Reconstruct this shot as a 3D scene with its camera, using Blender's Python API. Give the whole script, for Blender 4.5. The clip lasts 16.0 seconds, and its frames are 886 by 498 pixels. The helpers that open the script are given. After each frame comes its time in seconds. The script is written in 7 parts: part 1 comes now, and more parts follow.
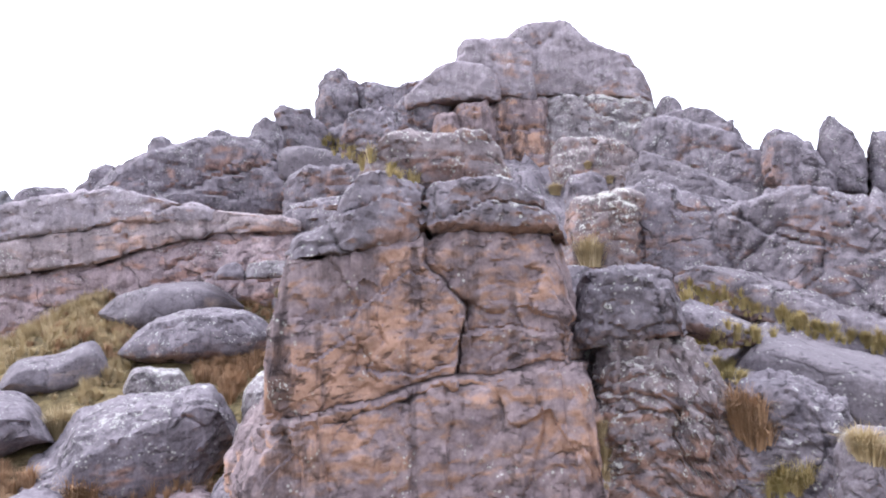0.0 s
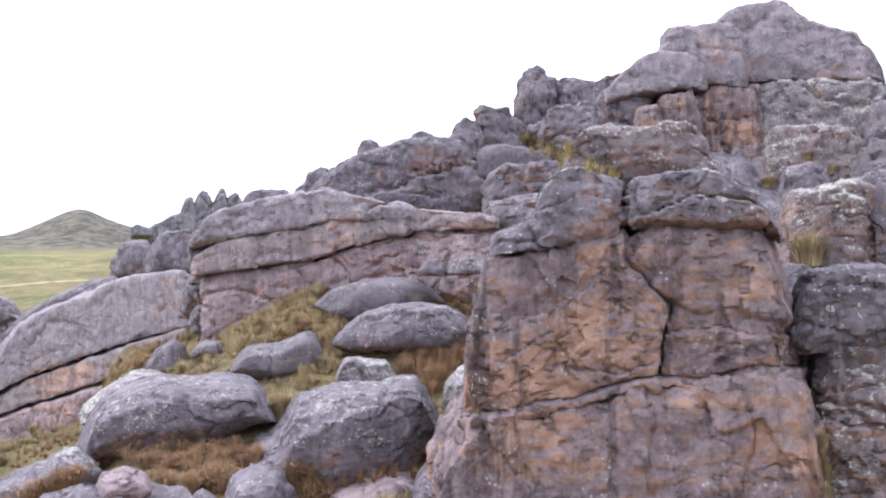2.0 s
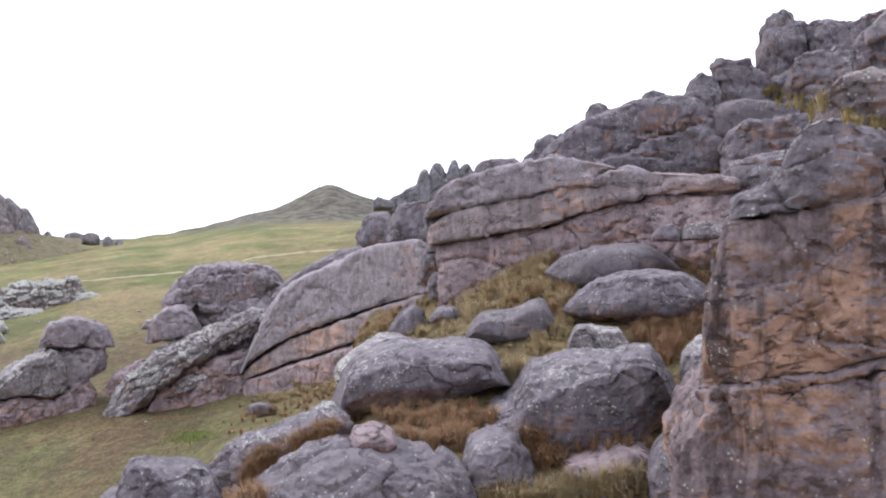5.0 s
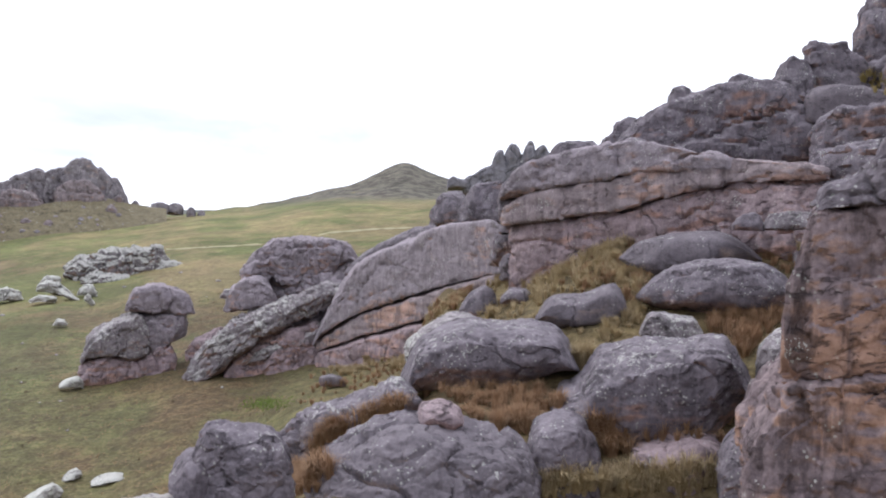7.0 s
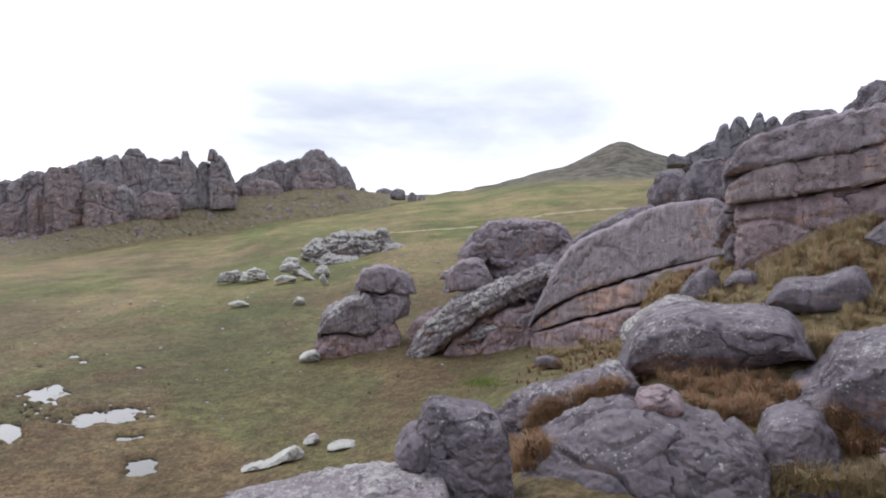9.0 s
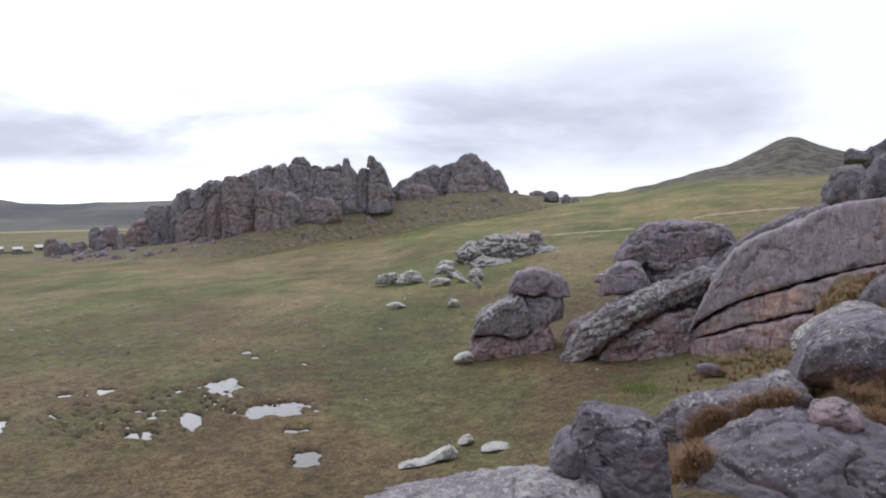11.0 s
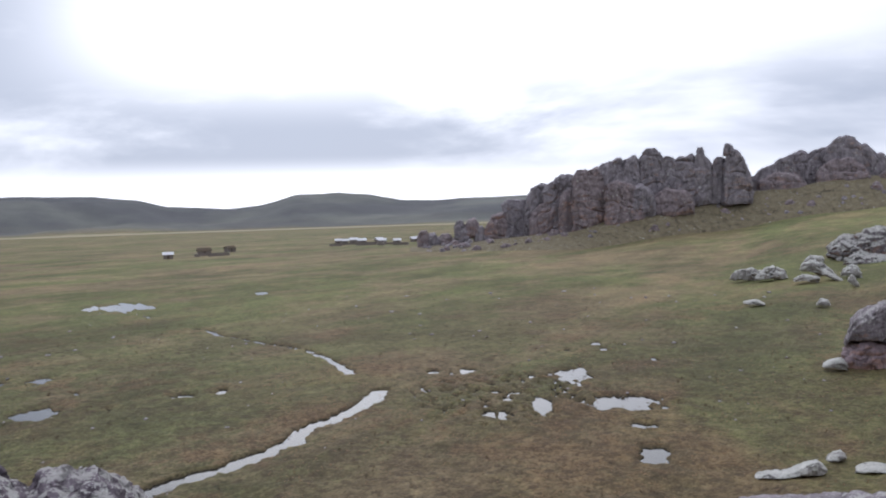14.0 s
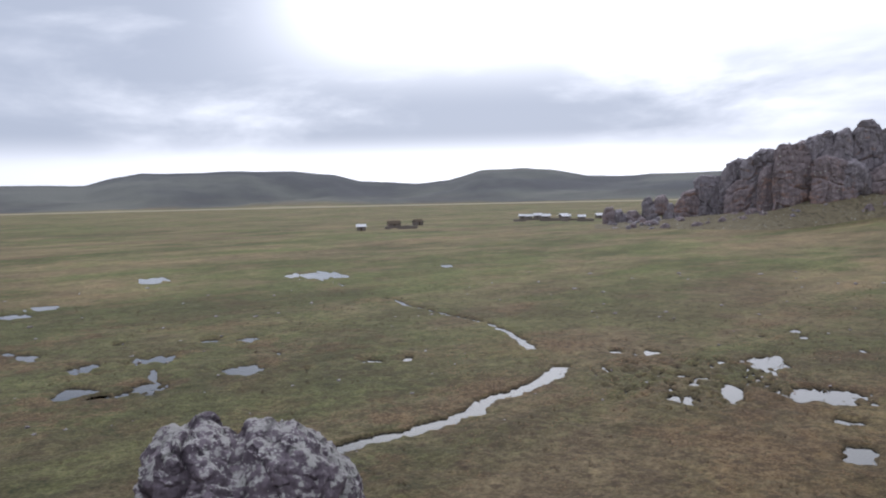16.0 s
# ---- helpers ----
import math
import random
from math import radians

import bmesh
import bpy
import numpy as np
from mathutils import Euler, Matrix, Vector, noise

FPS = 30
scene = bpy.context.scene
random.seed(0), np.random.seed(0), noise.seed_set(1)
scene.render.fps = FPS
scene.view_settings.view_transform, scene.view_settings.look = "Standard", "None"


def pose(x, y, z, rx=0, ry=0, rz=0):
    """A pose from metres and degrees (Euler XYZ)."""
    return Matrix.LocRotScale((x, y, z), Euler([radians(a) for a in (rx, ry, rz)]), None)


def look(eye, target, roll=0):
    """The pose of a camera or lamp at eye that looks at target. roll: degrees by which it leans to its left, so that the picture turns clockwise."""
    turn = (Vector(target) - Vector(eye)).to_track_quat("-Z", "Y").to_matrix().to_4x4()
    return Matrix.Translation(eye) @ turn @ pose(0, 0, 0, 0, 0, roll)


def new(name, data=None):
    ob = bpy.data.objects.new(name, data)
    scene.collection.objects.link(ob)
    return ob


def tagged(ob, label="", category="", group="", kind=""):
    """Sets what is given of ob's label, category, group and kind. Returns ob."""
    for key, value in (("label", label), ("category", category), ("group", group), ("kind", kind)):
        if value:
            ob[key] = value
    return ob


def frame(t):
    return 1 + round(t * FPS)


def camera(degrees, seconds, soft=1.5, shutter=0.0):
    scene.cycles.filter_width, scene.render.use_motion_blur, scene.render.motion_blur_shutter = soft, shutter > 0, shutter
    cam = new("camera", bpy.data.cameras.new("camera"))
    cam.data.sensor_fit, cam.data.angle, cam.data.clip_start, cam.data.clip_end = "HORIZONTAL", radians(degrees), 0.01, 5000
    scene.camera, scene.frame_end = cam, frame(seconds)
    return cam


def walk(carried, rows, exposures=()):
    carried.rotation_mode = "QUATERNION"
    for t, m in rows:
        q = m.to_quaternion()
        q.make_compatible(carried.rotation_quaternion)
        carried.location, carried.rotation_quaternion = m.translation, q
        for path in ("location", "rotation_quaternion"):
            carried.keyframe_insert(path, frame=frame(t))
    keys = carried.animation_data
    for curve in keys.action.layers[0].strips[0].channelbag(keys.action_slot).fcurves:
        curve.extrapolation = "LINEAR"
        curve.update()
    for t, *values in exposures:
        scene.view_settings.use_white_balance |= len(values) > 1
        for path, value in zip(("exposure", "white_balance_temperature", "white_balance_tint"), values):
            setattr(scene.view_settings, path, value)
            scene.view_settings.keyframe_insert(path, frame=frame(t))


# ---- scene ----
EYE = 14.0                        # height of the lookout above the marsh
cam = camera(59.0, 16.0, soft=2.0)
PATH = [
    (0, pose(0, 0, EYE, 91.77, 1.43, 0.11)),
    (0.5, pose(0, 0, EYE, 91.19, 1.78, 4.80)),
    (1, pose(0, 0, EYE, 91.37, 2.46, 6.24)),
    (1.5, pose(0, 0, EYE, 92.19, 1.30, 11.33)),
    (2, pose(0, 0, EYE, 91.85, 0.91, 14.53)),
    (2.5, pose(0, 0, EYE, 90.39, 0.96, 17.94)),
    (3, pose(0, 0, EYE, 89.95, 0.46, 22.01)),
    (3.5, pose(0, 0, EYE, 89.40, 0.53, 24.93)),
    (4, pose(0, 0, EYE, 89.35, 0.55, 28.16)),
    (4.2, pose(0, 0, EYE, 89.99, 1.54, 28.74)),
    (6.3, pose(0, 0, EYE, 88.37, -0.28, 34.49)),
    (6.5, pose(0, 0, EYE, 88.33, -0.38, 34.53)),
    (7, pose(0, 0, EYE, 88.44, -0.27, 36.57)),
    (7.5, pose(0, 0, EYE, 88.16, -0.85, 39.01)),
    (8, pose(0, 0, EYE, 87.91, -0.44, 42.82)),
    (8.5, pose(0, 0, EYE, 87.71, -0.23, 45.76)),
    (9, pose(0, 0, EYE, 87.17, 0.71, 52.16)),
    (9.2, pose(0, 0, EYE, 86.69, 0.29, 52.96)),
    (11.3, pose(0, 0, EYE, 87.67, 1.24, 66.68)),
    (11.5, pose(0, 0, EYE, 87.64, 1.00, 69.08)),
    (12, pose(0, 0, EYE, 88.03, 0.22, 72.60)),
    (12.5, pose(0, 0, EYE, 87.09, 0.51, 76.21)),
    (13, pose(0, 0, EYE, 86.50, 0.23, 80.34)),
    (13.5, pose(0, 0, EYE, 86.13, 0.40, 84.57)),
    (14, pose(0, 0, EYE, 87.74, 1.84, 88.49)),
    (14.5, pose(0, 0, EYE, 86.87, 1.38, 89.19)),
    (15, pose(0, 0, EYE, 87.18, 1.37, 93.99)),
    (15.5, pose(0, 0, EYE, 86.94, 1.68, 97.34)),
    (16, pose(0, 0, EYE, 86.31, 1.23, 101.91)),
]
walk(cam, PATH, exposures=[(0, 0.85, 6000, 14), (1.5, 0.87, 6000, 14), (2.0, 0.57, 6050, 13), (2.5, 0.43, 6150, 12), (3.5, 0.34, 6200, 12), (7, -0.1, 6200, 12), (8, -0.1, 6200, 12), (9, -0.4, 6250, 12), (12, -0.68, 6100, 13), (16, -0.85, 6000, 13)])

# ---- light: overcast sky with bright cloud ----
SUN_BEARING, SUN_RISE = 98, 32
sun = new("sun", bpy.data.lights.new("sun", "SUN"))
sun.data.energy, sun.data.angle, sun.data.color = 0.8, radians(30), (1.0, 0.96, 0.9)
sb, sr = radians(SUN_BEARING), radians(SUN_RISE)
sun.matrix_world = look((-math.sin(sb) * math.cos(sr) * 100, math.cos(sb) * math.cos(sr) * 100, math.sin(sr) * 100), (0, 0, 0))


def node(nt, kind, inputs=None, **props):
    n = nt.nodes.new(kind)
    if "operation" in props:
        n.operation = props["operation"]
    if "feature" in props:
        n.feature = props["feature"]
    if "sky_type" in props:
        n.sky_type, n.sun_disc = props["sky_type"], props["sun_disc"]
        n.sun_elevation, n.sun_rotation = props["sun_elevation"], props["sun_rotation"]
    for k, v in (inputs or {}).items():
        if hasattr(v, "is_output"):
            nt.links.new(v, n.inputs[k])
        else:
            n.inputs[k].default_value = v
    return n


def mixc(nt, fac, a, b, mode="MIX"):
    n = nt.nodes.new("ShaderNodeMix")
    n.data_type, n.blend_type = "RGBA", mode
    for i, v in ((0, fac), (6, a), (7, b)):
        if hasattr(v, "is_output"):
            nt.links.new(v, n.inputs[i])
        elif i == 0:
            n.inputs[i].default_value = v
        else:
            n.inputs[i].default_value = (*v, 1)
    return n.outputs[2]


def ramp(nt, v, lo, hi):
    n = node(nt, "ShaderNodeMapRange", {"Value": v, "From Min": lo, "From Max": hi})
    n.interpolation_type = "SMOOTHSTEP"
    return n.outputs[0]


def math_(nt, op, a, b=0.0):
    n = nt.nodes.new("ShaderNodeMath")
    n.operation = op
    for i, v in ((0, a), (1, b)):
        if hasattr(v, "is_output"):
            nt.links.new(v, n.inputs[i])
        else:
            n.inputs[i].default_value = v
    return n.outputs[0]


def noise_tex(nt, vec, scale, detail=4.0, rough=0.55, stretch=None, distort=0.0):
    if stretch:
        vec = node(nt, "ShaderNodeMapping", {"Vector": vec, "Scale": stretch}).outputs[0]
    return node(nt, "ShaderNodeTexNoise", {"Vector": vec, "Scale": scale, "Detail": detail, "Roughness": rough, "Distortion": distort}).outputs[0]


world = bpy.data.worlds.new("sky")
scene.world = world
world.use_nodes = True
wn = world.node_tree
wn.nodes.clear()
direction = node(wn, "ShaderNodeTexCoord").outputs["Generated"]
sky = node(wn, "ShaderNodeTexSky", sky_type="NISHITA", sun_disc=False, sun_elevation=radians(SUN_RISE), sun_rotation=radians(-SUN_BEARING)).outputs[0]
blue = node(wn, "ShaderNodeBackground", {"Color": sky, "Strength": 0.1})
rise = node(wn, "ShaderNodeSeparateXYZ", {"Vector": direction}).outputs[2]


def toward(bearing, up):
    v = (-math.sin(radians(bearing)) * math.cos(radians(up)), math.cos(radians(bearing)) * math.cos(radians(up)), math.sin(radians(up)))
    return node(wn, "ShaderNodeVectorMath", {0: direction, 1: v}, operation="DOT_PRODUCT").outputs["Value"]


# bright thin cloud all round, a glow where the sun stands behind it, grey cloud banks low over the plain
cloud = noise_tex(wn, direction, 2.4, 7.0, 0.55, (1, 1, 3.2), 0.3)
band = noise_tex(wn, direction, 1.6, 4.0, 0.5, (1, 1, 7.0))
side = math_(wn, "MULTIPLY", math_(wn, "SUBTRACT", toward(112, 4), 0.72), 0.28)
bank = math_(wn, "ADD", math_(wn, "ADD", math_(wn, "MULTIPLY", cloud, 0.6), math_(wn, "MULTIPLY", band, 0.4)), side)
bank = math_(wn, "ADD", bank, math_(wn, "MULTIPLY", ramp(wn, toward(52, 9), 0.955, 0.998), 0.16))
shade = ramp(wn, bank, 0.40, 0.62)
shade = math_(wn, "MULTIPLY", shade, ramp(wn, rise, 0.035, 0.085))
corner = ramp(wn, toward(132, 16), 0.90, 0.985)
shade = math_(wn, "MULTIPLY", shade, math_(wn, "SUBTRACT", 1.0, math_(wn, "MULTIPLY", ramp(wn, rise, 0.11, 0.24), math_(wn, "SUBTRACT", 1.0, corner))))
glow = math_(wn, "MULTIPLY", math_(wn, "POWER", math_(wn, "MAXIMUM", toward(SUN_BEARING, 24), 0.0), 9.0), 1.0)
bright = mixc(wn, glow, (1.65, 1.68, 1.78), (3.7, 3.65, 3.6))
grey = mixc(wn, math_(wn, "MULTIPLY", shade, 0.92), bright, (0.84, 0.92, 1.08))
white = node(wn, "ShaderNodeBackground", {"Color": grey, "Strength": 1.0})
cover = node(wn, "ShaderNodeMixShader", {0: 0.95, 1: blue.outputs[0], 2: white.outputs[0]})
node(wn, "ShaderNodeOutputWorld", {"Surface": cover.outputs[0]})


# ---- materials ----
def material(name, rough=0.9):
    m = bpy.data.materials.new(name)
    m.use_nodes = True
    nt = m.node_tree
    b = nt.nodes["Principled BSDF"]
    b.inputs["Roughness"].default_value = rough
    b.inputs["Specular IOR Level"].default_value = 0.25
    return m, nt, b


def broken_faces(nt, pos, scale):
    """Relief of flat facets, each tilted its own way."""
    v = node(nt, "ShaderNodeTexVoronoi", {"Vector": pos, "Scale": scale})
    tilt = node(nt, "ShaderNodeVectorMath", {0: v.outputs["Color"], 1: (0.5, 0.5, 0.5)}, operation="SUBTRACT").outputs[0]
    rel = node(nt, "ShaderNodeVectorMath", {0: pos, 1: v.outputs["Position"]}, operation="SUBTRACT").outputs[0]
    return math_(nt, "MULTIPLY", node(nt, "ShaderNodeVectorMath", {0: rel, 1: tilt}, operation="DOT_PRODUCT").outputs["Value"], scale)


def rock_material(name, dark, light, warm, much, lichen, size=1.0, streaks=0.5, bump=0.8, cap=0.05, broken=1.0):
    """Weathered sandstone: grey crust, warm fresh faces, dark run-off streaks and pale lichen."""
    m, nt, b = material(name, 0.92)
    geo = node(nt, "ShaderNodeNewGeometry")
    pos = geo.outputs["Position"]
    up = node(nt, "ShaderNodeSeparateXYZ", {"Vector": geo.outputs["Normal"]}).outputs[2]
    big = noise_tex(nt, pos, 0.33 / size, 5, 0.6, None, 0.6)
    mid = noise_tex(nt, pos, 1.7 / size, 7, 0.65)
    fine = noise_tex(nt, pos, 11 / size, 6, 0.7)
    run = noise_tex(nt, pos, 2.2 / size, 5, 0.6, (1, 1, 0.12))
    lay = noise_tex(nt, pos, 1.5 / size, 5, 0.6, (0.25, 0.25, 2.2))
    col = mixc(nt, ramp(nt, math_(nt, "ADD", math_(nt, "MULTIPLY", mid, 0.6), math_(nt, "MULTIPLY", run, 0.4)), 0.30, 0.68), dark, light)
    fresh = math_(nt, "ADD", math_(nt, "ADD", math_(nt, "MULTIPLY", big, 0.55), math_(nt, "MULTIPLY", lay, 0.3)), math_(nt, "MULTIPLY", mid, 0.2))
    wm = ramp(nt, math_(nt, "SUBTRACT", fresh, math_(nt, "MULTIPLY", up, 0.14)), 0.62 - much * 0.25, 0.72 - much * 0.2)
    warm2 = mixc(nt, ramp(nt, mid, 0.35, 0.65), tuple(c * 0.72 for c in warm), warm)
    col = mixc(nt, math_(nt, "MULTIPLY", wm, 0.9), col, warm2)
    st = math_(nt, "MULTIPLY", ramp(nt, run, 0.49, 0.61), streaks)
    col = mixc(nt, st, col, tuple(c * 0.5 for c in dark))
    pits = node(nt, "ShaderNodeTexVoronoi", {"Vector": pos, "Scale": 3.2 / size}).outputs["Distance"]
    spot = noise_tex(nt, pos, 5.5 / size, 8, 0.72)
    lm = ramp(nt, math_(nt, "ADD", math_(nt, "ADD", spot, math_(nt, "MULTIPLY", math_(nt, "SUBTRACT", noise_tex(nt, pos, 0.5 / size, 3), 0.5), 0.5)), math_(nt, "MULTIPLY", up, cap)), 0.76 - lichen * 0.16, 0.81 - lichen * 0.15)
    col = mixc(nt, math_(nt, "MULTIPLY", lm, 0.62), col, (0.58, 0.59, 0.53))
    disc = node(nt, "ShaderNodeTexVoronoi", {"Vector": node(nt, "ShaderNodeVectorMath", {0: pos, 1: node(nt, "ShaderNodeTexNoise", {"Vector": pos, "Scale": 9.0 / size, "Detail": 2.0}).outputs["Color"]}, operation="ADD").outputs[0], "Scale": 2.6 / size})
    dots = math_(nt, "MULTIPLY", ramp(nt, disc.outputs["Distance"], 0.26, 0.18), ramp(nt, noise_tex(nt, pos, 0.8 / size, 4), 0.62 - 0.2 * lichen, 0.68 - 0.16 * lichen))
    col = mixc(nt, math_(nt, "MULTIPLY", dots, 0.8), col, (0.55, 0.56, 0.52))
    # upward faces paler: weathered crust, plus light from above painted in
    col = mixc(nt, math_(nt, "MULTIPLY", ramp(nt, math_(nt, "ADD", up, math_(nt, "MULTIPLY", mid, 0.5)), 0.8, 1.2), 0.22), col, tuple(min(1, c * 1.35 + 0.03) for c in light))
    tiny = node(nt, "ShaderNodeTexVoronoi", {"Vector": pos, "Scale": 8.5 / size}).outputs
    tiny = math_(nt, "MULTIPLY", ramp(nt, math_(nt, "ADD", tiny["Distance"], math_(nt, "MULTIPLY", fine, 0.3)), 0.42, 0.32), ramp(nt, noise_tex(nt, pos, 1.1 / size, 4), 0.56 - 0.12 * lichen, 0.64 - 0.1 * lichen))
    col = mixc(nt, math_(nt, "MULTIPLY", tiny, 0.6), col, (0.55, 0.56, 0.51))
    speck = ramp(nt, noise_tex(nt, pos, 16 / size, 3, 0.6), 0.35, 0.65)
    col = mixc(nt, 0.12, col, mixc(nt, speck, tuple(c * 0.45 for c in dark), tuple(min(1, c * 1.5) for c in light)))
    # pits and short bedding cracks
    pock = noise_tex(nt, pos, 3.4 / size, 6, 0.62, (1, 1, 2.4), 0.4)
    pock = math_(nt, "MULTIPLY", ramp(nt, pock, 0.57, 0.65), ramp(nt, noise_tex(nt, pos, 0.6 / size, 3), 0.36, 0.6))
    col = mixc(nt, math_(nt, "MULTIPLY", pock, 0.6), col, tuple(c * 0.4 for c in dark))
    # joints, and faces broken at odd angles
    warp = node(nt, "ShaderNodeVectorMath", {0: node(nt, "ShaderNodeTexNoise", {"Vector": pos, "Scale": 1.6 / size, "Detail": 4.0}).outputs["Color"], 1: (0.7 * size,) * 3}, operation="MULTIPLY").outputs[0]
    bent = node(nt, "ShaderNodeVectorMath", {0: pos, 1: warp}, operation="ADD").outputs[0]
    joint = node(nt, "ShaderNodeTexVoronoi", {"Vector": bent, "Scale": 0.55 / size}, feature="DISTANCE_TO_EDGE").outputs["Distance"]
    open_ = math_(nt, "MULTIPLY", ramp(nt, joint, 0.035, 0.0), ramp(nt, noise_tex(nt, pos, 0.7 / size, 3), 0.45, 0.6))
    col = mixc(nt, math_(nt, "MULTIPLY", open_, 0.75 * broken), col, tuple(c * 0.35 for c in dark))
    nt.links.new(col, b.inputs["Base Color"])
    h = math_(nt, "ADD", math_(nt, "MULTIPLY", mid, 0.7), math_(nt, "ADD", math_(nt, "MULTIPLY", fine, 0.35), math_(nt, "MULTIPLY", pits, 0.25)))
    h = math_(nt, "ADD", h, math_(nt, "MULTIPLY", lay, 0.35))
    h = math_(nt, "ADD", h, math_(nt, "MULTIPLY", broken_faces(nt, bent, 0.85 / size), 2.2 * broken))
    h = math_(nt, "ADD", h, math_(nt, "MULTIPLY", broken_faces(nt, bent, 3.1 / size), 1.0 * broken))
    h = math_(nt, "SUBTRACT", h, math_(nt, "MULTIPLY", open_, 0.8 * broken))
    h = math_(nt, "SUBTRACT", h, math_(nt, "MULTIPLY", pock, 0.5))
    bp = node(nt, "ShaderNodeBump", {"Height": h, "Strength": bump, "Distance": 0.14 * size})
    nt.links.new(bp.outputs[0], b.inputs["Normal"])
    return m


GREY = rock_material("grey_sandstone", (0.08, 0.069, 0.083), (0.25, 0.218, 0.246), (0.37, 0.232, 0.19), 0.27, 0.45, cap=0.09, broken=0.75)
# wall stone; on outcrop, stack and summit its pale colour imitates haze and glare
SLAB_HAZED = rock_material("slab_hazed_sandstone", (0.16, 0.138, 0.158), (0.365, 0.316, 0.348), (0.45, 0.29, 0.24), 0.2, 0.35, streaks=0.4, broken=0.5)
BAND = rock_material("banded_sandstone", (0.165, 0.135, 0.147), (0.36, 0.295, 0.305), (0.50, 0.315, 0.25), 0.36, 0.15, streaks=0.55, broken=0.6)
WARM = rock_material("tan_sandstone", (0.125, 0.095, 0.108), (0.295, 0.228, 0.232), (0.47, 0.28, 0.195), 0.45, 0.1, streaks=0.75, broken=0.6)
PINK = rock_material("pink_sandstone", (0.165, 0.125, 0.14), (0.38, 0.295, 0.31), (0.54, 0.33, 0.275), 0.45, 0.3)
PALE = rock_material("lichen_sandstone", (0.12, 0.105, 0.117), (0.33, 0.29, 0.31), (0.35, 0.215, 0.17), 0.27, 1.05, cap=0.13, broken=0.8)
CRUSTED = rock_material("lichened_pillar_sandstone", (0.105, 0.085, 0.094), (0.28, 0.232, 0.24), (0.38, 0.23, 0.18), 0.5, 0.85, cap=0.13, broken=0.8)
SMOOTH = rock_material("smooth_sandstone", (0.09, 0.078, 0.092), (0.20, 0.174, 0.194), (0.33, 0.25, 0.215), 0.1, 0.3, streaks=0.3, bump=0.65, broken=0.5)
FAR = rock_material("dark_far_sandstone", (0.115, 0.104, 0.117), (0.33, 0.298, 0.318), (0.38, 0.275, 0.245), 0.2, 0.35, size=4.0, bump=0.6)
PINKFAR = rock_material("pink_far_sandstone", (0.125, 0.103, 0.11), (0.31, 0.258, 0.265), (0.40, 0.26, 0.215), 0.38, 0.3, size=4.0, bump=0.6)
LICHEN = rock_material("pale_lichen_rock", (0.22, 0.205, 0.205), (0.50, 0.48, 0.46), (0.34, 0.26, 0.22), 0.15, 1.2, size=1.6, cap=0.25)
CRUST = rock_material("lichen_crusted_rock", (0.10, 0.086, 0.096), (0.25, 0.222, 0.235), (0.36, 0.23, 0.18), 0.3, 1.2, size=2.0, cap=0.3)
# dark pinnacle rock, its colour lifted and blued to paint in haze
HAZYFAR = rock_material("hazy_pinnacle_rock", (0.13, 0.125, 0.145), (0.27, 0.255, 0.285), (0.26, 0.19, 0.17), 0.15, 0.2, size=3.0)
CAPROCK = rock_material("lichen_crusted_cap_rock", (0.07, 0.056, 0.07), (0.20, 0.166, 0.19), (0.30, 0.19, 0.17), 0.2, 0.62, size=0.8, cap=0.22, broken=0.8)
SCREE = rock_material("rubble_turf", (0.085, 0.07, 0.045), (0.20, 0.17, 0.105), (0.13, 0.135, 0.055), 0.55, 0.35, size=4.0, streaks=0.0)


# ---- noise for shaping ----
rng = np.random.default_rng(7)
PERM = rng.permutation(512)
GRAD = rng.normal(size=(512, 3))
GRAD /= np.linalg.norm(GRAD, axis=1)[:, None]
CELL = rng.random((512, 4))


def hashed(i):
    return PERM[(PERM[(PERM[i[..., 0] & 511] + i[..., 1]) & 511] + i[..., 2]) & 511]


def perlin(p):
    i = np.floor(p).astype(np.int64)
    f = p - i
    w = f * f * f * (f * (f * 6 - 15) + 10)
    total = 0
    for dx in (0, 1):
        for dy in (0, 1):
            for dz in (0, 1):
                o = np.array((dx, dy, dz))
                g = GRAD[hashed(i + o)]
                k = np.where(o, w, 1 - w).prod(axis=1)
                total = total + k * ((f - o) * g).sum(axis=1)
    return total * 1.5


def fbm(p, octaves=4, gain=0.5):
    out, a = 0, 1.0
    for o in range(octaves):
        out = out + a * perlin(p * 2.03 ** o + 17.3 * o)
        a *= gain
    return out


def facets(p):
    """Flat tilted faces, one for each random cell: its offset, its slope at p, and how far its border is."""
    i = np.floor(p).astype(np.int64)
    best = np.full(len(p), 9.0)
    second = best.copy()
    value, slope = np.zeros(len(p)), np.zeros(len(p))
    for dx in (-1, 0, 1):
        for dy in (-1, 0, 1):
            for dz in (-1, 0, 1):
                c = i + (dx, dy, dz)
                h = hashed(c)
                rel = p - c - CELL[h, :3]
                q = (rel * rel).sum(axis=1)
                near = q < best
                second = np.where(near, best, np.minimum(second, q))
                value = np.where(near, CELL[h, 3], value)
                slope = np.where(near, (rel * GRAD[h]).sum(axis=1), slope)
                best = np.where(near, q, best)
    return value - 0.5, slope, np.sqrt(second) - np.sqrt(best)


def smooth(a, b, x):
    t = np.clip((x - a) / (b - a), 0, 1)
    return t * t * (3 - 2 * t)


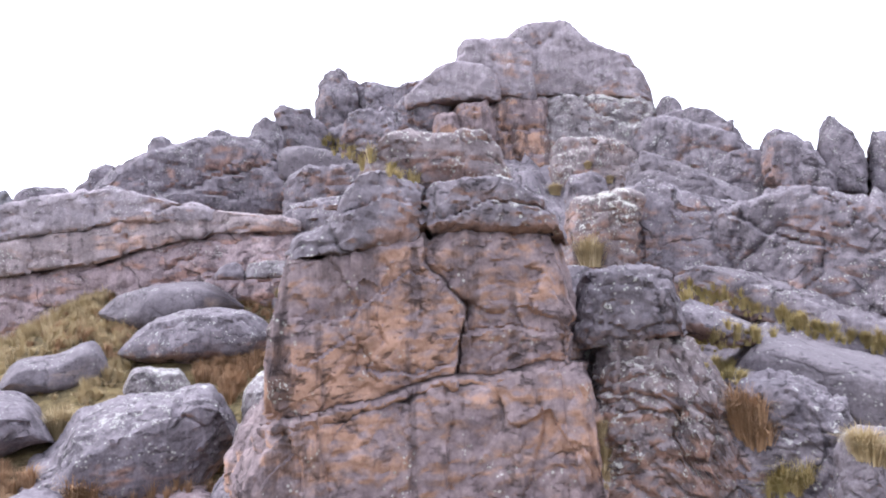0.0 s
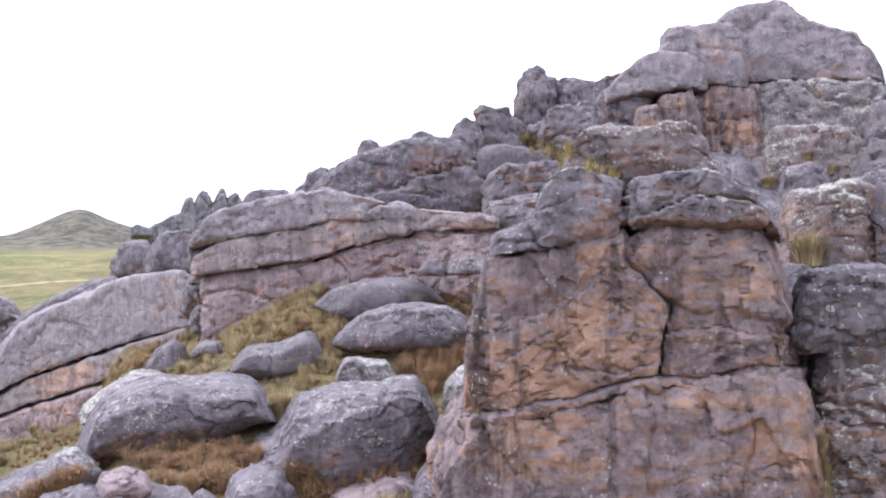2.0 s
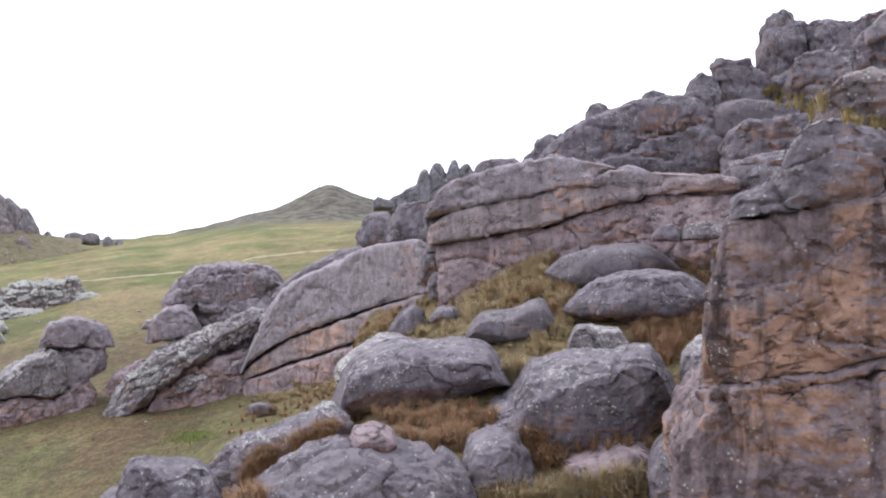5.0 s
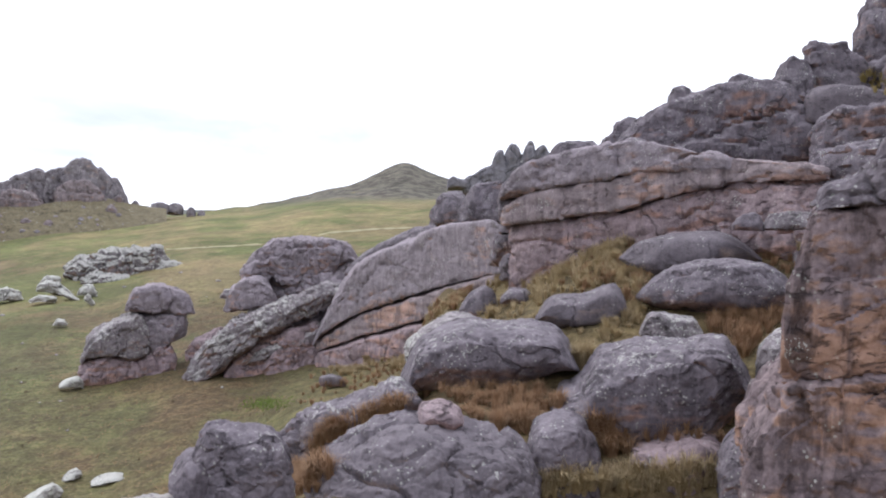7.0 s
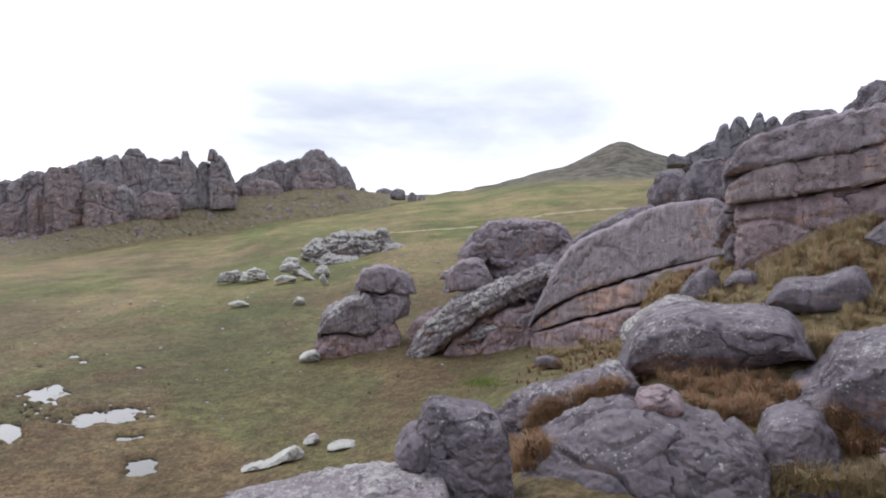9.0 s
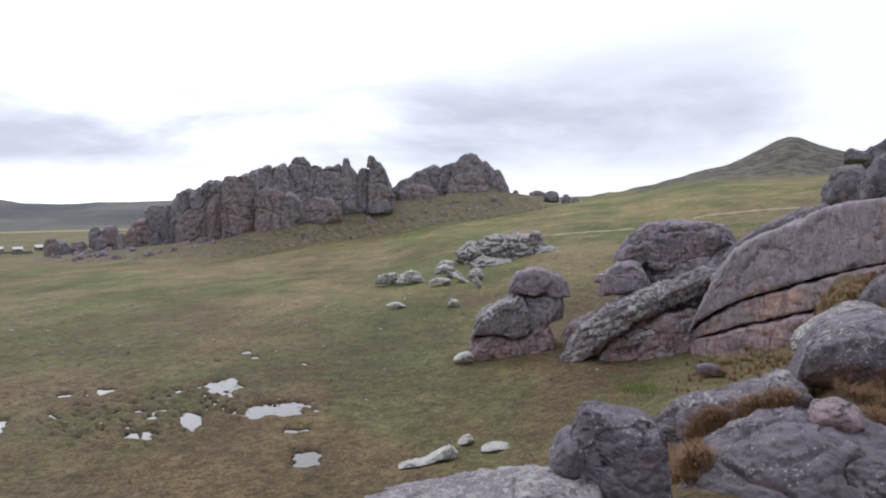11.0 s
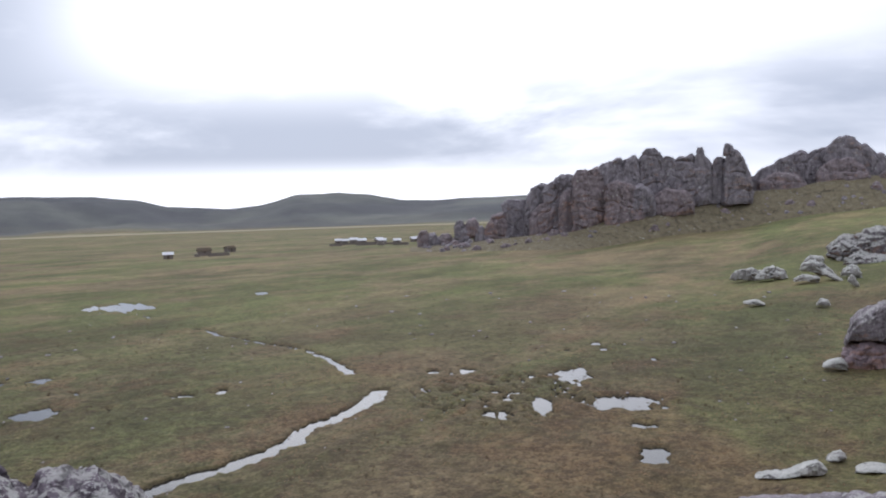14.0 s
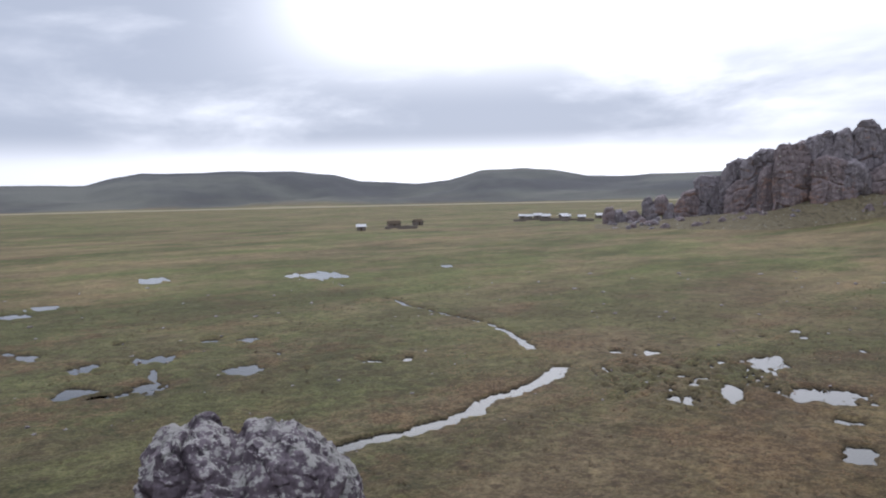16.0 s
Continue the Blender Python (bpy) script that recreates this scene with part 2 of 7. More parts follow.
def mesh_of(name, verts, faces, mats, shade=True):
    me = bpy.data.meshes.new(name)
    verts = np.asarray(verts, dtype=np.float32)
    faces = np.asarray(faces, dtype=np.int32)
    n = faces.shape[1]
    me.vertices.add(len(verts))
    me.vertices.foreach_set("co", verts.ravel())
    me.loops.add(faces.size)
    me.loops.foreach_set("vertex_index", faces.ravel())
    me.polygons.add(len(faces))
    me.polygons.foreach_set("loop_start", np.arange(0, faces.size, n, dtype=np.int32))
    me.update(calc_edges=True)
    me.validate()
    if shade == "broken":
        me.set_sharp_from_angle(angle=radians(48))
    elif shade:
        me.polygons.foreach_set("use_smooth", np.ones(len(me.polygons), dtype=bool))
    for m in mats if isinstance(mats, (list, tuple)) else [mats]:
        me.materials.append(m)
    return me


def part(name, bm, mat, parent, label=""):
    me = bpy.data.meshes.new(name)
    bm.to_mesh(me)
    bm.free()
    me.materials.append(mat)
    ob = new(name, me)
    ob.parent = parent
    if label:
        tagged(ob, label)
    return ob


def spot(bearing, d, z=0.0):
    """A place by its bearing from the lookout (degrees left of north) and its distance."""
    a = radians(bearing)
    return np.array((-math.sin(a) * d, math.cos(a) * d, z))


# ---- ground ----
STATIONS = [8, 14, 20, 30, 40, 62, 90, 200, 450]
SLOPES = {
    -40: [9.5, 9, 10.8, 13.5, 16.5, 18, 17, 15, 14],
    0: [8, 8.2, 9.6, 13.4, 17.5, 24, 22, 18, 18],
    22: [8, 7.8, 9.6, 12.7, 15, 20, 20, 20, 26],
    36: [8.4, 9.0, 9.6, 10.2, 10.0, 10.6, 11, 15, 30],
    40: [8.6, 9.2, 9.2, 7.2, 5.8, 4.4, 4.8, 13, 30],
    44: [8.6, 9.2, 8.5, 6.0, 4.8, 3.2, 4, 12, 30],
    52: [9, 8.5, 5.4, 3, 2.0, 1.6, 2.5, 9, 21],
    62: [9, 6, 3, 1.2, 0.6, 0.4, 0.8, 4, 14],
    70: [9, 5, 2, 0.3, 0, 0, 0, 1.0, 6],
    80: [9, 5, 2, 0.3, 0, 0, 0, 0, 0],
}
CREST = [(20, 1.5), (30, 2.5), (35.9, 3.25), (37.6, 3.85), (38.8, 4.45), (39.5, 4.65), (40.1, 4.52), (40.9, 4.22), (42.1, 3.7), (43.3, 3.2), (45.8, 2.4), (48.2, 1.72), (50.9, 1.2), (53.4, 0.95), (60, 0.5), (66, -0.3), (74, -1.2), (82, -1.28)]
HILLS = [(60, 1.2), (82.2, 1.48), (88.3, 1.35), (91.4, 1.45), (93.8, 1.88), (96, 2.08), (99.1, 1.97), (101.4, 1.3), (103.8, 1.06), (107.8, 1.34), (109.8, 1.86), (112.6, 2.19), (116.1, 2.2), (119.2, 2.15), (122.9, 2.11), (124.6, 1.8), (126.4, 1.32), (132, 1.4), (150, 2.0), (180, 1.5), (300, 1.5)]
BROOK = [(116, 42.0), (110, 44.4), (106, 46.4), (102, 49.1), (100, 51.3), (98.8, 54.5), (96.2, 57.3), (94.3, 61.3), (93.5, 65.1)]
RILL = [(95.8, 73.7), (97.2, 81.5), (99, 88.4), (101.9, 95.5), (104.6, 104.0), (106.1, 113.2)]
# bearing, distance, half length across the view, half length along it
POOLS = [
    (127.7, 64.8, 1.31, 2.24), (123.0, 63.8, 1.15, 1.96), (122.4, 75.7, 2.08, 1.81), (127.0, 74.4, 1.07, 2.33), (122.7, 70.2, 0.3, 3.65), (118.9, 84.0, 1.21, 1.11),
    (116.2, 82.8, 1.2, 1.44), (116.5, 67.9, 1.96, 1.96), (107.3, 68.5, 0.79, 0.75), (104.8, 68.9, 0.5, 0.75), (114.2, 74.4, 0.43, 0.58), (129.3, 122.8, 1.95, 2.33),
    (131.1, 115.2, 1.66, 2.06), (130.3, 83.3, 0.84, 1.82), (131.5, 86.2, 0.62, 1.16), (125.7, 62.5, 1.35, 0.63), (112.1, 66.3, 0.29, 0.47), (110.8, 151.1, 5.67, 7.03),
    (122.5, 155.2, 2.91, 6.17), (109.4, 133.6, 0.58, 1.84), (101.8, 163.3, 0.94, 2.73), (124.8, 85.7, 0.62, 0.77), (75.7, 59.3, 2.65, 2.08),
    (79.4, 69.8, 1.41, 3.1), (81.5, 58.3, 0.76, 2.2), (73.6, 46.7, 0.74, 1.7), (74.8, 52.9, 1.22, 0.61), (87.0, 72.1, 0.73, 1.37), (89.6, 71.5, 0.46, 0.81),
    (88.2, 70.7, 0.41, 0.53), (85.0, 62.7, 0.63, 0.84), (85.6, 56.0, 0.57, 1.19), (84.6, 55.1, 0.32, 0.99), (77.7, 85.6, 0.43, 1.91), (77.1, 82.6, 0.36, 1.07),
    (73.6, 77.2, 0.33, 1.25), (84.0, 60.7, 0.61, 0.59), (86.4, 63.6, 0.28, 0.43), (83.6, 62.4, 0.36, 0.62), (78.8, 71.5, 0.52, 1.62), (64.7, 55.0, 0.56, 0.49),
    (95.7, 74.1, 0.64, 1.74), (71.3, 70.0, 0.3, 0.52), (79.8, 82.3, 0.36, 0.71)]


def to_line(x, y, pts):
    best = np.full(x.shape, 1e9)
    q = [spot(*p) for p in pts]
    for a, b in zip(q[:-1], q[1:]):
        ab = (b - a)[:2]
        t = np.clip(((x - a[0]) * ab[0] + (y - a[1]) * ab[1]) / (ab @ ab), 0, 1)
        best = np.minimum(best, np.hypot(x - a[0] - t * ab[0], y - a[1] - t * ab[1]))
    return best


def lie(x, y):
    """Height of the ground."""
    x, y = np.asarray(x, float), np.asarray(y, float)
    d = np.hypot(x, y)
    b = np.degrees(np.arctan2(-x, y))
    b = np.where(b < -130, b + 360, b)
    keys = sorted(SLOPES)
    rows = np.array([SLOPES[k] for k in keys])
    ld = np.log(np.clip(d, 8, 450))
    per = np.array([np.interp(ld, np.log(STATIONS), r) for r in rows])
    fi = np.interp(b, keys, np.arange(len(keys)))
    i0 = np.clip(fi.astype(int), 0, len(keys) - 2)
    fr = fi - i0
    fr = fr * fr * (3 - 2 * fr)
    near = np.take_along_axis(per, i0[None], 0)[0] * (1 - fr) + np.take_along_axis(per, i0[None] + 1, 0)[0] * fr
    crest = 14 + 620 * np.tan(np.radians(np.interp(b, *zip(*CREST)))) + 4.0 * fbm(np.stack([x / 70, y / 70, 0 * x], 1), 5) * (b < 54)
    crest = np.where(b > 80, 0, np.where(b < 20, near, crest))
    crest = np.where((b > 20) & (b < 30), near + (crest - near) * (b - 20) / 10, crest)
    crest = np.where((b > 76) & (b <= 80), crest * (80 - b) / 4, crest)
    z = np.where(d < 450, near, near + (crest - near) * smooth(450, 620, d) )
    z = np.where(d > 620, crest * (1 - 0.8 * smooth(640, 1500, d)), z)
    top = 14 + 3300 * np.tan(np.radians(np.interp(b, *zip(*HILLS))))
    rough = fbm(np.stack([x / 500, y / 500, 0 * x], 1), 5)
    z = z + smooth(2100, 3300, d + 250 * rough) * (top - z) * (1 - 0.5 * smooth(3350, 4700, d))
    # low hummocks of the turf, calmer farther off
    p = np.stack([x, y, 0 * x], 1)
    z = z + (0.10 * fbm(p / 2.2, 3) + 0.05 * perlin(p / 0.5)) * (d < 300) * smooth(20, 40, d) + 0.5 * perlin(p / 45) * smooth(90, 200, d)
    wet = (d > 35) & (d < 175) & (b > 70)
    if wet.any():
        xs, ys = x[wet], y[wet]
        ps = p[wet]
        ragged = 1.15 * fbm(ps / 1.3, 5, 0.62)
        cut = np.exp(-(np.maximum(0, to_line(xs, ys, BROOK) + 0.42 * ragged) / 0.56) ** 4) * 0.85 + 0.13 * np.exp(-(to_line(xs, ys, BROOK) / 1.5) ** 2)
        cut = np.maximum(cut, np.exp(-(np.maximum(0, to_line(xs, ys, RILL) + 0.45 * ragged) / 0.36) ** 2) * 0.62)
        for bearing, dist, across, along in POOLS:
            c = spot(bearing, dist)
            u = spot(bearing, 1.0)
            rx, ry = xs - c[0], ys - c[1]
            e = np.hypot((rx * u[0] + ry * u[1]) / along, (rx * u[1] - ry * u[0]) / across) * 1.12
            cut = np.maximum(cut, 0.68 * np.exp(-np.maximum(0, e + 0.8 * ragged) ** 3))
        bs, ds = b[wet], d[wet]
        bog = smooth(1.0, 0.5, np.hypot((bs - 84) / 10, (ds - 62) / 12))
        cut = np.maximum(cut, 0.42 * bog * smooth(0.26, 0.38, fbm(ps * (1, 1, 1) / 0.8 + 5, 4, 0.6)))
        z[wet] -= cut
    return z


def lie1(x, y):
    return float(lie(np.array([x]), np.array([y]))[0])


def ground_material():
    m, nt, b = material("turf", 0.95)
    place = node(nt, "ShaderNodeNewGeometry").outputs["Position"]
    x, y, z = node(nt, "ShaderNodeSeparateXYZ", {"Vector": place}).outputs
    pos = node(nt, "ShaderNodeMapping", {"Vector": place, "Location": (1371.3, 913.7, 531.1), "Rotation": (0.31, 0.23, 0.6)}).outputs[0]
    wide = noise_tex(nt, pos, 0.022, 6, 0.6, (0.5, 1.5, 1), 0.5)
    mid = noise_tex(nt, pos, 0.13, 7, 0.7)
    small = noise_tex(nt, pos, 0.8, 7, 0.72)
    blade = noise_tex(nt, pos, 5.0, 5, 0.75)
    green = mixc(nt, ramp(nt, small, 0.34, 0.66), (0.052, 0.066, 0.026), (0.104, 0.128, 0.05))
    straw = mixc(nt, ramp(nt, small, 0.34, 0.66), (0.10, 0.075, 0.052), (0.205, 0.16, 0.11))
    mixed = math_(nt, "ADD", math_(nt, "MULTIPLY", wide, 0.5), math_(nt, "ADD", math_(nt, "MULTIPLY", mid, 0.32), math_(nt, "MULTIPLY", small, 0.18)))
    col = mixc(nt, ramp(nt, mixed, 0.42, 0.57), green, straw)
    # dry russet heath and dark peaty hollows
    heath = ramp(nt, math_(nt, "ADD", math_(nt, "MULTIPLY", noise_tex(nt, pos, 0.11, 5, 0.65), 0.65), math_(nt, "MULTIPLY", small, 0.35)), 0.49, 0.56)
    col = mixc(nt, math_(nt, "MULTIPLY", heath, 0.85), col, mixc(nt, ramp(nt, blade, 0.35, 0.65), (0.085, 0.046, 0.033), (0.195, 0.122, 0.078)))
    # dry russet ground round the foot of the outcrops
    foot = node(nt, "ShaderNodeVectorMath", {0: place, 1: tuple(spot(58, 50))}, operation="DISTANCE").outputs["Value"]
    foot = ramp(nt, math_(nt, "ADD", foot, math_(nt, "MULTIPLY", mid, 34.0)), 46.0, 30.0)
    col = mixc(nt, math_(nt, "MULTIPLY", foot, 0.7), col, mixc(nt, ramp(nt, small, 0.35, 0.65), (0.075, 0.046, 0.03), (0.19, 0.128, 0.072)))
    lush = ramp(nt, math_(nt, "ADD", math_(nt, "MULTIPLY", noise_tex(nt, pos, 0.035, 6, 0.62, (0.5, 1.4, 1), 0.8), 0.8), math_(nt, "MULTIPLY", small, 0.2)), 0.47, 0.57)
    col = mixc(nt, math_(nt, "MULTIPLY", lush, 0.75), col, mixc(nt, ramp(nt, small, 0.35, 0.65), (0.055, 0.075, 0.028), (0.105, 0.132, 0.05)))
    peat = ramp(nt, math_(nt, "ADD", math_(nt, "MULTIPLY", mid, 0.35), math_(nt, "MULTIPLY", noise_tex(nt, pos, 1.6, 5, 0.7), 0.65)), 0.57, 0.66)
    col = mixc(nt, math_(nt, "MULTIPLY", peat, 0.7), col, (0.045, 0.032, 0.020))
    # low dark tussocks
    clump = node(nt, "ShaderNodeTexVoronoi", {"Vector": pos, "Scale": 0.9, "Randomness": 1.0})
    knot = math_(nt, "MULTIPLY", ramp(nt, math_(nt, "ADD", clump.outputs["Distance"], math_(nt, "MULTIPLY", blade, 0.5)), 0.62, 0.42), ramp(nt, noise_tex(nt, pos, 0.09, 5, 0.65), 0.42, 0.58))
    # grazed slopes
    upland = ramp(nt, math_(nt, "ADD", z, math_(nt, "MULTIPLY", mid, 3.0)), 2.5, 9.0)
    far = ramp(nt, y, 60.0, 140.0)
    col = mixc(nt, math_(nt, "MULTIPLY", math_(nt, "MULTIPLY", upland, far), 0.75), col, mixc(nt, ramp(nt, math_(nt, "ADD", math_(nt, "MULTIPLY", mid, 0.5), math_(nt, "MULTIPLY", wide, 0.5)), 0.42, 0.58), (0.125, 0.172, 0.05), (0.235, 0.235, 0.09)))
    # dry slope between the rocks
    terrace = math_(nt, "MULTIPLY", ramp(nt, z, 2.0, 6.5), math_(nt, "SUBTRACT", 1.0, ramp(nt, y, 58.0, 90.0)))
    col = mixc(nt, math_(nt, "MULTIPLY", terrace, 0.8), col, mixc(nt, ramp(nt, small, 0.35, 0.65), (0.07, 0.048, 0.03), (0.20, 0.142, 0.08)))
    mud = ramp(nt, z, -0.06, -0.24)
    col = mixc(nt, mud, col, (0.030, 0.022, 0.015))
    col = mixc(nt, 0.38, col, mixc(nt, ramp(nt, blade, 0.33, 0.67), (0.03, 0.028, 0.016), (0.25, 0.222, 0.145)))
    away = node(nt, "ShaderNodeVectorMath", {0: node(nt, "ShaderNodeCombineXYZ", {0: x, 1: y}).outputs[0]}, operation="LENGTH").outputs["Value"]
    # plain turf, paler far off and darker near: a brightness fall-off painted in
    lightened_plain = mixc(nt, ramp(nt, math_(nt, "ADD", math_(nt, "MULTIPLY", wide, 0.6), math_(nt, "MULTIPLY", mid, 0.4)), 0.43, 0.57), (0.125, 0.152, 0.058), (0.26, 0.214, 0.134))
    col = mixc(nt, math_(nt, "MULTIPLY", ramp(nt, away, 60.0, 170.0), 0.55), col, lightened_plain)
    # uneven sward: darker and paler patches, low clumps
    for scale, lo, hi, sx in ((0.03, 0.82, 1.16, 0.4), (0.11, 0.86, 1.14, 0.5), (0.5, 0.87, 1.13, 1.0), (1.9, 0.8, 1.22, 1.0)):
        tone = ramp(nt, noise_tex(nt, pos, scale, 5, 0.7, (sx, 1, 1)), 0.36, 0.64)
        col = mixc(nt, 1.0, col, mixc(nt, tone, (lo, lo * 0.97, lo * 0.95), (hi, hi * 0.99, hi * 0.94)), "MULTIPLY")
    col = mixc(nt, math_(nt, "MULTIPLY", knot, 0.62), col, (0.060, 0.042, 0.027))
    scree = ramp(nt, noise_tex(nt, pos, 0.02, 6, 0.6, None, 1.0), 0.28, 0.40)
    steep = ramp(nt, math_(nt, "ADD", z, math_(nt, "MULTIPLY", mid, 14.0)), 30.0, 42.0)
    col = mixc(nt, math_(nt, "MULTIPLY", scree, math_(nt, "MULTIPLY", steep, 0.95)), col, mixc(nt, ramp(nt, noise_tex(nt, pos, 0.12, 6, 0.7), 0.4, 0.6), (0.06, 0.054, 0.048), (0.15, 0.135, 0.11)))
    # moorland of the far hills, with blue-grey haze painted into its colour
    hazy_moor = ramp(nt, away, 2050.0, 2300.0)
    col = mixc(nt, math_(nt, "MULTIPLY", hazy_moor, 0.9), col, mixc(nt, ramp(nt, noise_tex(nt, pos, 0.0016, 4), 0.45, 0.65), (0.078, 0.083, 0.093), (0.145, 0.152, 0.14)))
    dry = math_(nt, "MULTIPLY", ramp(nt, away, 1650.0, 1780.0), math_(nt, "SUBTRACT", 1.0, ramp(nt, away, 2000.0, 2120.0)))
    col = mixc(nt, math_(nt, "MULTIPLY", dry, 0.6), col, (0.42, 0.37, 0.26))
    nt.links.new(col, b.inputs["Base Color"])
    h = math_(nt, "ADD", math_(nt, "MULTIPLY", blade, 0.3), small)
    nt.links.new(node(nt, "ShaderNodeBump", {"Height": h, "Strength": 0.8, "Distance": 0.3}).outputs[0], b.inputs["Normal"])
    return m


def build_ground():
    rings = list(np.geomspace(3, 30, 34)) + list(14 / np.tan(np.radians(np.arange(24.9, 3.0, -0.13)))) + list(np.geomspace(275, 4800, 110))
    bearings = list(np.arange(-52, 138, 0.275)) + list(np.arange(138, 308, 2.0))
    r, a = np.meshgrid(rings, np.radians(bearings), indexing="ij")
    x, y = (-np.sin(a) * r).ravel(), (np.cos(a) * r).ravel()
    verts = np.stack([x, y, lie(x, y)], 1)
    nr, na = len(rings), len(bearings)
    i, j = np.meshgrid(np.arange(nr - 1), np.arange(na), indexing="ij")
    k = (j + 1) % na
    faces = np.stack([i * na + j, (i + 1) * na + j, (i + 1) * na + k, i * na + k], -1).reshape(-1, 4)
    hub = len(verts)
    verts = np.vstack([verts, [[0, 0, 9.0]]])
    j = np.arange(na // 2)
    faces = np.vstack([faces, np.stack([np.full(len(j), hub), (2 * j) % na, (2 * j + 1) % na, (2 * j + 2) % na], 1)])
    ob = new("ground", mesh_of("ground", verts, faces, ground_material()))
    return tagged(ob, "marshy meadow of green and straw-coloured turf", "ground", kind="structure")


build_ground()


def water_material():
    m, nt, b = material("still_water", 0.03)
    b.inputs["Base Color"].default_value = (0.03, 0.03, 0.03, 1)
    b.inputs["Specular IOR Level"].default_value = 0.5
    b.inputs["Metallic"].default_value = 0.0
    pos = node(nt, "ShaderNodeNewGeometry").outputs["Position"]
    nt.links.new(node(nt, "ShaderNodeBump", {"Height": noise_tex(nt, pos, 3.0, 2), "Strength": 0.04, "Distance": 0.05}).outputs[0], b.inputs["Normal"])
    return m


WATER = water_material()
WATER_Z = -0.23


def ribbon(pts, half):
    bm = bmesh.new()
    q = [Vector(spot(*p, WATER_Z)) for p in pts]
    old = None
    for i, p in enumerate(q):
        t = (q[min(i + 1, len(q) - 1)] - q[max(i - 1, 0)]).normalized()
        s = Vector((-t.y, t.x, 0)) * half
        pair = (bm.verts.new(p + s), bm.verts.new(p - s))
        if old:
            bm.faces.new((old[0], old[1], pair[1], pair[0]))
        old = pair
    bmesh.ops.recalc_face_normals(bm, faces=bm.faces)
    return bm


def sheet(name, bm, label):
    for f in bm.faces:
        if f.normal.z < 0:
            f.normal_flip()
    ob = part(name, bm, WATER, None)
    return tagged(ob, label, "water", kind="structure")


sheet("water", ribbon(BROOK, 1.6), "still brook reflecting the pale sky between peat banks")
sheet("water", ribbon(RILL, 1.0), "narrow winding rill reflecting the sky")
for n, (bearing, dist, across, along) in enumerate(POOLS):
    bm = bmesh.new()
    bmesh.ops.create_circle(bm, cap_ends=True, segments=20, radius=1.0)
    bmesh.ops.transform(bm, verts=bm.verts, matrix=pose(*spot(bearing, dist, WATER_Z + 0.004 * (n % 5)), 0, 0, bearing) @ Matrix.Diagonal((across * 1.9, along * 1.9, 1, 1)))
    sheet("water", bm, "shallow pool of rainwater in the turf")

for n, (bearing, dist, across, along) in enumerate(((84, 62, 10, 11),)):
    bm = bmesh.new()
    bmesh.ops.create_circle(bm, cap_ends=True, segments=32, radius=1.0)
    bmesh.ops.transform(bm, verts=bm.verts, matrix=pose(*spot(bearing, dist, WATER_Z - 0.006 * (n + 1)), 0, 0, bearing) @ Matrix.Diagonal((across, along, 1, 1)))
    sheet("water", bm, "scattered glints of standing water in boggy turf")


# ---- rocks ----
def thing(name, label, category, group=""):
    return tagged(new(name), label, category, group)


SEED = [0]
FINE = 0.0028                     # skin step for each metre of distance


def curve(vals, t):
    """Rounded interpolation through evenly spaced values."""
    v = np.asarray(vals, float)
    if len(v) == 1:
        return np.full(t.shape, v[0])
    s = np.clip(t, 0, 1) * (len(v) - 1)
    i = np.clip(s.astype(int), 0, len(v) - 2)
    f = s - i
    e = np.concatenate([[2 * v[0] - v[1]], v, [2 * v[-1] - v[-2]]])
    a, b, c, d = e[i], e[i + 1], e[i + 2], e[i + 3]
    return b + 0.5 * f * (c - a + f * (2 * a - 5 * b + 4 * c - d + f * (3 * (b - c) + d - a)))


def box_grid(nx, ny, nz):
    """Points and quads of a cube's skin, -1 to 1."""
    index, verts, faces = {}, [], []

    def vid(i, j, k):
        key = (i, j, k)
        if key not in index:
            index[key] = len(verts)
            verts.append((2 * i / nx - 1, 2 * j / ny - 1, 2 * k / nz - 1))
        return index[key]

    for i in range(nx):
        for k in range(nz):
            faces.append((vid(i, 0, k), vid(i + 1, 0, k), vid(i + 1, 0, k + 1), vid(i, 0, k + 1)))
        for j in range(ny):
            faces.append((vid(i, j, nz), vid(i + 1, j, nz), vid(i + 1, j + 1, nz), vid(i, j + 1, nz)))
    for j in range(ny):
        for k in range(nz):
            faces.append((vid(0, j + 1, k), vid(0, j, k), vid(0, j, k + 1), vid(0, j + 1, k + 1)))
            faces.append((vid(nx, j, k), vid(nx, j + 1, k), vid(nx, j + 1, k + 1), vid(nx, j, k + 1)))
    # back and underside, in larger steps
    for i in range(0, nx, 5):
        i2 = min(i + 5, nx)
        for k in range(0, nz, 5):
            k2 = min(k + 5, nz)
            faces.append((vid(i, ny, k2), vid(i2, ny, k2), vid(i2, ny, k), vid(i, ny, k)))
        for j in range(0, ny, 5):
            j2 = min(j + 5, ny)
            faces.append((vid(i, j2, 0), vid(i2, j2, 0), vid(i2, j, 0), vid(i, j, 0)))
    return np.array(verts), np.array(faces)


def skin_normals(p, faces):
    n = np.zeros_like(p)
    c = np.cross(p[faces[:, 2]] - p[faces[:, 0]], p[faces[:, 3]] - p[faces[:, 1]])
    for q in range(4):
        np.add.at(n, faces[:, q], c)
    return n / np.maximum(1e-9, np.linalg.norm(n, axis=1))[:, None]


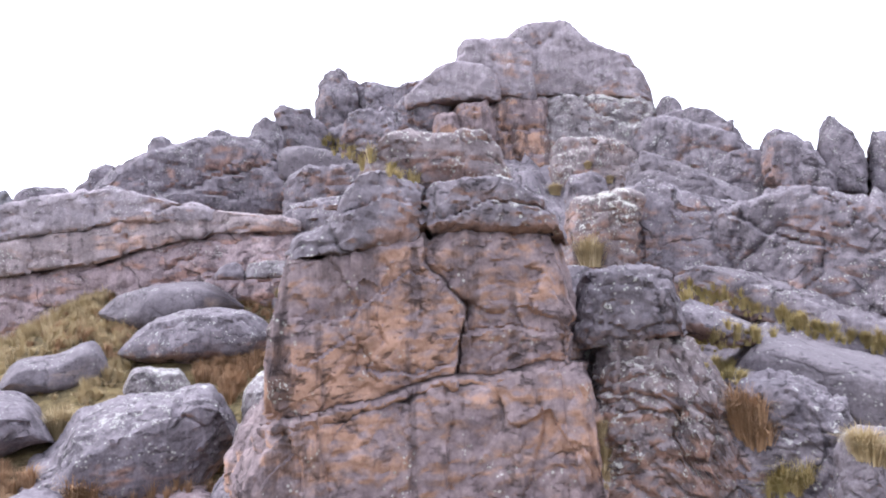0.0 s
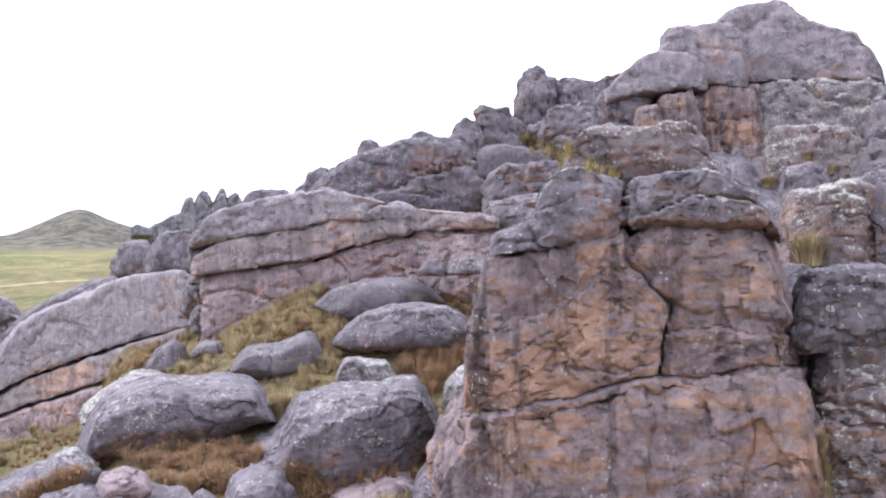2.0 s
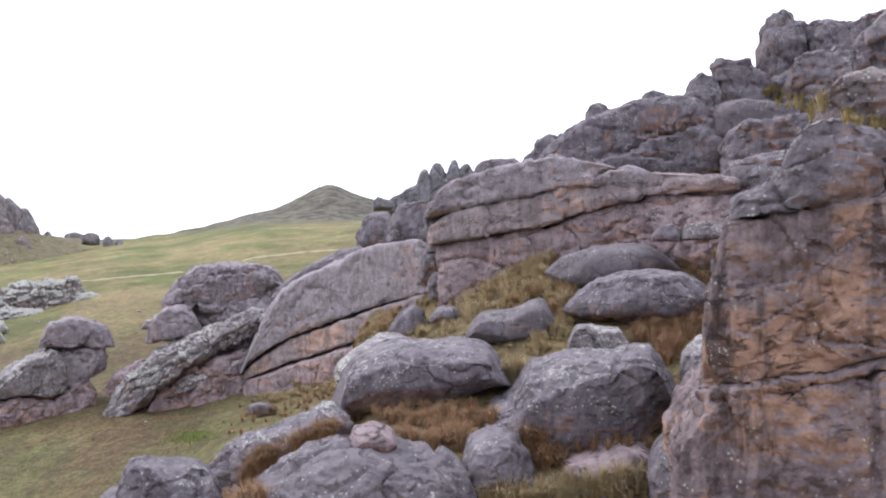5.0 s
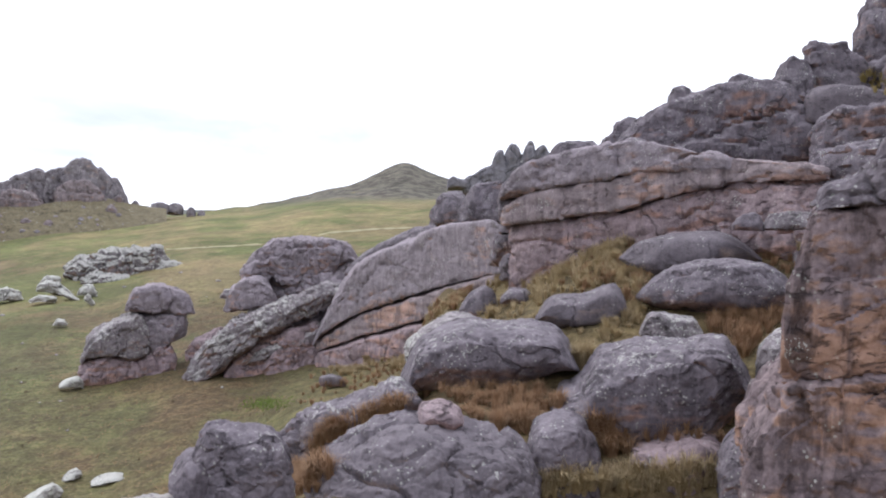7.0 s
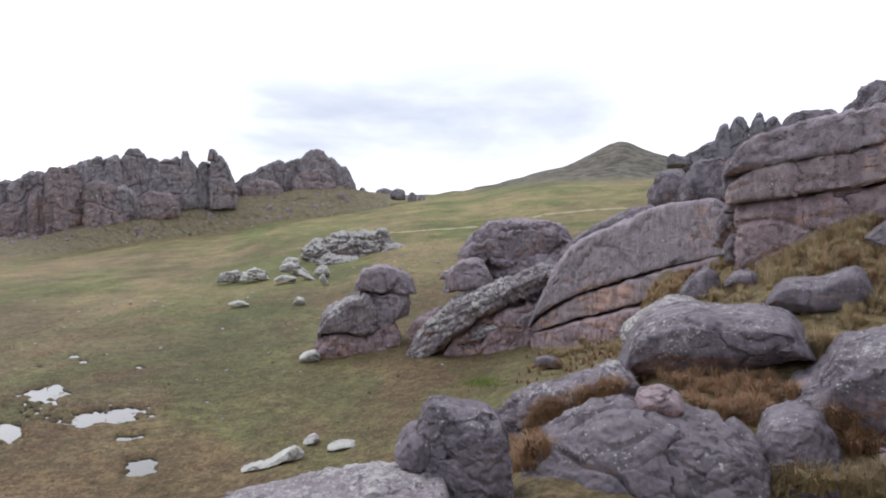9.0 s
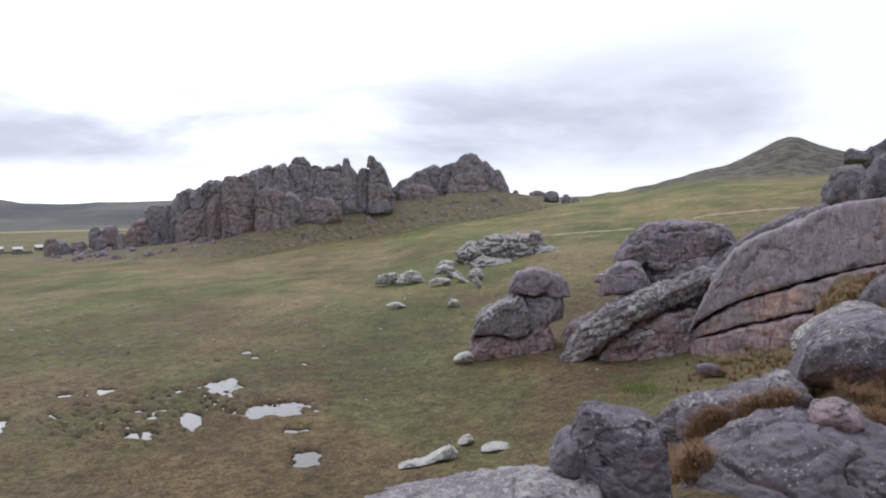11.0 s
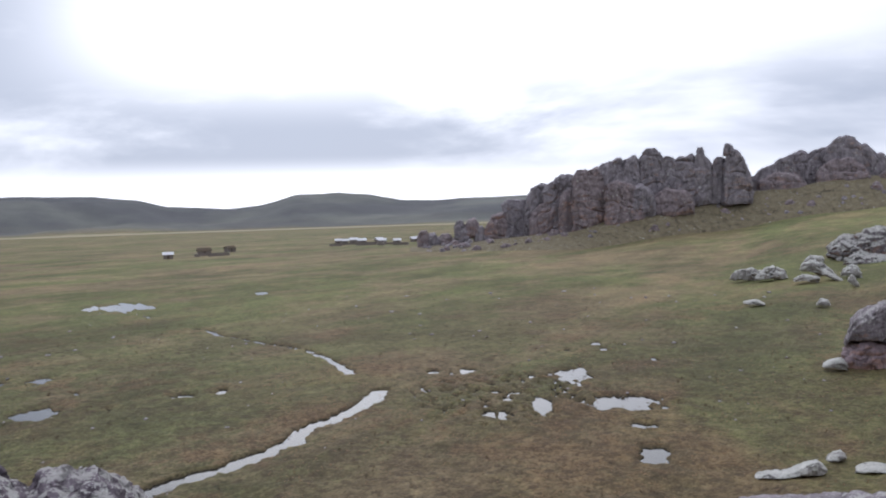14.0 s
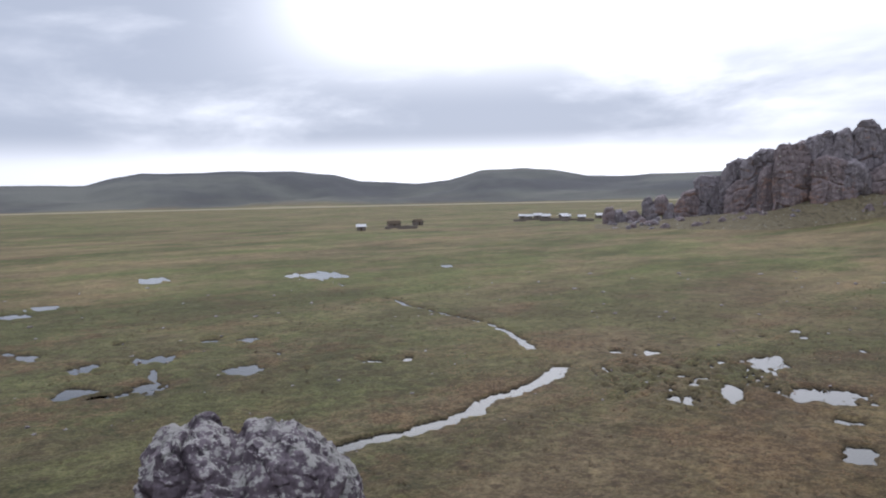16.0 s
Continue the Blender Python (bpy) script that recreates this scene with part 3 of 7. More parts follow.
def chip(g, k, cuts, r, bite):
    """Knock flat faces off the corners and edges of a rounded box."""
    for _ in range(cuts):
        n = r.normal(size=3) * (0.65, 1.0, 0.5)
        n[1] = -abs(n[1]) - 0.15
        n /= np.linalg.norm(n)
        reach = (np.abs(n) ** (k / (k - 1))).sum() ** ((k - 1) / k)
        over = np.maximum(0, g @ n - reach * r.uniform(bite, 1.0))
        g = g - 0.92 * over[:, None] * n
    return g


def masonry(p, along, bed, q, s, dip=0.1):
    """Beds and joints of sandstone: a random value for each natural block, and the distance to its edges."""
    h = (p[:, 2] + dip * along) / bed + 0.6 * fbm(q / (1.5 * s), 3)
    layer = np.floor(h).astype(np.int64)
    t = CELL[(layer * 7 + 3) & 511]
    length = bed * (1.0 + 1.6 * t[:, 0])
    c = along / length + 7 * t[:, 1] + 0.5 * fbm(q / (0.8 * s) + 40, 3)
    joint = np.floor(c).astype(np.int64)
    val = CELL[PERM[(PERM[layer & 511] + joint) & 511]]
    fh, fc = h - layer, c - joint
    edge_h = np.minimum(fh, 1 - fh) * bed
    edge_c = np.minimum(fc, 1 - fc) * length + (val[:, 2] > 0.6) * 9.0
    return val[:, 3], edge_h, edge_c


def crag(name, left, right, tops, feet, dl, dr, thick, mat, parent=None, k=5.0, face=0.04, bed=0.6, cuts=16, bite=0.84, crack=(), lumps=1.0, flake=0.06, grain=1.4, ledges=0.0, fine=1.0, dip=0.1, hang=0.0, sit=True, near=None, rough=0.025):
    """One weathered block between two bearings. tops and feet: vertical angles of its upper and lower edge from the lookout,
    at even steps from left to right; dl, dr: distance of its two ends; thick: its depth; k: 2 is round, 9 square;
    face: how strongly it breaks into natural blocks; bed: height of its beds against its own height; cuts: faces knocked off;
    hang: how far its foot is undercut; near: how deep its upper edge lies; rough: depth of its creases."""
    SEED[0] += 1
    seed = SEED[0] * 13.7
    if sit and parent is None and np.mean(feet) > -20:
        # settle it at the distance where its foot meets the slope
        reach = np.linspace(0.7, 1.45, 76)
        low = float(np.mean(feet)) - 0.15
        gap = np.array([EYE + (dl + dr) / 2 * f * math.tan(radians(low)) - lie1(*spot((left + right) / 2, ((dl + dr) / 2 + thick * 0.4) * f)[:2]) for f in reach])
        f = float(reach[np.argmin(np.abs(gap) + 0.6 * np.abs(reach - 1))])
        dl, dr, thick = dl * f, dr * f, thick * f
        feet = [v - 0.14 * (float(np.mean(tops)) - float(np.mean(feet))) for v in feet]
    r = np.random.default_rng(SEED[0])
    mid = (dl + dr) / 2 + thick * 0.3
    wide = abs(left - right) * math.pi / 180 * mid
    high = max(0.3, (np.mean(tops) - np.mean(feet)) * math.pi / 180 * mid)
    e = max(0.024, mid * FINE * fine)
    nx, nz = (int(np.clip(v / e, 10, 230)) for v in (wide, high))
    ny = int(np.clip(thick / e / 1.6, 8, 60))
    g, faces = box_grid(nx, ny, nz)
    # full outline as seen from the lookout, rounded in depth
    ring = (np.abs(g[:, 1:]) ** k).sum(axis=1) ** (1 / k)
    m = max(10.0, 2.5 * k)
    g = g / ((np.abs(g[:, 0]) ** m + ring ** m) ** (1 / m))[:, None]
    g[:, 1] *= np.maximum(0.04, 1 - np.abs(g[:, 0]) ** k) ** (1 / k)
    g = chip(g, k, cuts, r, bite)
    g = np.where(g > 0, g / g.max(axis=0), -g / g.min(axis=0))
    u = (g[:, 0] + 1) / 2
    bearing = np.radians(left + (right - left) * u)
    d = dl + (dr - dl) * u
    if near is None:
        near = (0.14 if k >= 8 else 0.42) if np.mean(tops) > 0 else (0.7 if k >= 8 else 0.5)
    top, foot = (np.tan(np.radians(curve(v, u))) * (d + thick * f) + EYE for v, f in ((tops, near), (feet, 0.1)))
    foot = np.minimum(foot, top - 0.1)
    z = foot + (top - foot) * (g[:, 2] + 1) / 2
    deep = d + ((g[:, 1] + 1) / 2 + hang * np.maximum(0, -g[:, 2]) ** 1.3) * thick
    p = np.stack([-np.sin(bearing) * deep, np.cos(bearing) * deep, z], 1)
    n = skin_normals(p, faces)
    s = min(wide, high, 4.5 * max(1.0, mid / 65))
    q = p + seed
    out = lumps * s * (0.05 * fbm(q / (1.1 * s), 2) + 0.014 * fbm(q / (0.09 * s), 3, 0.65))
    if rough:
        c1, c2 = (1 - 2 * np.abs(perlin(q * (1, 1, 1.7) / (f * s) + o)) for f, o in ((0.34, 5), (0.15, 11)))
        out -= rough * s * (np.maximum(0, c1) ** 4 + 0.5 * np.maximum(0, c2) ** 4)
    if ledges:
        out -= ledges * (np.abs(perlin(q * (1, 1, 2.6) / 0.45)) + 0.5 * np.abs(perlin(q * (1, 1, 2.2) / 0.19)) - 0.4)
    if flake:
        w = q + 0.07 * s * np.stack([perlin(q / (0.3 * s) + o) for o in (0, 31, 62)], 1)
        value, slope, border = facets(w * (1, 1, grain) / (0.55 * s))
        out += lumps * flake * s * (0.35 * value + 0.75 * slope) - 0.12 * flake * s * (1 - smooth(0, 0.05, border))
        value, slope, border = facets(w * (1, 1, grain) / (0.19 * s) + 20)
        out += lumps * flake * s * (0.2 * value + 0.45 * slope)
        if e < 0.05 * s:
            value, slope, border = facets(w * (1, 1, grain) / (0.075 * s) + 40)
            out += lumps * flake * s * (0.07 * value + 0.16 * slope)
    if face:
        turn = np.radians((left + right) / 2)
        along = p[:, 0] * math.cos(turn) + p[:, 1] * math.sin(turn)
        across = p[:, 1] * math.cos(turn) - p[:, 0] * math.sin(turn)
        value, eh, ec = masonry(p, along + 0.6 * across, bed * min(high, 5.0 * max(1.0, mid / 65)), q, s, dip)
        w = max(1.3 * e, 0.012 * s)
        out += face * s * (value - 0.5) - 0.055 * s * (np.exp(-(eh / w) ** 2) + 0.8 * np.exp(-(ec / w) ** 2))
    p = p + n * (out - out.mean() - 0.1 * out.std())[:, None]
    if len(crack):
        a, el = np.degrees(np.arctan2(-p[:, 0], p[:, 1])), np.degrees(np.arctan2(p[:, 2] - EYE, np.hypot(p[:, 0], p[:, 1])))
        a, el = a + 0.5 * fbm(q / 0.6, 3), el + 0.3 * fbm(q / 0.6 + 9, 3)
        for line in crack:
            best = np.full(len(p), 9.0)
            pts = np.array(line[1:]).reshape(-1, 2)
            for c0, c1 in zip(pts[:-1], pts[1:]):
                ab = c1 - c0
                t = np.clip(((a - c0[0]) * ab[0] + (el - c0[1]) * ab[1]) / (ab @ ab), 0, 1)
                rx, ry = a - c0[0] - t * ab[0], el - c0[1] - t * ab[1]
                q1 = np.hypot(rx, ry) * np.where(ab[0] * ry - ab[1] * rx > 0, 1, -1)
                best = np.where(np.abs(q1) < np.abs(best), q1, best)
            size = np.abs(best)
            fade = 0.75 + 0.5 * perlin(q / 0.7 + 3)
            cut = line[0] * fade * np.exp(-(size / (0.07 + 0.11 * line[0])) ** 2) - 0.35 * line[0] * np.tanh(best / 0.12) * np.exp(-size / 1.2)
            p = p - n * cut[:, None]
    me = mesh_of(name, p, faces, mat, "broken" if flake else True)
    ob = new(name, me)
    ob.parent = parent
    return ob


rock = thing('rock_tower', 'tall tan and grey sandstone tower split by cracks', 'rock tower', '')
crag('base_block', 15.53, -11.36, [-15.1, -12.11, -10.12, -9.94, -9.74, -9.41, -9.03, -8.51, -8.01, -7.53, -7.52, -7.46, -7.29, -7.05, -6.75, -8.5, -15.96], [-34.0], 12.8, 13.0, 5, WARM, rock, fine=0.95, k=18, face=0, cuts=5, bite=0.95, near=0.1, rough=0.012, grain=0.5, flake=0.05, ledges=0.03, crack=[[0.22, 13.2, -10.2, 7.8, -9.7, 3.7, -8.4, -0.4, -7.5, -3.3, -7.6, -9.7, -6.5], [0.08, 9.4, -10.8, 9.0, -16.1], [0.1, -6.5, -8.9, -6.9, -11.2, -5.5, -16.6], [0.08, 0.0, -8.4, 0.2, -16.5]])
crag('face_block', 12.92, -9.34, [-9.46, 0.47, 1.46, 1.62, 1.85, 2.07, 2.25, 2.43, 2.62, 2.98, 3.21, 3.12, 3.05, 3.12, 3.18, 2.9, -3.33], [-10.81, -10.55, -10.12, -9.43, -8.59, -8.18, -8.04, -7.79, -7.54], 12.85, 13.1, 4, WARM, rock, fine=0.95, k=18, face=0, cuts=5, bite=0.95, near=0.1, rough=0.012, grain=0.8, flake=0.06, ledges=0.035, crack=[[0.27, 1.6, 2.5, 1.4, 0.7, -0.6, -0.8, -1.6, -2.5, -1.2, -4.8, -0.9, -7.4], [0.22, 13.2, -10.2, 7.8, -9.7, 3.7, -8.4, -0.4, -7.5, -3.3, -7.6, -9.7, -6.5], [0.1, 12.5, -5.9, 10.0, -6.6, 7.7, -4.9], [0.12, 6.1, -6.8, 2.0, -7.4, -0.5, -6.4], [0.12, -1.5, -4.4, -4.6, -4.1, -7.1, -4.5, -9.5, -4.3], [0.08, -4.7, -2.4, -5.8, -4.9, -4.6, -6.5]])
crag('cap_block', 11.35, 1.36, [1.17, 2.88, 3.14, 3.47, 4.21, 5.9, 7.11, 7.57, 7.7, 7.46, 7.19, 6.89, 6.59], [1.0, 1.19, 1.64, 1.93, 2.18], 12.8, 12.85, 3, GREY, rock, k=10, flake=0.07, face=0.03, near=0.1, rough=0.015, crack=[[0.15, 1.4, 7.3, 1.6, 1.9], [0.15, 7.5, 4.5, 4.2, 5.7, 1.8, 4.7]])
crag('cap_block', 1.77, -8.82, [6.39, 7.24, 7.22, 7.21, 7.09, 6.96, 6.78, 6.32, 5.75, 4.82, 2.47], [2.13, 2.71, 2.66, 2.65, 2.77, 2.31], 12.8, 12.95, 3, GREY, rock, k=10, flake=0.07, face=0.03, near=0.1, rough=0.015, crack=[[0.15, 1.4, 7.3, 1.6, 1.9], [0.15, -0.7, 4.3, -3.7, 5.5, -7.3, 4.5]])
crag('crest_block', 6.12, -5.03, [7.49, 9.54, 10.1, 10.12, 10.13, 10.15, 10.14, 9.92, 6.94], [6.26, 5.92, 5.59], 14.6, 14.8, 3, CRUSTED, rock, k=8, flake=0.08, rough=0.03, near=0.15)
rock = thing('rock_pillar', 'lichen-crusted grey sandstone pillar beside the tower', 'rock pillar', '')
crag('top_block', -9.28, -16.83, [-3.94, -0.77, -0.29, -0.13, 0.03, 0.11, 0.07, 0.04, -0.34, -0.77, -4.51], [-5.94, -5.51, -5.16, -4.83], 14.0, 14.2, 3, GREY, rock, k=9, near=0.3, flake=0.08, rough=0.03)
crag('middle_block', -9.91, -19.43, [-6.95, -5.43, -5.3, -5.18, -5.06, -4.95, -4.84, -4.73, -5.69, -7.75, -9.74, -11.61, -15.03], [-30.0], 13.9, 14.2, 3, CRUSTED, rock, k=9, near=0.1, face=0.05, flake=0.08, rough=0.04)
crag('cleft_block', -8.34, -11.14, [-0.05, 0.17, 0.33, 0.27, 0.21, 0.15, 0.04, -0.25, -0.53], [-30.0], 16.6, 16.6, 3, GREY, rock, k=9)
crag('lower_block', -15.67, -22.33, [-5.18, -5.04, -5.56, -6.6, -7.69, -8.81, -10.21, -11.59, -12.82, -14.11, -15.53], [-30.0], 14.5, 14.6, 3, CRUSTED, rock, k=9, near=0.2, flake=0.09, rough=0.04)
tagged(crag('rock_slab', -18.66, -31.04, [-7.74, -6.45, -5.03, -4.92, -5.26, -5.61, -5.97, -6.31, -6.64, -6.98], [-8.43, -8.57, -9.29, -11.24, -13.69], 17.5, 17.0, 4, SMOOTH, flake=0.015, k=6, face=0, cuts=4, bite=0.85, rough=0.0, sit=False, near=0.5), 'smooth pale grey tilted slab of sandstone', 'rock slab', '')
tagged(crag('boulder', -16.20, -22.15, [-3.02, -2.21, -2.49, -2.77, -3.12, -3.52, -3.92, -4.33, -5.04], [-4.99, -5.3, -5.55, -5.53], 17.9, 17.6, 3, GREY, k=5, flake=0.06, face=0.02, sit=False, near=0.5), 'dark grey rock rib at the edge of the grass ledge', 'boulder', '')
tagged(crag('boulder', -19.40, -27.80, [-8.79, -7.79, -7.58, -7.45, -7.44, -7.85, -8.28, -8.92, -9.57, -14.68], [-26.0], 14.6, 14.2, 3, GREY, k=5, cuts=9, bite=0.8, face=0.03, bed=0.6, flake=0.08, rough=0.04), 'lumpy dark grey boulder under the tilted slab', 'boulder', '')
tagged(crag('boulder', -25.8, -29.8, [-12.1, -10.9, -10.6, -10.8], [-26.0], 13.2, 13, 2, GREY, cuts=9, bite=0.74, face=0.025, bed=1.3, flake=0.06, grain=1.0, k=4), 'brown sandstone block in the grassy gully', 'boulder', '')
tagged(crag('boulder', -24.5, -27.5, [-3.4, -2.7, -2.6, -2.8, -4.5], [-4.9, -5.2, -5.4], 19.5, 19.5, 1.5, GREY, cuts=9, bite=0.74, flake=0.06, grain=1.0, k=3.4, face=0.03), 'grey rounded boulder at the foot of the wall', 'boulder', '')
rock = thing('rock_ridge', 'stepped grey sandstone ridge with grass ledges', 'rock ridge', '')
crag('knob', -15.44, -17.34, [11.17, 11.55, 11.76, 11.88, 11.85, 11.74, 11.64, 11.36, 10.9], [8.9, 8.83, 8.77], 46, 46, 3, GREY, rock, k=4, rough=0.035, flake=0.07, grain=0.8, face=0.03, bed=0.9, cuts=9, bite=0.84)
crag('ridge_block', -15.02, -21.96, [10.3, 10.57, 10.81, 10.89, 10.95, 10.98, 10.85, 10.57, 10.05, 9.79, 8.7, 8.02], [5.17, 4.98, 4.79], 44, 44, 8, GREY, rock, k=8, rough=0.035, flake=0.07, grain=0.8, face=0.03, bed=0.9, cuts=9, bite=0.84)
crag('ridge_block', -13.81, -21.68, [9.01, 9.96, 10.09, 9.95, 9.75, 9.42, 9.03, 8.51, 7.97], [5.22, 5.01, 4.81], 38, 38, 6, GREY, rock, k=7, rough=0.035, flake=0.07, grain=0.8, face=0.03, bed=0.9, cuts=9, bite=0.84)
crag('ridge_block', -7.99, -14.55, [8.53, 8.94, 9.07, 9.11, 9.14, 9.05, 8.92, 8.54, 7.78], [4.87, 4.73, 4.6], 38, 38, 6, CRUSTED, rock, k=7, rough=0.035, flake=0.07, grain=0.8, face=0.03, bed=0.9, cuts=9, bite=0.84)
crag('ridge_block', -13.35, -21.56, [7.05, 7.74, 7.47, 7.12, 6.63, 6.17, 5.74, 5.29, 4.81], [3.24, 3.07, 2.89], 31, 31, 6, SMOOTH, rock, k=7, rough=0.035, flake=0.07, grain=0.8, face=0.03, bed=0.9, cuts=9, bite=0.84)
crag('ridge_block', -8.91, -12.11, [5.44, 6.53, 6.69, 6.74, 6.79, 6.84, 6.59, 6.29, 5.31], [2.59, 2.53, 2.48], 27, 27, 3, GREY, rock, k=5, rough=0.035, flake=0.07, grain=0.8, face=0.03, bed=0.9, cuts=9, bite=0.84)
crag('ridge_block', -8.84, -14.07, [3.2, 4.88, 5.1, 5.32, 5.39, 5.43, 5.46, 5.27, 5.02], [-2.3, -2.35, -2.39], 24, 24, 5, CRUSTED, rock, k=8, rough=0.035, flake=0.07, grain=0.8, face=0.03, bed=0.9, cuts=9, bite=0.84)
crag('ridge_block', -18.67, -23.23, [5.56, 7.0, 7.28, 7.49, 7.58, 7.61, 7.59, 7.19, 6.79], [3.81, 3.69, 3.57], 37, 37, 4, GREY, rock, k=5, rough=0.035, flake=0.07, grain=0.8, face=0.03, bed=0.9, cuts=9, bite=0.84)
crag('ridge_mass', -15.01, -31.80, [9.91, 9.6, 9.13, 8.02, 7.23, 6.6, 6.25, 5.95, 5.35], [3.76, 2.98, 2.2], 42, 40, 6, GREY, rock, k=8, flake=0.08, grain=1.0, face=0.04, bed=0.35, rough=0.03)
tagged(crag('boulder', -22.32, -26.61, [7.92, 8.85, 8.92, 8.78, 8.62, 8.27, 7.92, 7.34, 6.66, 5.78], [4.76, 4.53, 4.31], 36, 36, 4, GREY, k=6, rough=0.035, flake=0.07, grain=0.8, face=0.03, bed=0.9, cuts=9, bite=0.84, sit=False), 'tall grey boulder with tan base on the ridge', 'boulder', '')
tagged(crag('boulder', -25.70, -28.50, [7.63, 8.79, 9.19, 9.38, 9.26, 8.99, 8.82, 8.64, 8.42, 7.95, 7.29, 6.53], [4.55, 4.36, 4.18], 37, 37, 3, GREY, k=6, rough=0.035, flake=0.07, grain=0.8, face=0.03, bed=0.9, cuts=9, bite=0.84, sit=False), 'pointed pinnacle rock on the ridge', 'boulder', '')
tagged(crag('boulder', -28.52, -31.39, [6.35, 7.93, 8.12, 8.15, 8.09, 7.96, 7.83, 7.58, 6.44], [4.16, 3.89, 3.63], 38, 38, 4, GREY, k=6, rough=0.035, flake=0.07, grain=0.8, face=0.03, bed=0.9, cuts=9, bite=0.84, sit=False), 'tall grey boulder on the ridge edge', 'boulder', '')
rock = thing('rock_wall', 'long dark grey rounded sandstone wall above the grass ledge', 'rock wall', '')
crag('wall_block', -11.25, -21.56, [3.12, 5.56, 5.88, 5.94, 5.49, 5.09, 4.77, 4.69, 4.62], [-1.72, -1.29, -1.33, -1.91], 25, 25, 6, GREY, rock, k=11, rough=0.03, flake=0.05, grain=0.6, face=0.015, bed=1.4, cuts=8, bite=0.88)
crag('wall_block', -19.36, -31.69, [4.16, 4.63, 4.91, 5.07, 5.01, 4.54, 3.94, 3.18, 2.2], [-1.56, -2.97, -4.11, -5.16], 24.6, 24, 6, GREY, rock, k=11, rough=0.03, flake=0.05, grain=0.6, face=0.015, bed=1.4, cuts=8, bite=0.88, crack=[[0.4, -20.0, 3.6, -23.5, 1.6, -26.5, 1.2]])
crag('ledge_block', -16.40, -30.26, [-0.25, 0.06, -0.2, -0.61, -1.06, -1.73, -2.43, -2.93, -3.43], [-2.25, -3.72, -5.07, -6.25], 23.6, 23, 4, GREY, rock, k=8, rough=0.035, flake=0.07, grain=0.8, face=0.03, bed=0.9, cuts=9, bite=0.84)
rock = thing('rock_peak', 'broad grey sandstone summit block with vertical streaks', 'rock peak', '')
crag('summit_block', -4.26, -15.37, [14.68, 16.45, 17.15, 17.33, 17.33, 17.33, 17.25, 16.6, 15.98, 15.49, 15.21, 14.75, 13.65, 11.56], [12.46, 12.4, 12.2, 11.89, 11.48], 46, 47, 10, SLAB_HAZED, rock, rough=0.03, k=12, flake=0.05, grain=0.6, face=0.02, bed=1.2, cuts=8, bite=0.9)
crag('shoulder_block', -0.94, -6.99, [14.99, 16.18, 16.4, 16.44, 16.49, 16.57, 16.61, 16.45, 16.29], [13.44, 12.79, 12.31, 12.11], 45.5, 45.8, 8, SLAB_HAZED, rock, rough=0.03, k=12, flake=0.05, grain=0.6, face=0.02, bed=1.2, cuts=8, bite=0.9)
crag('shoulder_block', 2.66, -4.64, [12.81, 13.49, 14.05, 14.68, 15.03, 14.94, 14.85, 14.47, 13.48], [11.54, 12.08, 12.3, 12.33, 12.21], 45, 45, 8, SLAB_HAZED, rock, rough=0.03, k=12, flake=0.05, grain=0.6, face=0.02, bed=1.2, cuts=8, bite=0.9)
crag('left_block', 3.95, -0.88, [10.7, 12.05, 12.62, 12.92, 12.98, 13.04, 12.99, 12.9, 12.82], [9.09, 8.94, 8.79], 45.6, 45.6, 6, GREY, rock, rough=0.03, k=8, flake=0.08, grain=1.2, face=0.04, bed=0.4, cuts=10, bite=0.8)
crag('front_block', 0.60, -1.48, [10.12, 11.11, 11.35, 11.58, 11.6, 11.55, 11.51, 11.12, 10.31], [9.11, 9.04, 8.97], 44, 44, 3, WARM, rock, rough=0.03, k=4.6, flake=0.09, grain=1.2, face=0.035, bed=0.5, cuts=10, bite=0.74)
crag('front_block', -0.77, -3.88, [11.62, 12.04, 12.4, 12.39, 12.37, 12.36, 12.35, 12.33, 10.23], [9.19, 9.05, 8.9], 44.6, 44.6, 3, WARM, rock, rough=0.03, k=8, flake=0.08, grain=1.2, face=0.04, bed=0.4, cuts=10, bite=0.8)
crag('red_face', -3.45, -8.10, [12.41, 12.48, 12.54, 12.58, 12.55, 12.53, 12.45, 12.33, 12.2], [7.27, 7.08, 6.91], 45.8, 46.0, 8, WARM, rock, rough=0.03, k=12, flake=0.05, grain=0.6, face=0.02, bed=1.2, cuts=8, bite=0.9, crack=[[0.5, -4.2, 11.0, -5.3, 8.6, -5.9, 6.6], [0.4, -4.5, 10.4, -7.0, 10.2]])
crag('lower_face', -7.28, -15.87, [12.32, 12.3, 12.29, 12.27, 12.22, 12.11, 12.01, 11.78, 10.24], [6.93, 6.72, 6.52], 46, 47, 9, PALE, rock, rough=0.03, k=12, flake=0.05, grain=0.6, face=0.02, bed=1.2, cuts=8, bite=0.9)
rock = thing('rock_outcrop', 'cluster of rounded grey sandstone domes', 'rock outcrop', '')
crag('dome', 9.10, 5.54, [11.32, 13.42, 14.12, 14.31, 14.44, 14.09, 13.75, 13.53, 13.31], [9.32, 9.31, 9.31], 50, 50, 6, GREY, rock, rough=0.03, k=4.6, flake=0.09, grain=1.2, face=0.035, bed=0.5, cuts=10, bite=0.74)
crag('dome', 6.50, 0.78, [12.92, 13.9, 14.0, 13.75, 13.46, 13.23, 13.34, 13.44, 13.05], [9.72, 9.89, 10.05], 50, 50, 6, GREY, rock, rough=0.03, k=4.6, flake=0.09, grain=1.2, face=0.035, bed=0.5, cuts=10, bite=0.74)
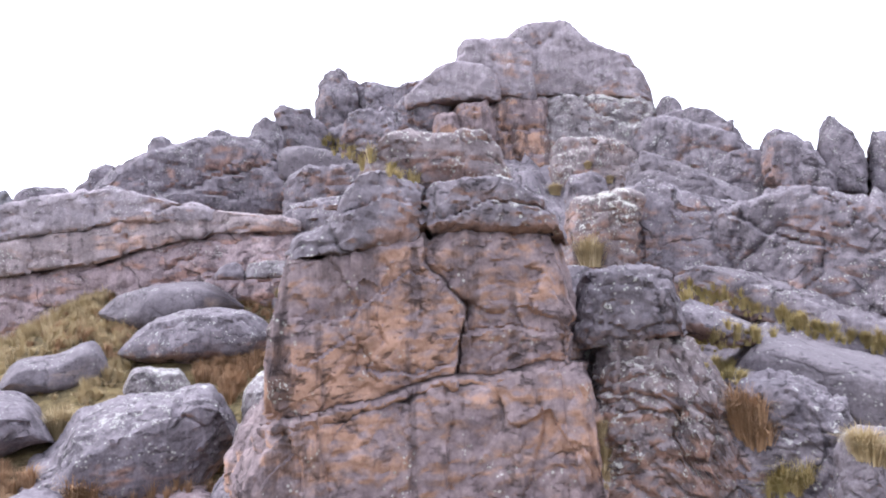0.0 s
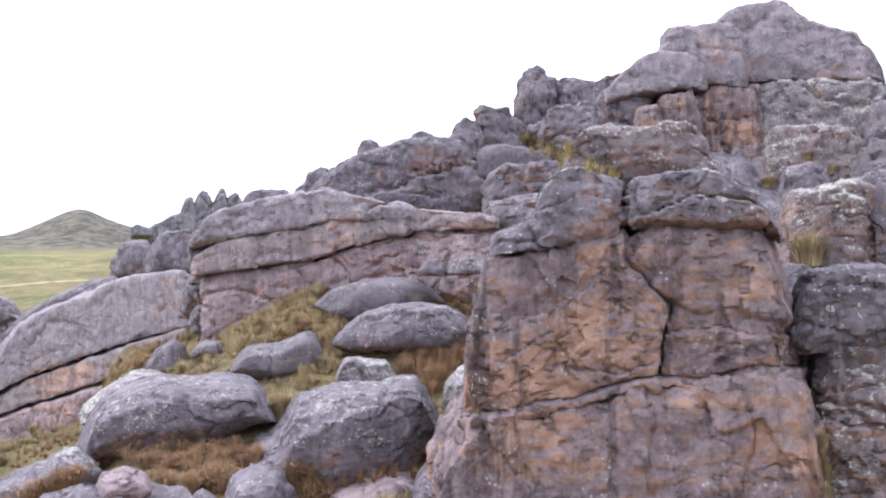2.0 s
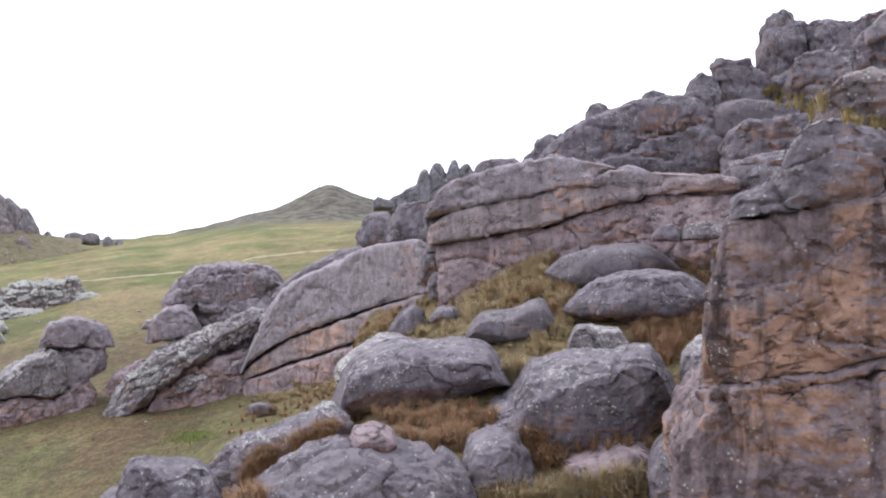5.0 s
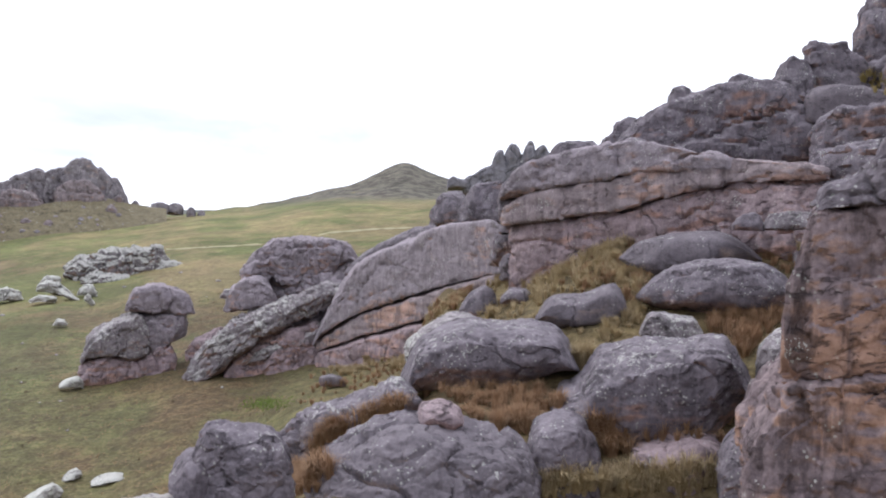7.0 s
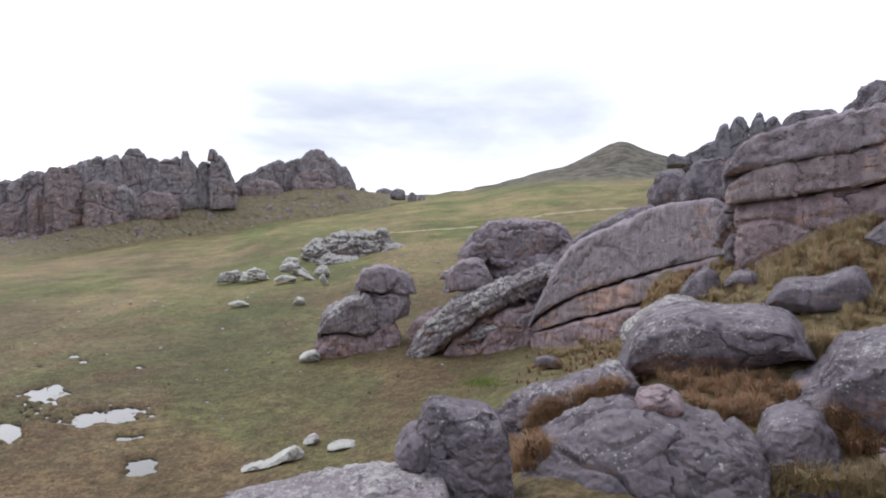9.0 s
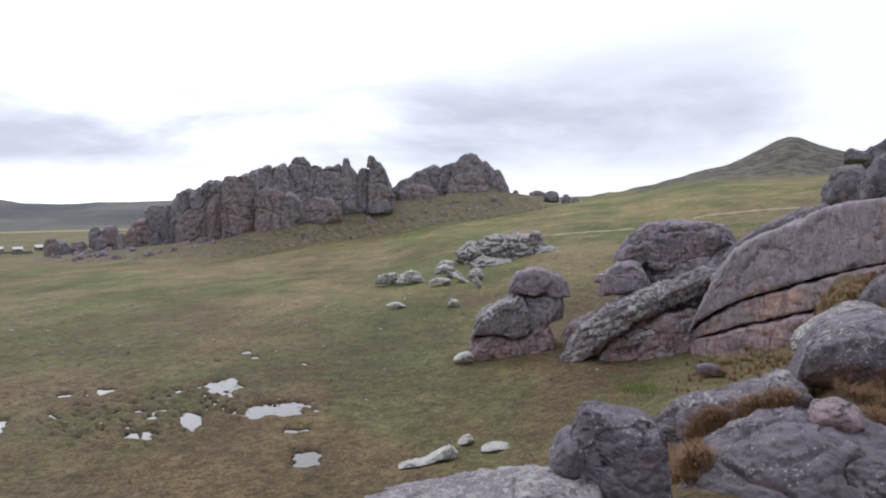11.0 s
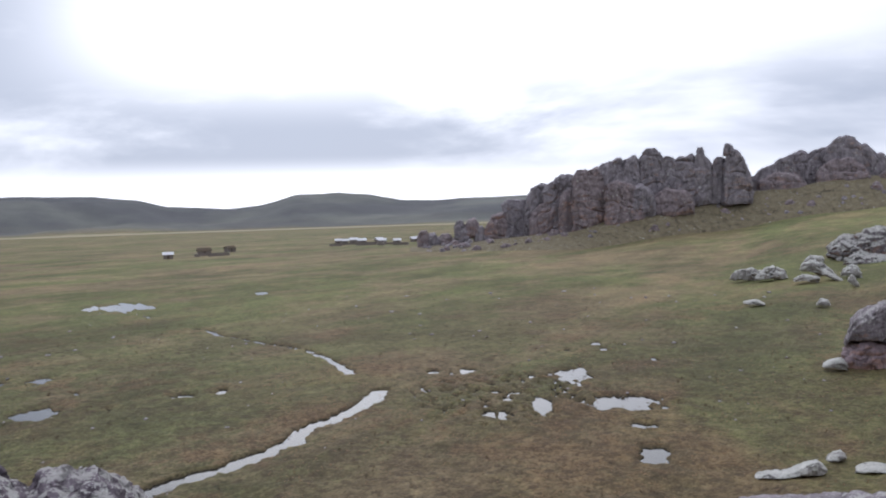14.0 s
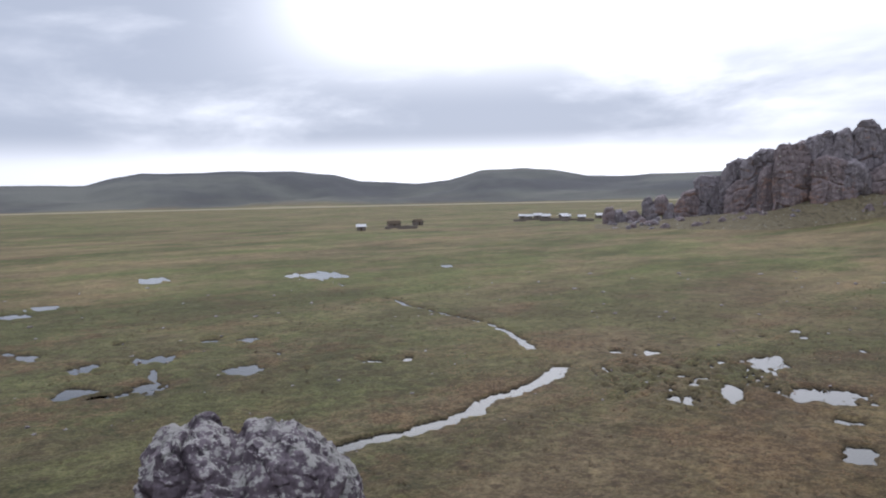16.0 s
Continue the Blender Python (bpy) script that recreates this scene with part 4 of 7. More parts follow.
crag('dome', 7.37, 2.26, [10.33, 11.4, 11.61, 11.81, 11.9, 11.98, 12.01, 11.95, 11.89], [8.23, 8.28, 8.33], 44, 44, 4, GREY, rock, rough=0.03, k=4.6, flake=0.09, grain=1.2, face=0.035, bed=0.5, cuts=10, bite=0.74)
crag('dome', 3.28, -0.49, [12.9, 13.16, 13.38, 13.46, 13.54, 13.62, 13.64, 13.63, 13.62], [10.7, 10.66, 10.62], 51, 51, 6, GREY, rock, rough=0.03, k=4.6, flake=0.09, grain=1.2, face=0.035, bed=0.5, cuts=10, bite=0.74)
rock = thing('rock_outcrop', 'two weathered grey boulders stacked on the ridge', 'rock outcrop', '')
crag('dome', 14.04, 11.31, [9.76, 10.28, 10.68, 10.84, 11.01, 11.01, 10.89, 10.53, 9.91], [8.22, 8.11, 8.0], 46, 46, 4, GREY, rock, rough=0.03, k=4.6, flake=0.09, grain=1.2, face=0.035, bed=0.5, cuts=10, bite=0.74)
crag('dome', 12.37, 7.87, [10.41, 11.67, 11.82, 11.73, 11.66, 11.61, 11.14, 10.51, 9.92], [8.11, 8.05, 7.99], 47, 47, 5, GREY, rock, rough=0.03, k=4.6, flake=0.09, grain=1.2, face=0.035, bed=0.5, cuts=10, bite=0.74)
rock = thing('rock_ridge', 'sloping grey and pinkish layered sandstone ridge', 'rock ridge', '')
crag('ridge_block', 24.63, 10.39, [5.92, 7.18, 7.98, 8.58, 8.97, 9.36, 9.82, 9.89, 9.9, 9.81, 9.44, 8.13, 5.7], [4.69, 4.3, 3.98, 3.67], 38, 37, 6, GREY, rock, k=9, flake=0.06, grain=0.8, face=0.02, bed=0.9, cuts=8, bite=0.86, crack=[[0.5, 19.0, 6.1, 15.5, 7.3, 11.5, 8.4], [0.35, 17.0, 6.0, 14.5, 5.6], [0.3, 21.0, 5.5, 17.5, 7.2, 14.5, 8.1]])
crag('pale_slab', 12.09, 6.48, [8.43, 9.02, 9.16, 9.2, 9.1, 9.01, 8.77, 8.52, 8.26], [6.71, 6.59, 6.47], 37, 36, 4, SMOOTH, rock, k=6, flake=0.02, face=0, cuts=5, bite=0.85)
crag('ridge_block', 11.36, 4.85, [6.99, 7.5, 7.89, 7.94, 7.99, 8.04, 8.06, 8.09, 7.27], [3.68, 3.52, 3.37], 33, 32, 4, GREY, rock, rough=0.03, k=8, flake=0.08, grain=1.2, face=0.04, bed=0.4, cuts=10, bite=0.8)
crag('ridge_block', 11.62, 6.53, [4.01, 4.94, 5.32, 5.47, 5.6, 5.63, 5.66, 5.74, 5.86], [2.06, 2.01, 1.96], 30, 29, 3, GREY, rock, rough=0.03, k=8, flake=0.08, grain=1.2, face=0.04, bed=0.4, cuts=10, bite=0.8)
crag('knob', 24.48, 22.53, [6.38, 7.31, 7.52, 7.73, 7.84, 7.89, 7.77, 7.52, 6.42], [4.88, 4.89, 4.89], 40, 40, 3, GREY, rock, rough=0.03, k=4.6, flake=0.09, grain=1.2, face=0.035, bed=0.5, cuts=10, bite=0.74)
crag('knob', 20.78, 19.01, [8.55, 9.21, 9.5, 9.59, 9.69, 9.63, 9.57, 9.29, 8.87], [6.95, 7.0, 7.05], 43, 43, 3, GREY, rock, rough=0.03, k=4.6, flake=0.09, grain=1.2, face=0.035, bed=0.5, cuts=10, bite=0.74)
crag('knob', 16.90, 14.82, [9.39, 10.02, 10.23, 10.32, 10.38, 10.32, 10.26, 9.97, 9.59], [8.06, 8.08, 8.09], 42, 42, 3, GREY, rock, rough=0.03, k=4.6, flake=0.09, grain=1.2, face=0.035, bed=0.5, cuts=10, bite=0.74)
crag('knob', 19.09, 17.55, [8.87, 9.1, 9.34, 9.4, 9.42, 9.44, 9.35, 9.24, 9.14], [7.44, 7.49, 7.54], 42, 42, 2, GREY, rock, rough=0.03, k=4.6, flake=0.09, grain=1.2, face=0.035, bed=0.5, cuts=10, bite=0.74)
crag('knob', 25.38, 23.58, [5.8, 6.09, 6.37, 6.6, 6.73, 6.86, 6.9, 6.74, 6.58], [4.6, 4.61, 4.62], 40, 40, 2, GREY, rock, rough=0.03, k=4.6, flake=0.09, grain=1.2, face=0.035, bed=0.5, cuts=10, bite=0.74)
crag('ridge_mass', 14.29, -3.35, [8.69, 9.32, 9.95, 10.55, 11.15, 11.64, 11.88, 11.91, 11.94], [4.91, 5.39, 5.85], 49, 48, 6, GREY, rock, k=8, flake=0.08, grain=1.0, face=0.04, bed=0.35, rough=0.03)
rock = thing('rock_wall', 'long layered sandstone wall, grey over pinkish tan', 'rock wall', '')
crag('wall_block', 32.46, 16.22, [2.41, 4.29, 4.87, 5.32, 5.65, 5.88, 6.04, 6.17, 6.0, 5.7, 5.43, 5.15, 4.61], [2.13, 2.44, 2.84, 3.16, 3.44, 3.86, 3.95, 3.96, 4.0], 34.6, 30.4, 6, SLAB_HAZED, rock, k=16, flake=0.06, grain=0.9, rough=0.03, face=0.025, bed=0.6, cuts=5, bite=0.93, dip=-0.12, lumps=0.8, crack=[[0.25, 24.5, 5.9, 24.2, 3.6], [0.2, 30.0, 4.6, 29.6, 2.6], [0.3, 20.0, 4.9, 17.5, 5.4, 14.8, 5.0]])
crag('wall_block', 32.29, 10.30, [1.39, 2.5, 2.88, 3.18, 3.47, 3.84, 4.48, 4.82, 5.02, 4.75, 4.55, 4.32, 3.93], [0.16, 0.4, 0.76, 1.24, 1.94, 2.64, 3.04, 3.17, 3.12], 34.7, 29.0, 6, BAND, rock, k=16, flake=0.06, grain=0.9, rough=0.03, face=0.025, bed=0.6, cuts=5, bite=0.93, dip=-0.12, lumps=0.8, crack=[[0.25, 22.3, 3.2, 22.1, 1.2], [0.2, 28.3, 2.6, 28.0, 0.6], [0.2, 17.0, 4.2, 16.7, 2.4]])
crag('foot_block', 31.58, 10.29, [0.24, 0.45, 0.66, 0.93, 1.21, 1.66, 2.11, 2.57, 2.9, 3.14, 3.23, 3.23, 3.19], [-5.19, -5.04, -4.5, -3.37, -2.62, -2.3, -1.99], 34.9, 29.2, 5, PINK, rock, k=14, flake=0.05, grain=1.2, face=0.05, bed=0.5, cuts=6, bite=0.9, dip=-0.12)
crag('cap_stone', 28.80, 25.14, [5.46, 5.93, 6.12, 6.21, 6.22, 6.2, 6.16, 5.99, 5.54], [4.92, 4.76, 4.86, 5.05, 5.2], 35, 35, 2.5, GREY, rock, k=3.2, flake=0.04, face=0, cuts=5, bite=0.8, crack=[[0.25, 29.0, 6.0, 26.0, 6.4]])
crag('cap_stone', 23.86, 21.75, [6.09, 6.25, 6.42, 6.4, 6.36, 6.31, 6.22, 6.09, 5.97], [5.6, 5.55, 5.51], 34, 34, 2, GREY, rock, k=3.2, flake=0.04, face=0, cuts=5, bite=0.8)
crag('end_block', 32.42, 29.78, [2.41, 3.09, 3.45, 3.72, 3.99, 4.25, 4.32, 4.38, 4.45], [-0.47, -0.46, -0.45], 36.5, 36, 3, GREY, rock, rough=0.03, k=8, flake=0.08, grain=1.2, face=0.04, bed=0.4, cuts=10, bite=0.8)
crag('ledge_stone', 16.34, 14.29, [0.22, 0.63, 0.85, 0.95, 1.04, 1.13, 1.1, 0.92, 0.15], [-0.09, -0.12, -0.16], 27.6, 27.6, 1.2, GREY, rock, rough=0.03, k=4.6, flake=0.09, grain=1.2, face=0.035, bed=0.5, cuts=10, bite=0.74)
crag('ledge_stone', 14.36, 10.75, [0.3, 1.0, 1.07, 1.15, 1.2, 1.15, 1.1, 0.99, 0.42], [-0.08, -0.07, -0.06], 27.6, 27.6, 1.2, PALE, rock, rough=0.03, k=4.6, flake=0.09, grain=1.2, face=0.035, bed=0.5, cuts=10, bite=0.74)
rock = thing('rock_wall', 'tilted layered sandstone slab, grey with orange bands', 'rock wall', '')
crag('upper_slab', 45.95, 31.16, [-8.04, -4.96, -2.83, -1.88, -1.33, -0.63, -0.07, 0.21, 0.36, 0.27, -1.49], [-8.05, -6.36, -5.3, -4.45, -3.72, -3.05], 62, 42, 6, SLAB_HAZED, rock, k=18, flake=0.045, grain=0.8, rough=0.02, face=0.01, bed=1.4, cuts=4, bite=0.95, dip=-0.32, lumps=0.8, crack=[[0.3, 44.0, -2.2, 40.5, -0.9, 37.8, 0.1], [0.2, 45.0, -5.6, 40.0, -4.6]])
crag('top_ledge', 43.64, 37.15, [-3.1, -2.34, -1.74, -1.25, -0.83, -0.48, -0.12, 0.03, 0.13], [-3.59, -2.73, -1.89, -1.11], 62, 53, 4, GREY, rock, k=6, flake=0.09, face=0.05, bed=0.35, dip=-0.32, rough=0.03)
crag('middle_slab', 45.75, 32.59, [-7.81, -6.86, -5.92, -5.41, -4.9, -4.45, -4.0, -3.57, -3.15], [-8.93, -8.06, -7.34, -6.62, -5.7, -4.59], 62.3, 43, 6, BAND, rock, k=18, flake=0.045, grain=0.8, rough=0.02, face=0.02, bed=0.4, cuts=4, bite=0.95, dip=-0.32, lumps=0.8)
crag('lower_slab', 45.75, 32.99, [-8.69, -8.2, -7.71, -7.32, -6.93, -6.47, -5.92, -5.34, -4.72], [-11.05, -10.67, -9.99, -8.8, -7.82, -6.85], 61.6, 43, 6, PINK, rock, k=18, flake=0.045, grain=0.8, rough=0.02, face=0.02, bed=0.5, cuts=4, bite=0.95, dip=-0.32, lumps=0.8)
crag('end_block', 33.01, 29.53, [-1.5, -0.47, 0.04, 0.2, 0.09, -0.12, -0.47, -1.08, -1.68], [-3.03, -3.07, -3.12], 40, 39, 3, GREY, rock, rough=0.03, k=4.6, flake=0.09, grain=1.2, face=0.035, bed=0.5, cuts=10, bite=0.74)
crag('end_block', 32.39, 29.32, [-2.73, -1.96, -1.85, -1.78, -1.71, -1.77, -1.88, -1.98, -2.09], [-3.97, -3.89, -3.81], 38, 38, 2, GREY, rock, rough=0.03, k=4.6, flake=0.09, grain=1.2, face=0.035, bed=0.5, cuts=10, bite=0.74)
crag('end_block', 30.54, 25.89, [-2.92, -2.66, -2.41, -2.3, -2.21, -2.12, -2.12, -2.23, -2.34], [-3.83, -3.72, -3.6], 36, 35, 1.5, PALE, rock, rough=0.03, k=4.6, flake=0.09, grain=1.2, face=0.035, bed=0.5, cuts=10, bite=0.74)
tagged(crag('boulder', 37.5, 34.5, [1.2, 2.3, 2.6, 2.6, 1.8], [0.1, 0.1, 0.1], 62, 62, 4, GREY, cuts=9, bite=0.74, flake=0.06, grain=1.0, k=3.4, face=0.03), 'dark rounded boulder at the end of the wall', 'boulder', '')
tagged(crag('boulder', 35.4, 31.5, [1.2, 2.9, 3.2, 3.4, 3.0], [0.4, 0.5, 0.6], 58, 57, 4, GREY, cuts=9, bite=0.74, face=0.025, bed=1.3, flake=0.06, grain=1.0, k=4), 'sloping grey boulder leaning on the wall', 'boulder', '')
tagged(crag('boulder', 34.1, 31.2, [0.8, 1.7, 2.0, 1.9, 0.8], [-0.0, -0.0, -0.0], 52, 52, 3, GREY, cuts=9, bite=0.74, face=0.025, bed=1.3, flake=0.06, grain=1.0, k=4), 'low grey boulder at the wall end', 'boulder', '')
rock = thing('rock_outcrop', 'lichen-spotted grey outcrop with a tilted slab', 'rock outcrop', '')
crag('core_block', 50.10, 42.93, [-4.46, -3.58, -3.38, -3.31, -3.25, -3.26, -3.26, -3.27, -4.5], [-9.4, -9.78, -10.17], 71, 67, 4, SLAB_HAZED, rock, k=10, flake=0.09, grain=1.0, rough=0.03, face=0.04, bed=0.6, cuts=10, bite=0.8, fine=0.6, dip=-0.2)
crag('cap_block', 50.92, 42.64, [-3.3, -1.85, -1.34, -0.88, -0.78, -0.72, -0.72, -0.74, -0.77, -0.96, -1.32, -2.46], [-3.71, -4.02, -4.51, -4.27, -3.59, -2.87], 69.5, 67.5, 6, SLAB_HAZED, rock, k=6, flake=0.09, grain=0.6, rough=0.05, face=0.04, bed=0.6, dip=-0.1, cuts=9, bite=0.8, fine=0.6, crack=[[0.5, 50.3, -2.6, 47.5, -1.5, 44.6, -1.4], [0.4, 49.0, -3.6, 45.5, -3.9, 43.4, -2.7]])
crag('middle_block', 52.19, 48.66, [-5.6, -4.35, -3.97, -3.72, -3.66, -3.6, -3.66, -3.97, -4.89], [-6.09, -6.0, -6.0, -6.12], 67.5, 66.5, 4, SLAB_HAZED, rock, k=5, flake=0.09, grain=1.0, rough=0.03, face=0.04, bed=0.8, cuts=10, bite=0.8, fine=0.6, dip=0)
crag('side_stone', 52.47, 51.31, [-4.85, -4.65, -4.44, -4.42, -4.41, -4.39, -4.38, -4.53, -4.78], [-5.1, -5.14, -5.19], 69, 69, 1.5, PALE, rock, k=4, flake=0.09, grain=1.0, rough=0.03, face=0.04, bed=0.8, cuts=10, bite=0.8, fine=0.6, dip=0)
crag('slab', 54.87, 43.74, [-10.35, -8.74, -7.91, -6.96, -6.35, -5.86, -5.44, -5.04, -4.69, -4.35, -4.08, -4.7], [-11.04, -10.81, -9.54, -8.49, -7.57, -6.81, -5.92, -5.15], 65.2, 62.8, 4, PALE, rock, k=5, flake=0.14, grain=1.0, rough=0.04, face=0.09, bed=0.3, cuts=10, bite=0.76, fine=0.6, dip=-0.45, crack=[[0.3, 53.5, -7.2, 50.0, -5.6, 46.0, -4.6]])
crag('slab', 50.99, 43.91, [-9.47, -8.89, -8.38, -8.04, -7.68, -7.31, -6.96, -6.63, -6.37], [-10.04, -9.36, -8.83, -8.29, -7.6], 64.3, 62.9, 3, PALE, rock, k=5, flake=0.14, grain=1.0, rough=0.04, face=0.09, bed=0.4, cuts=10, bite=0.76, fine=0.6, dip=-0.45)
crag('foot_block', 52.67, 48.07, [-10.79, -9.92, -9.11, -8.63, -8.15, -7.76, -7.42, -7.54, -7.77], [-11.4, -11.3, -11.22], 65.8, 64.5, 4, PINK, rock, k=9, flake=0.09, grain=1.0, rough=0.03, face=0.04, bed=0.5, cuts=10, bite=0.8, fine=0.6, dip=-0.4)
crag('foot_block', 49.45, 45.18, [-9.4, -8.02, -7.65, -7.41, -7.18, -7.02, -6.88, -6.88, -7.77], [-11.02, -11.25, -11.06, -10.69], 64, 63, 4, PINK, rock, k=9, flake=0.09, grain=1.0, rough=0.03, face=0.04, bed=0.7, cuts=10, bite=0.8, fine=0.6, dip=-0.3)
crag('foot_block', 45.81, 43.74, [-9.39, -8.55, -7.73, -7.17, -6.62, -6.06, -5.65, -5.48, -5.31], [-10.41, -10.09, -9.78], 65, 64, 4, SLAB_HAZED, rock, k=9, flake=0.09, grain=1.0, rough=0.03, face=0.04, bed=0.7, cuts=10, bite=0.8, fine=0.6, dip=-0.3)
crag('toe_block', 54.72, 52.00, [-8.52, -8.03, -7.8, -7.67, -7.53, -7.39, -7.28, -7.2, -7.12], [-9.33, -9.36, -9.38], 69, 68.5, 3, PINK, rock, k=5, flake=0.09, grain=1.0, rough=0.03, face=0.04, bed=0.8, cuts=10, bite=0.8, fine=0.6, dip=-0.2)
rock = thing('rock_stack', 'standing sandstone stack with a balanced head block', 'rock stack', '')
crag('head_block', 58.59, 55.61, [-5.36, -4.41, -4.15, -4.06, -3.97, -3.97, -3.99, -4.12, -4.47], [-5.81, -6.01, -6.07, -6.04], 71.5, 71.5, 4, SLAB_HAZED, rock, k=6, flake=0.09, grain=1.0, rough=0.03, face=0.04, bed=0.9, cuts=10, bite=0.8, fine=0.6, dip=0)
crag('ear_block', 56.20, 54.27, [-4.79, -4.15, -4.16, -4.23, -4.3, -4.47, -4.66, -4.92, -5.73], [-6.23, -6.18, -6.14], 72, 72, 3, SLAB_HAZED, rock, k=5, flake=0.09, grain=1.0, rough=0.03, face=0.04, bed=1.2, cuts=10, bite=0.8, fine=0.6, dip=0)
crag('neck_block', 58.20, 54.80, [-6.39, -6.01, -5.83, -5.82, -5.81, -5.8, -5.78, -5.75, -5.72], [-9.23, -8.7, -8.18, -7.7], 72, 72, 4, SLAB_HAZED, rock, k=9, flake=0.09, grain=1.0, rough=0.03, face=0.04, bed=1.2, cuts=10, bite=0.8, fine=0.6, dip=0.1)
crag('shoulder_block', 61.43, 57.18, [-8.74, -7.41, -6.93, -6.57, -6.31, -6.09, -5.88, -5.9, -7.03], [-8.98, -8.79, -8.84, -9.09, -9.11], 70.6, 70.6, 5, PALE, rock, k=8, flake=0.09, grain=1.0, rough=0.03, face=0.04, bed=1.2, cuts=10, bite=0.8, fine=0.6, dip=0)
crag('base_block', 61.47, 57.63, [-8.66, -8.6, -8.55, -8.49, -8.52, -8.59, -8.66, -8.73, -9.27], [-10.76, -10.97, -11.05, -11.09], 71.2, 71.2, 5, PINK, rock, k=12, flake=0.09, grain=1.0, rough=0.03, face=0.04, bed=0.45, cuts=10, bite=0.8, fine=0.6, dip=-0.1)
crag('base_block', 58.10, 55.55, [-10.06, -8.98, -8.71, -8.45, -8.18, -8.07, -7.98, -8.05, -8.5], [-11.07, -11.0, -10.94], 71.4, 71.4, 4, PINK, rock, k=9, flake=0.09, grain=1.0, rough=0.03, face=0.04, bed=1.2, cuts=10, bite=0.8, fine=0.6, dip=0)
crag('toe_stone', 62.76, 61.30, [-10.37, -10.26, -10.15, -10.04, -9.99, -9.97, -9.95, -10.08, -10.27], [-10.61, -10.69, -10.76], 70, 70, 1.5, LICHEN, rock, k=6, flake=0.16, face=0, cuts=12, bite=0.7)
rock = thing('rock_outcrop', 'pale lichen-covered outcrop standing on the meadow', 'rock outcrop', '')
crag('main_block', 62.35, 55.67, [-2.7, -2.22, -2.03, -1.53, -1.55, -1.57, -1.56, -1.49, -2.74], [-3.44, -4.06, -4.53, -4.64, -4.18], 165, 163, 12, CRUST, rock, k=5, fine=0.5, bite=0.74, flake=0.14, face=0.04, bed=0.7, cuts=14)
crag('side_block', 56.82, 53.53, [-2.72, -2.61, -2.5, -2.44, -2.58, -2.72, -2.9, -3.2, -3.51], [-3.96, -3.9, -3.84], 162, 162, 8, CRUST, rock, k=5, fine=0.5, bite=0.74, flake=0.14, face=0.04, bed=0.7, cuts=14)
crag('low_block', 61.41, 57.95, [-3.53, -3.28, -3.07, -3.12, -3.17, -3.23, -3.28, -3.49, -3.94], [-4.35, -4.64, -4.92], 158, 158, 6, CRUST, rock, k=5, fine=0.5, bite=0.74, flake=0.14, face=0.04, bed=0.7, cuts=14)
tagged(crag('flat_stone', 68.41, 66.20, [-4.62, -4.27, -4.15, -4.13, -4.12, -4.25, -4.38], [-4.86, -4.9, -4.94], 150, 150, 3.0, LICHEN, k=5, face=0.04, bed=0.6, cuts=16, bite=0.62, flake=0.2, lumps=1.2, fine=0.6), 'pale flat lichen-covered stone lying in the grass', 'stone', 'stones on the meadow')
tagged(crag('flat_stone', 66.78, 64.78, [-4.52, -4.29, -4.06, -4.0, -4.03, -4.22, -4.5], [-4.8, -4.79, -4.78], 150, 150, 3.0, LICHEN, k=5, face=0.04, bed=0.6, cuts=16, bite=0.62, flake=0.2, lumps=1.2, fine=0.6), 'pale flat lichen-covered stone lying in the grass', 'stone', 'stones on the meadow')
tagged(crag('flat_stone', 64.43, 62.84, [-4.79, -4.66, -4.53, -4.54, -4.6, -4.66, -4.72], [-4.96, -4.98, -5.0], 147, 147, 3.0, LICHEN, k=5, face=0.04, bed=0.6, cuts=16, bite=0.62, flake=0.2, lumps=1.2, fine=0.6), 'pale flat lichen-covered stone lying in the grass', 'stone', 'stones on the meadow')
tagged(crag('flat_stone', 64.02, 61.91, [-3.96, -3.69, -3.53, -3.68, -3.84, -4.17, -4.5], [-4.2, -4.47, -4.75], 155, 155, 3.0, LICHEN, k=5, face=0.04, bed=0.6, cuts=16, bite=0.62, flake=0.2, lumps=1.2, fine=0.6), 'pale flat lichen-covered stone lying in the grass', 'stone', 'stones on the meadow')
tagged(crag('flat_stone', 62.71, 61.43, [-4.15, -4.27, -4.38, -4.51, -4.65, -4.78, -4.92], [-4.48, -4.83, -5.17], 145, 145, 3.0, LICHEN, k=5, face=0.04, bed=0.6, cuts=16, bite=0.62, flake=0.2, lumps=1.2, fine=0.6), 'pale flat lichen-covered stone lying in the grass', 'stone', 'stones on the meadow')
tagged(crag('flat_stone', 61.63, 60.45, [-4.43, -4.17, -3.91, -3.9, -3.93, -4.05, -4.46], [-4.59, -4.65, -4.7], 158, 158, 3.0, LICHEN, k=5, face=0.04, bed=0.6, cuts=16, bite=0.62, flake=0.2, lumps=1.2, fine=0.6), 'pale flat lichen-covered stone lying in the grass', 'stone', 'stones on the meadow')
tagged(crag('flat_stone', 61.19, 60.55, [-4.76, -4.64, -4.52, -4.62, -4.83, -5.05, -5.27], [-4.93, -5.18, -5.43], 142, 142, 2, LICHEN, k=5, face=0.04, bed=0.6, cuts=16, bite=0.62, flake=0.2, lumps=1.2, fine=0.6), 'pale flat lichen-covered stone lying in the grass', 'stone', 'stones on the meadow')
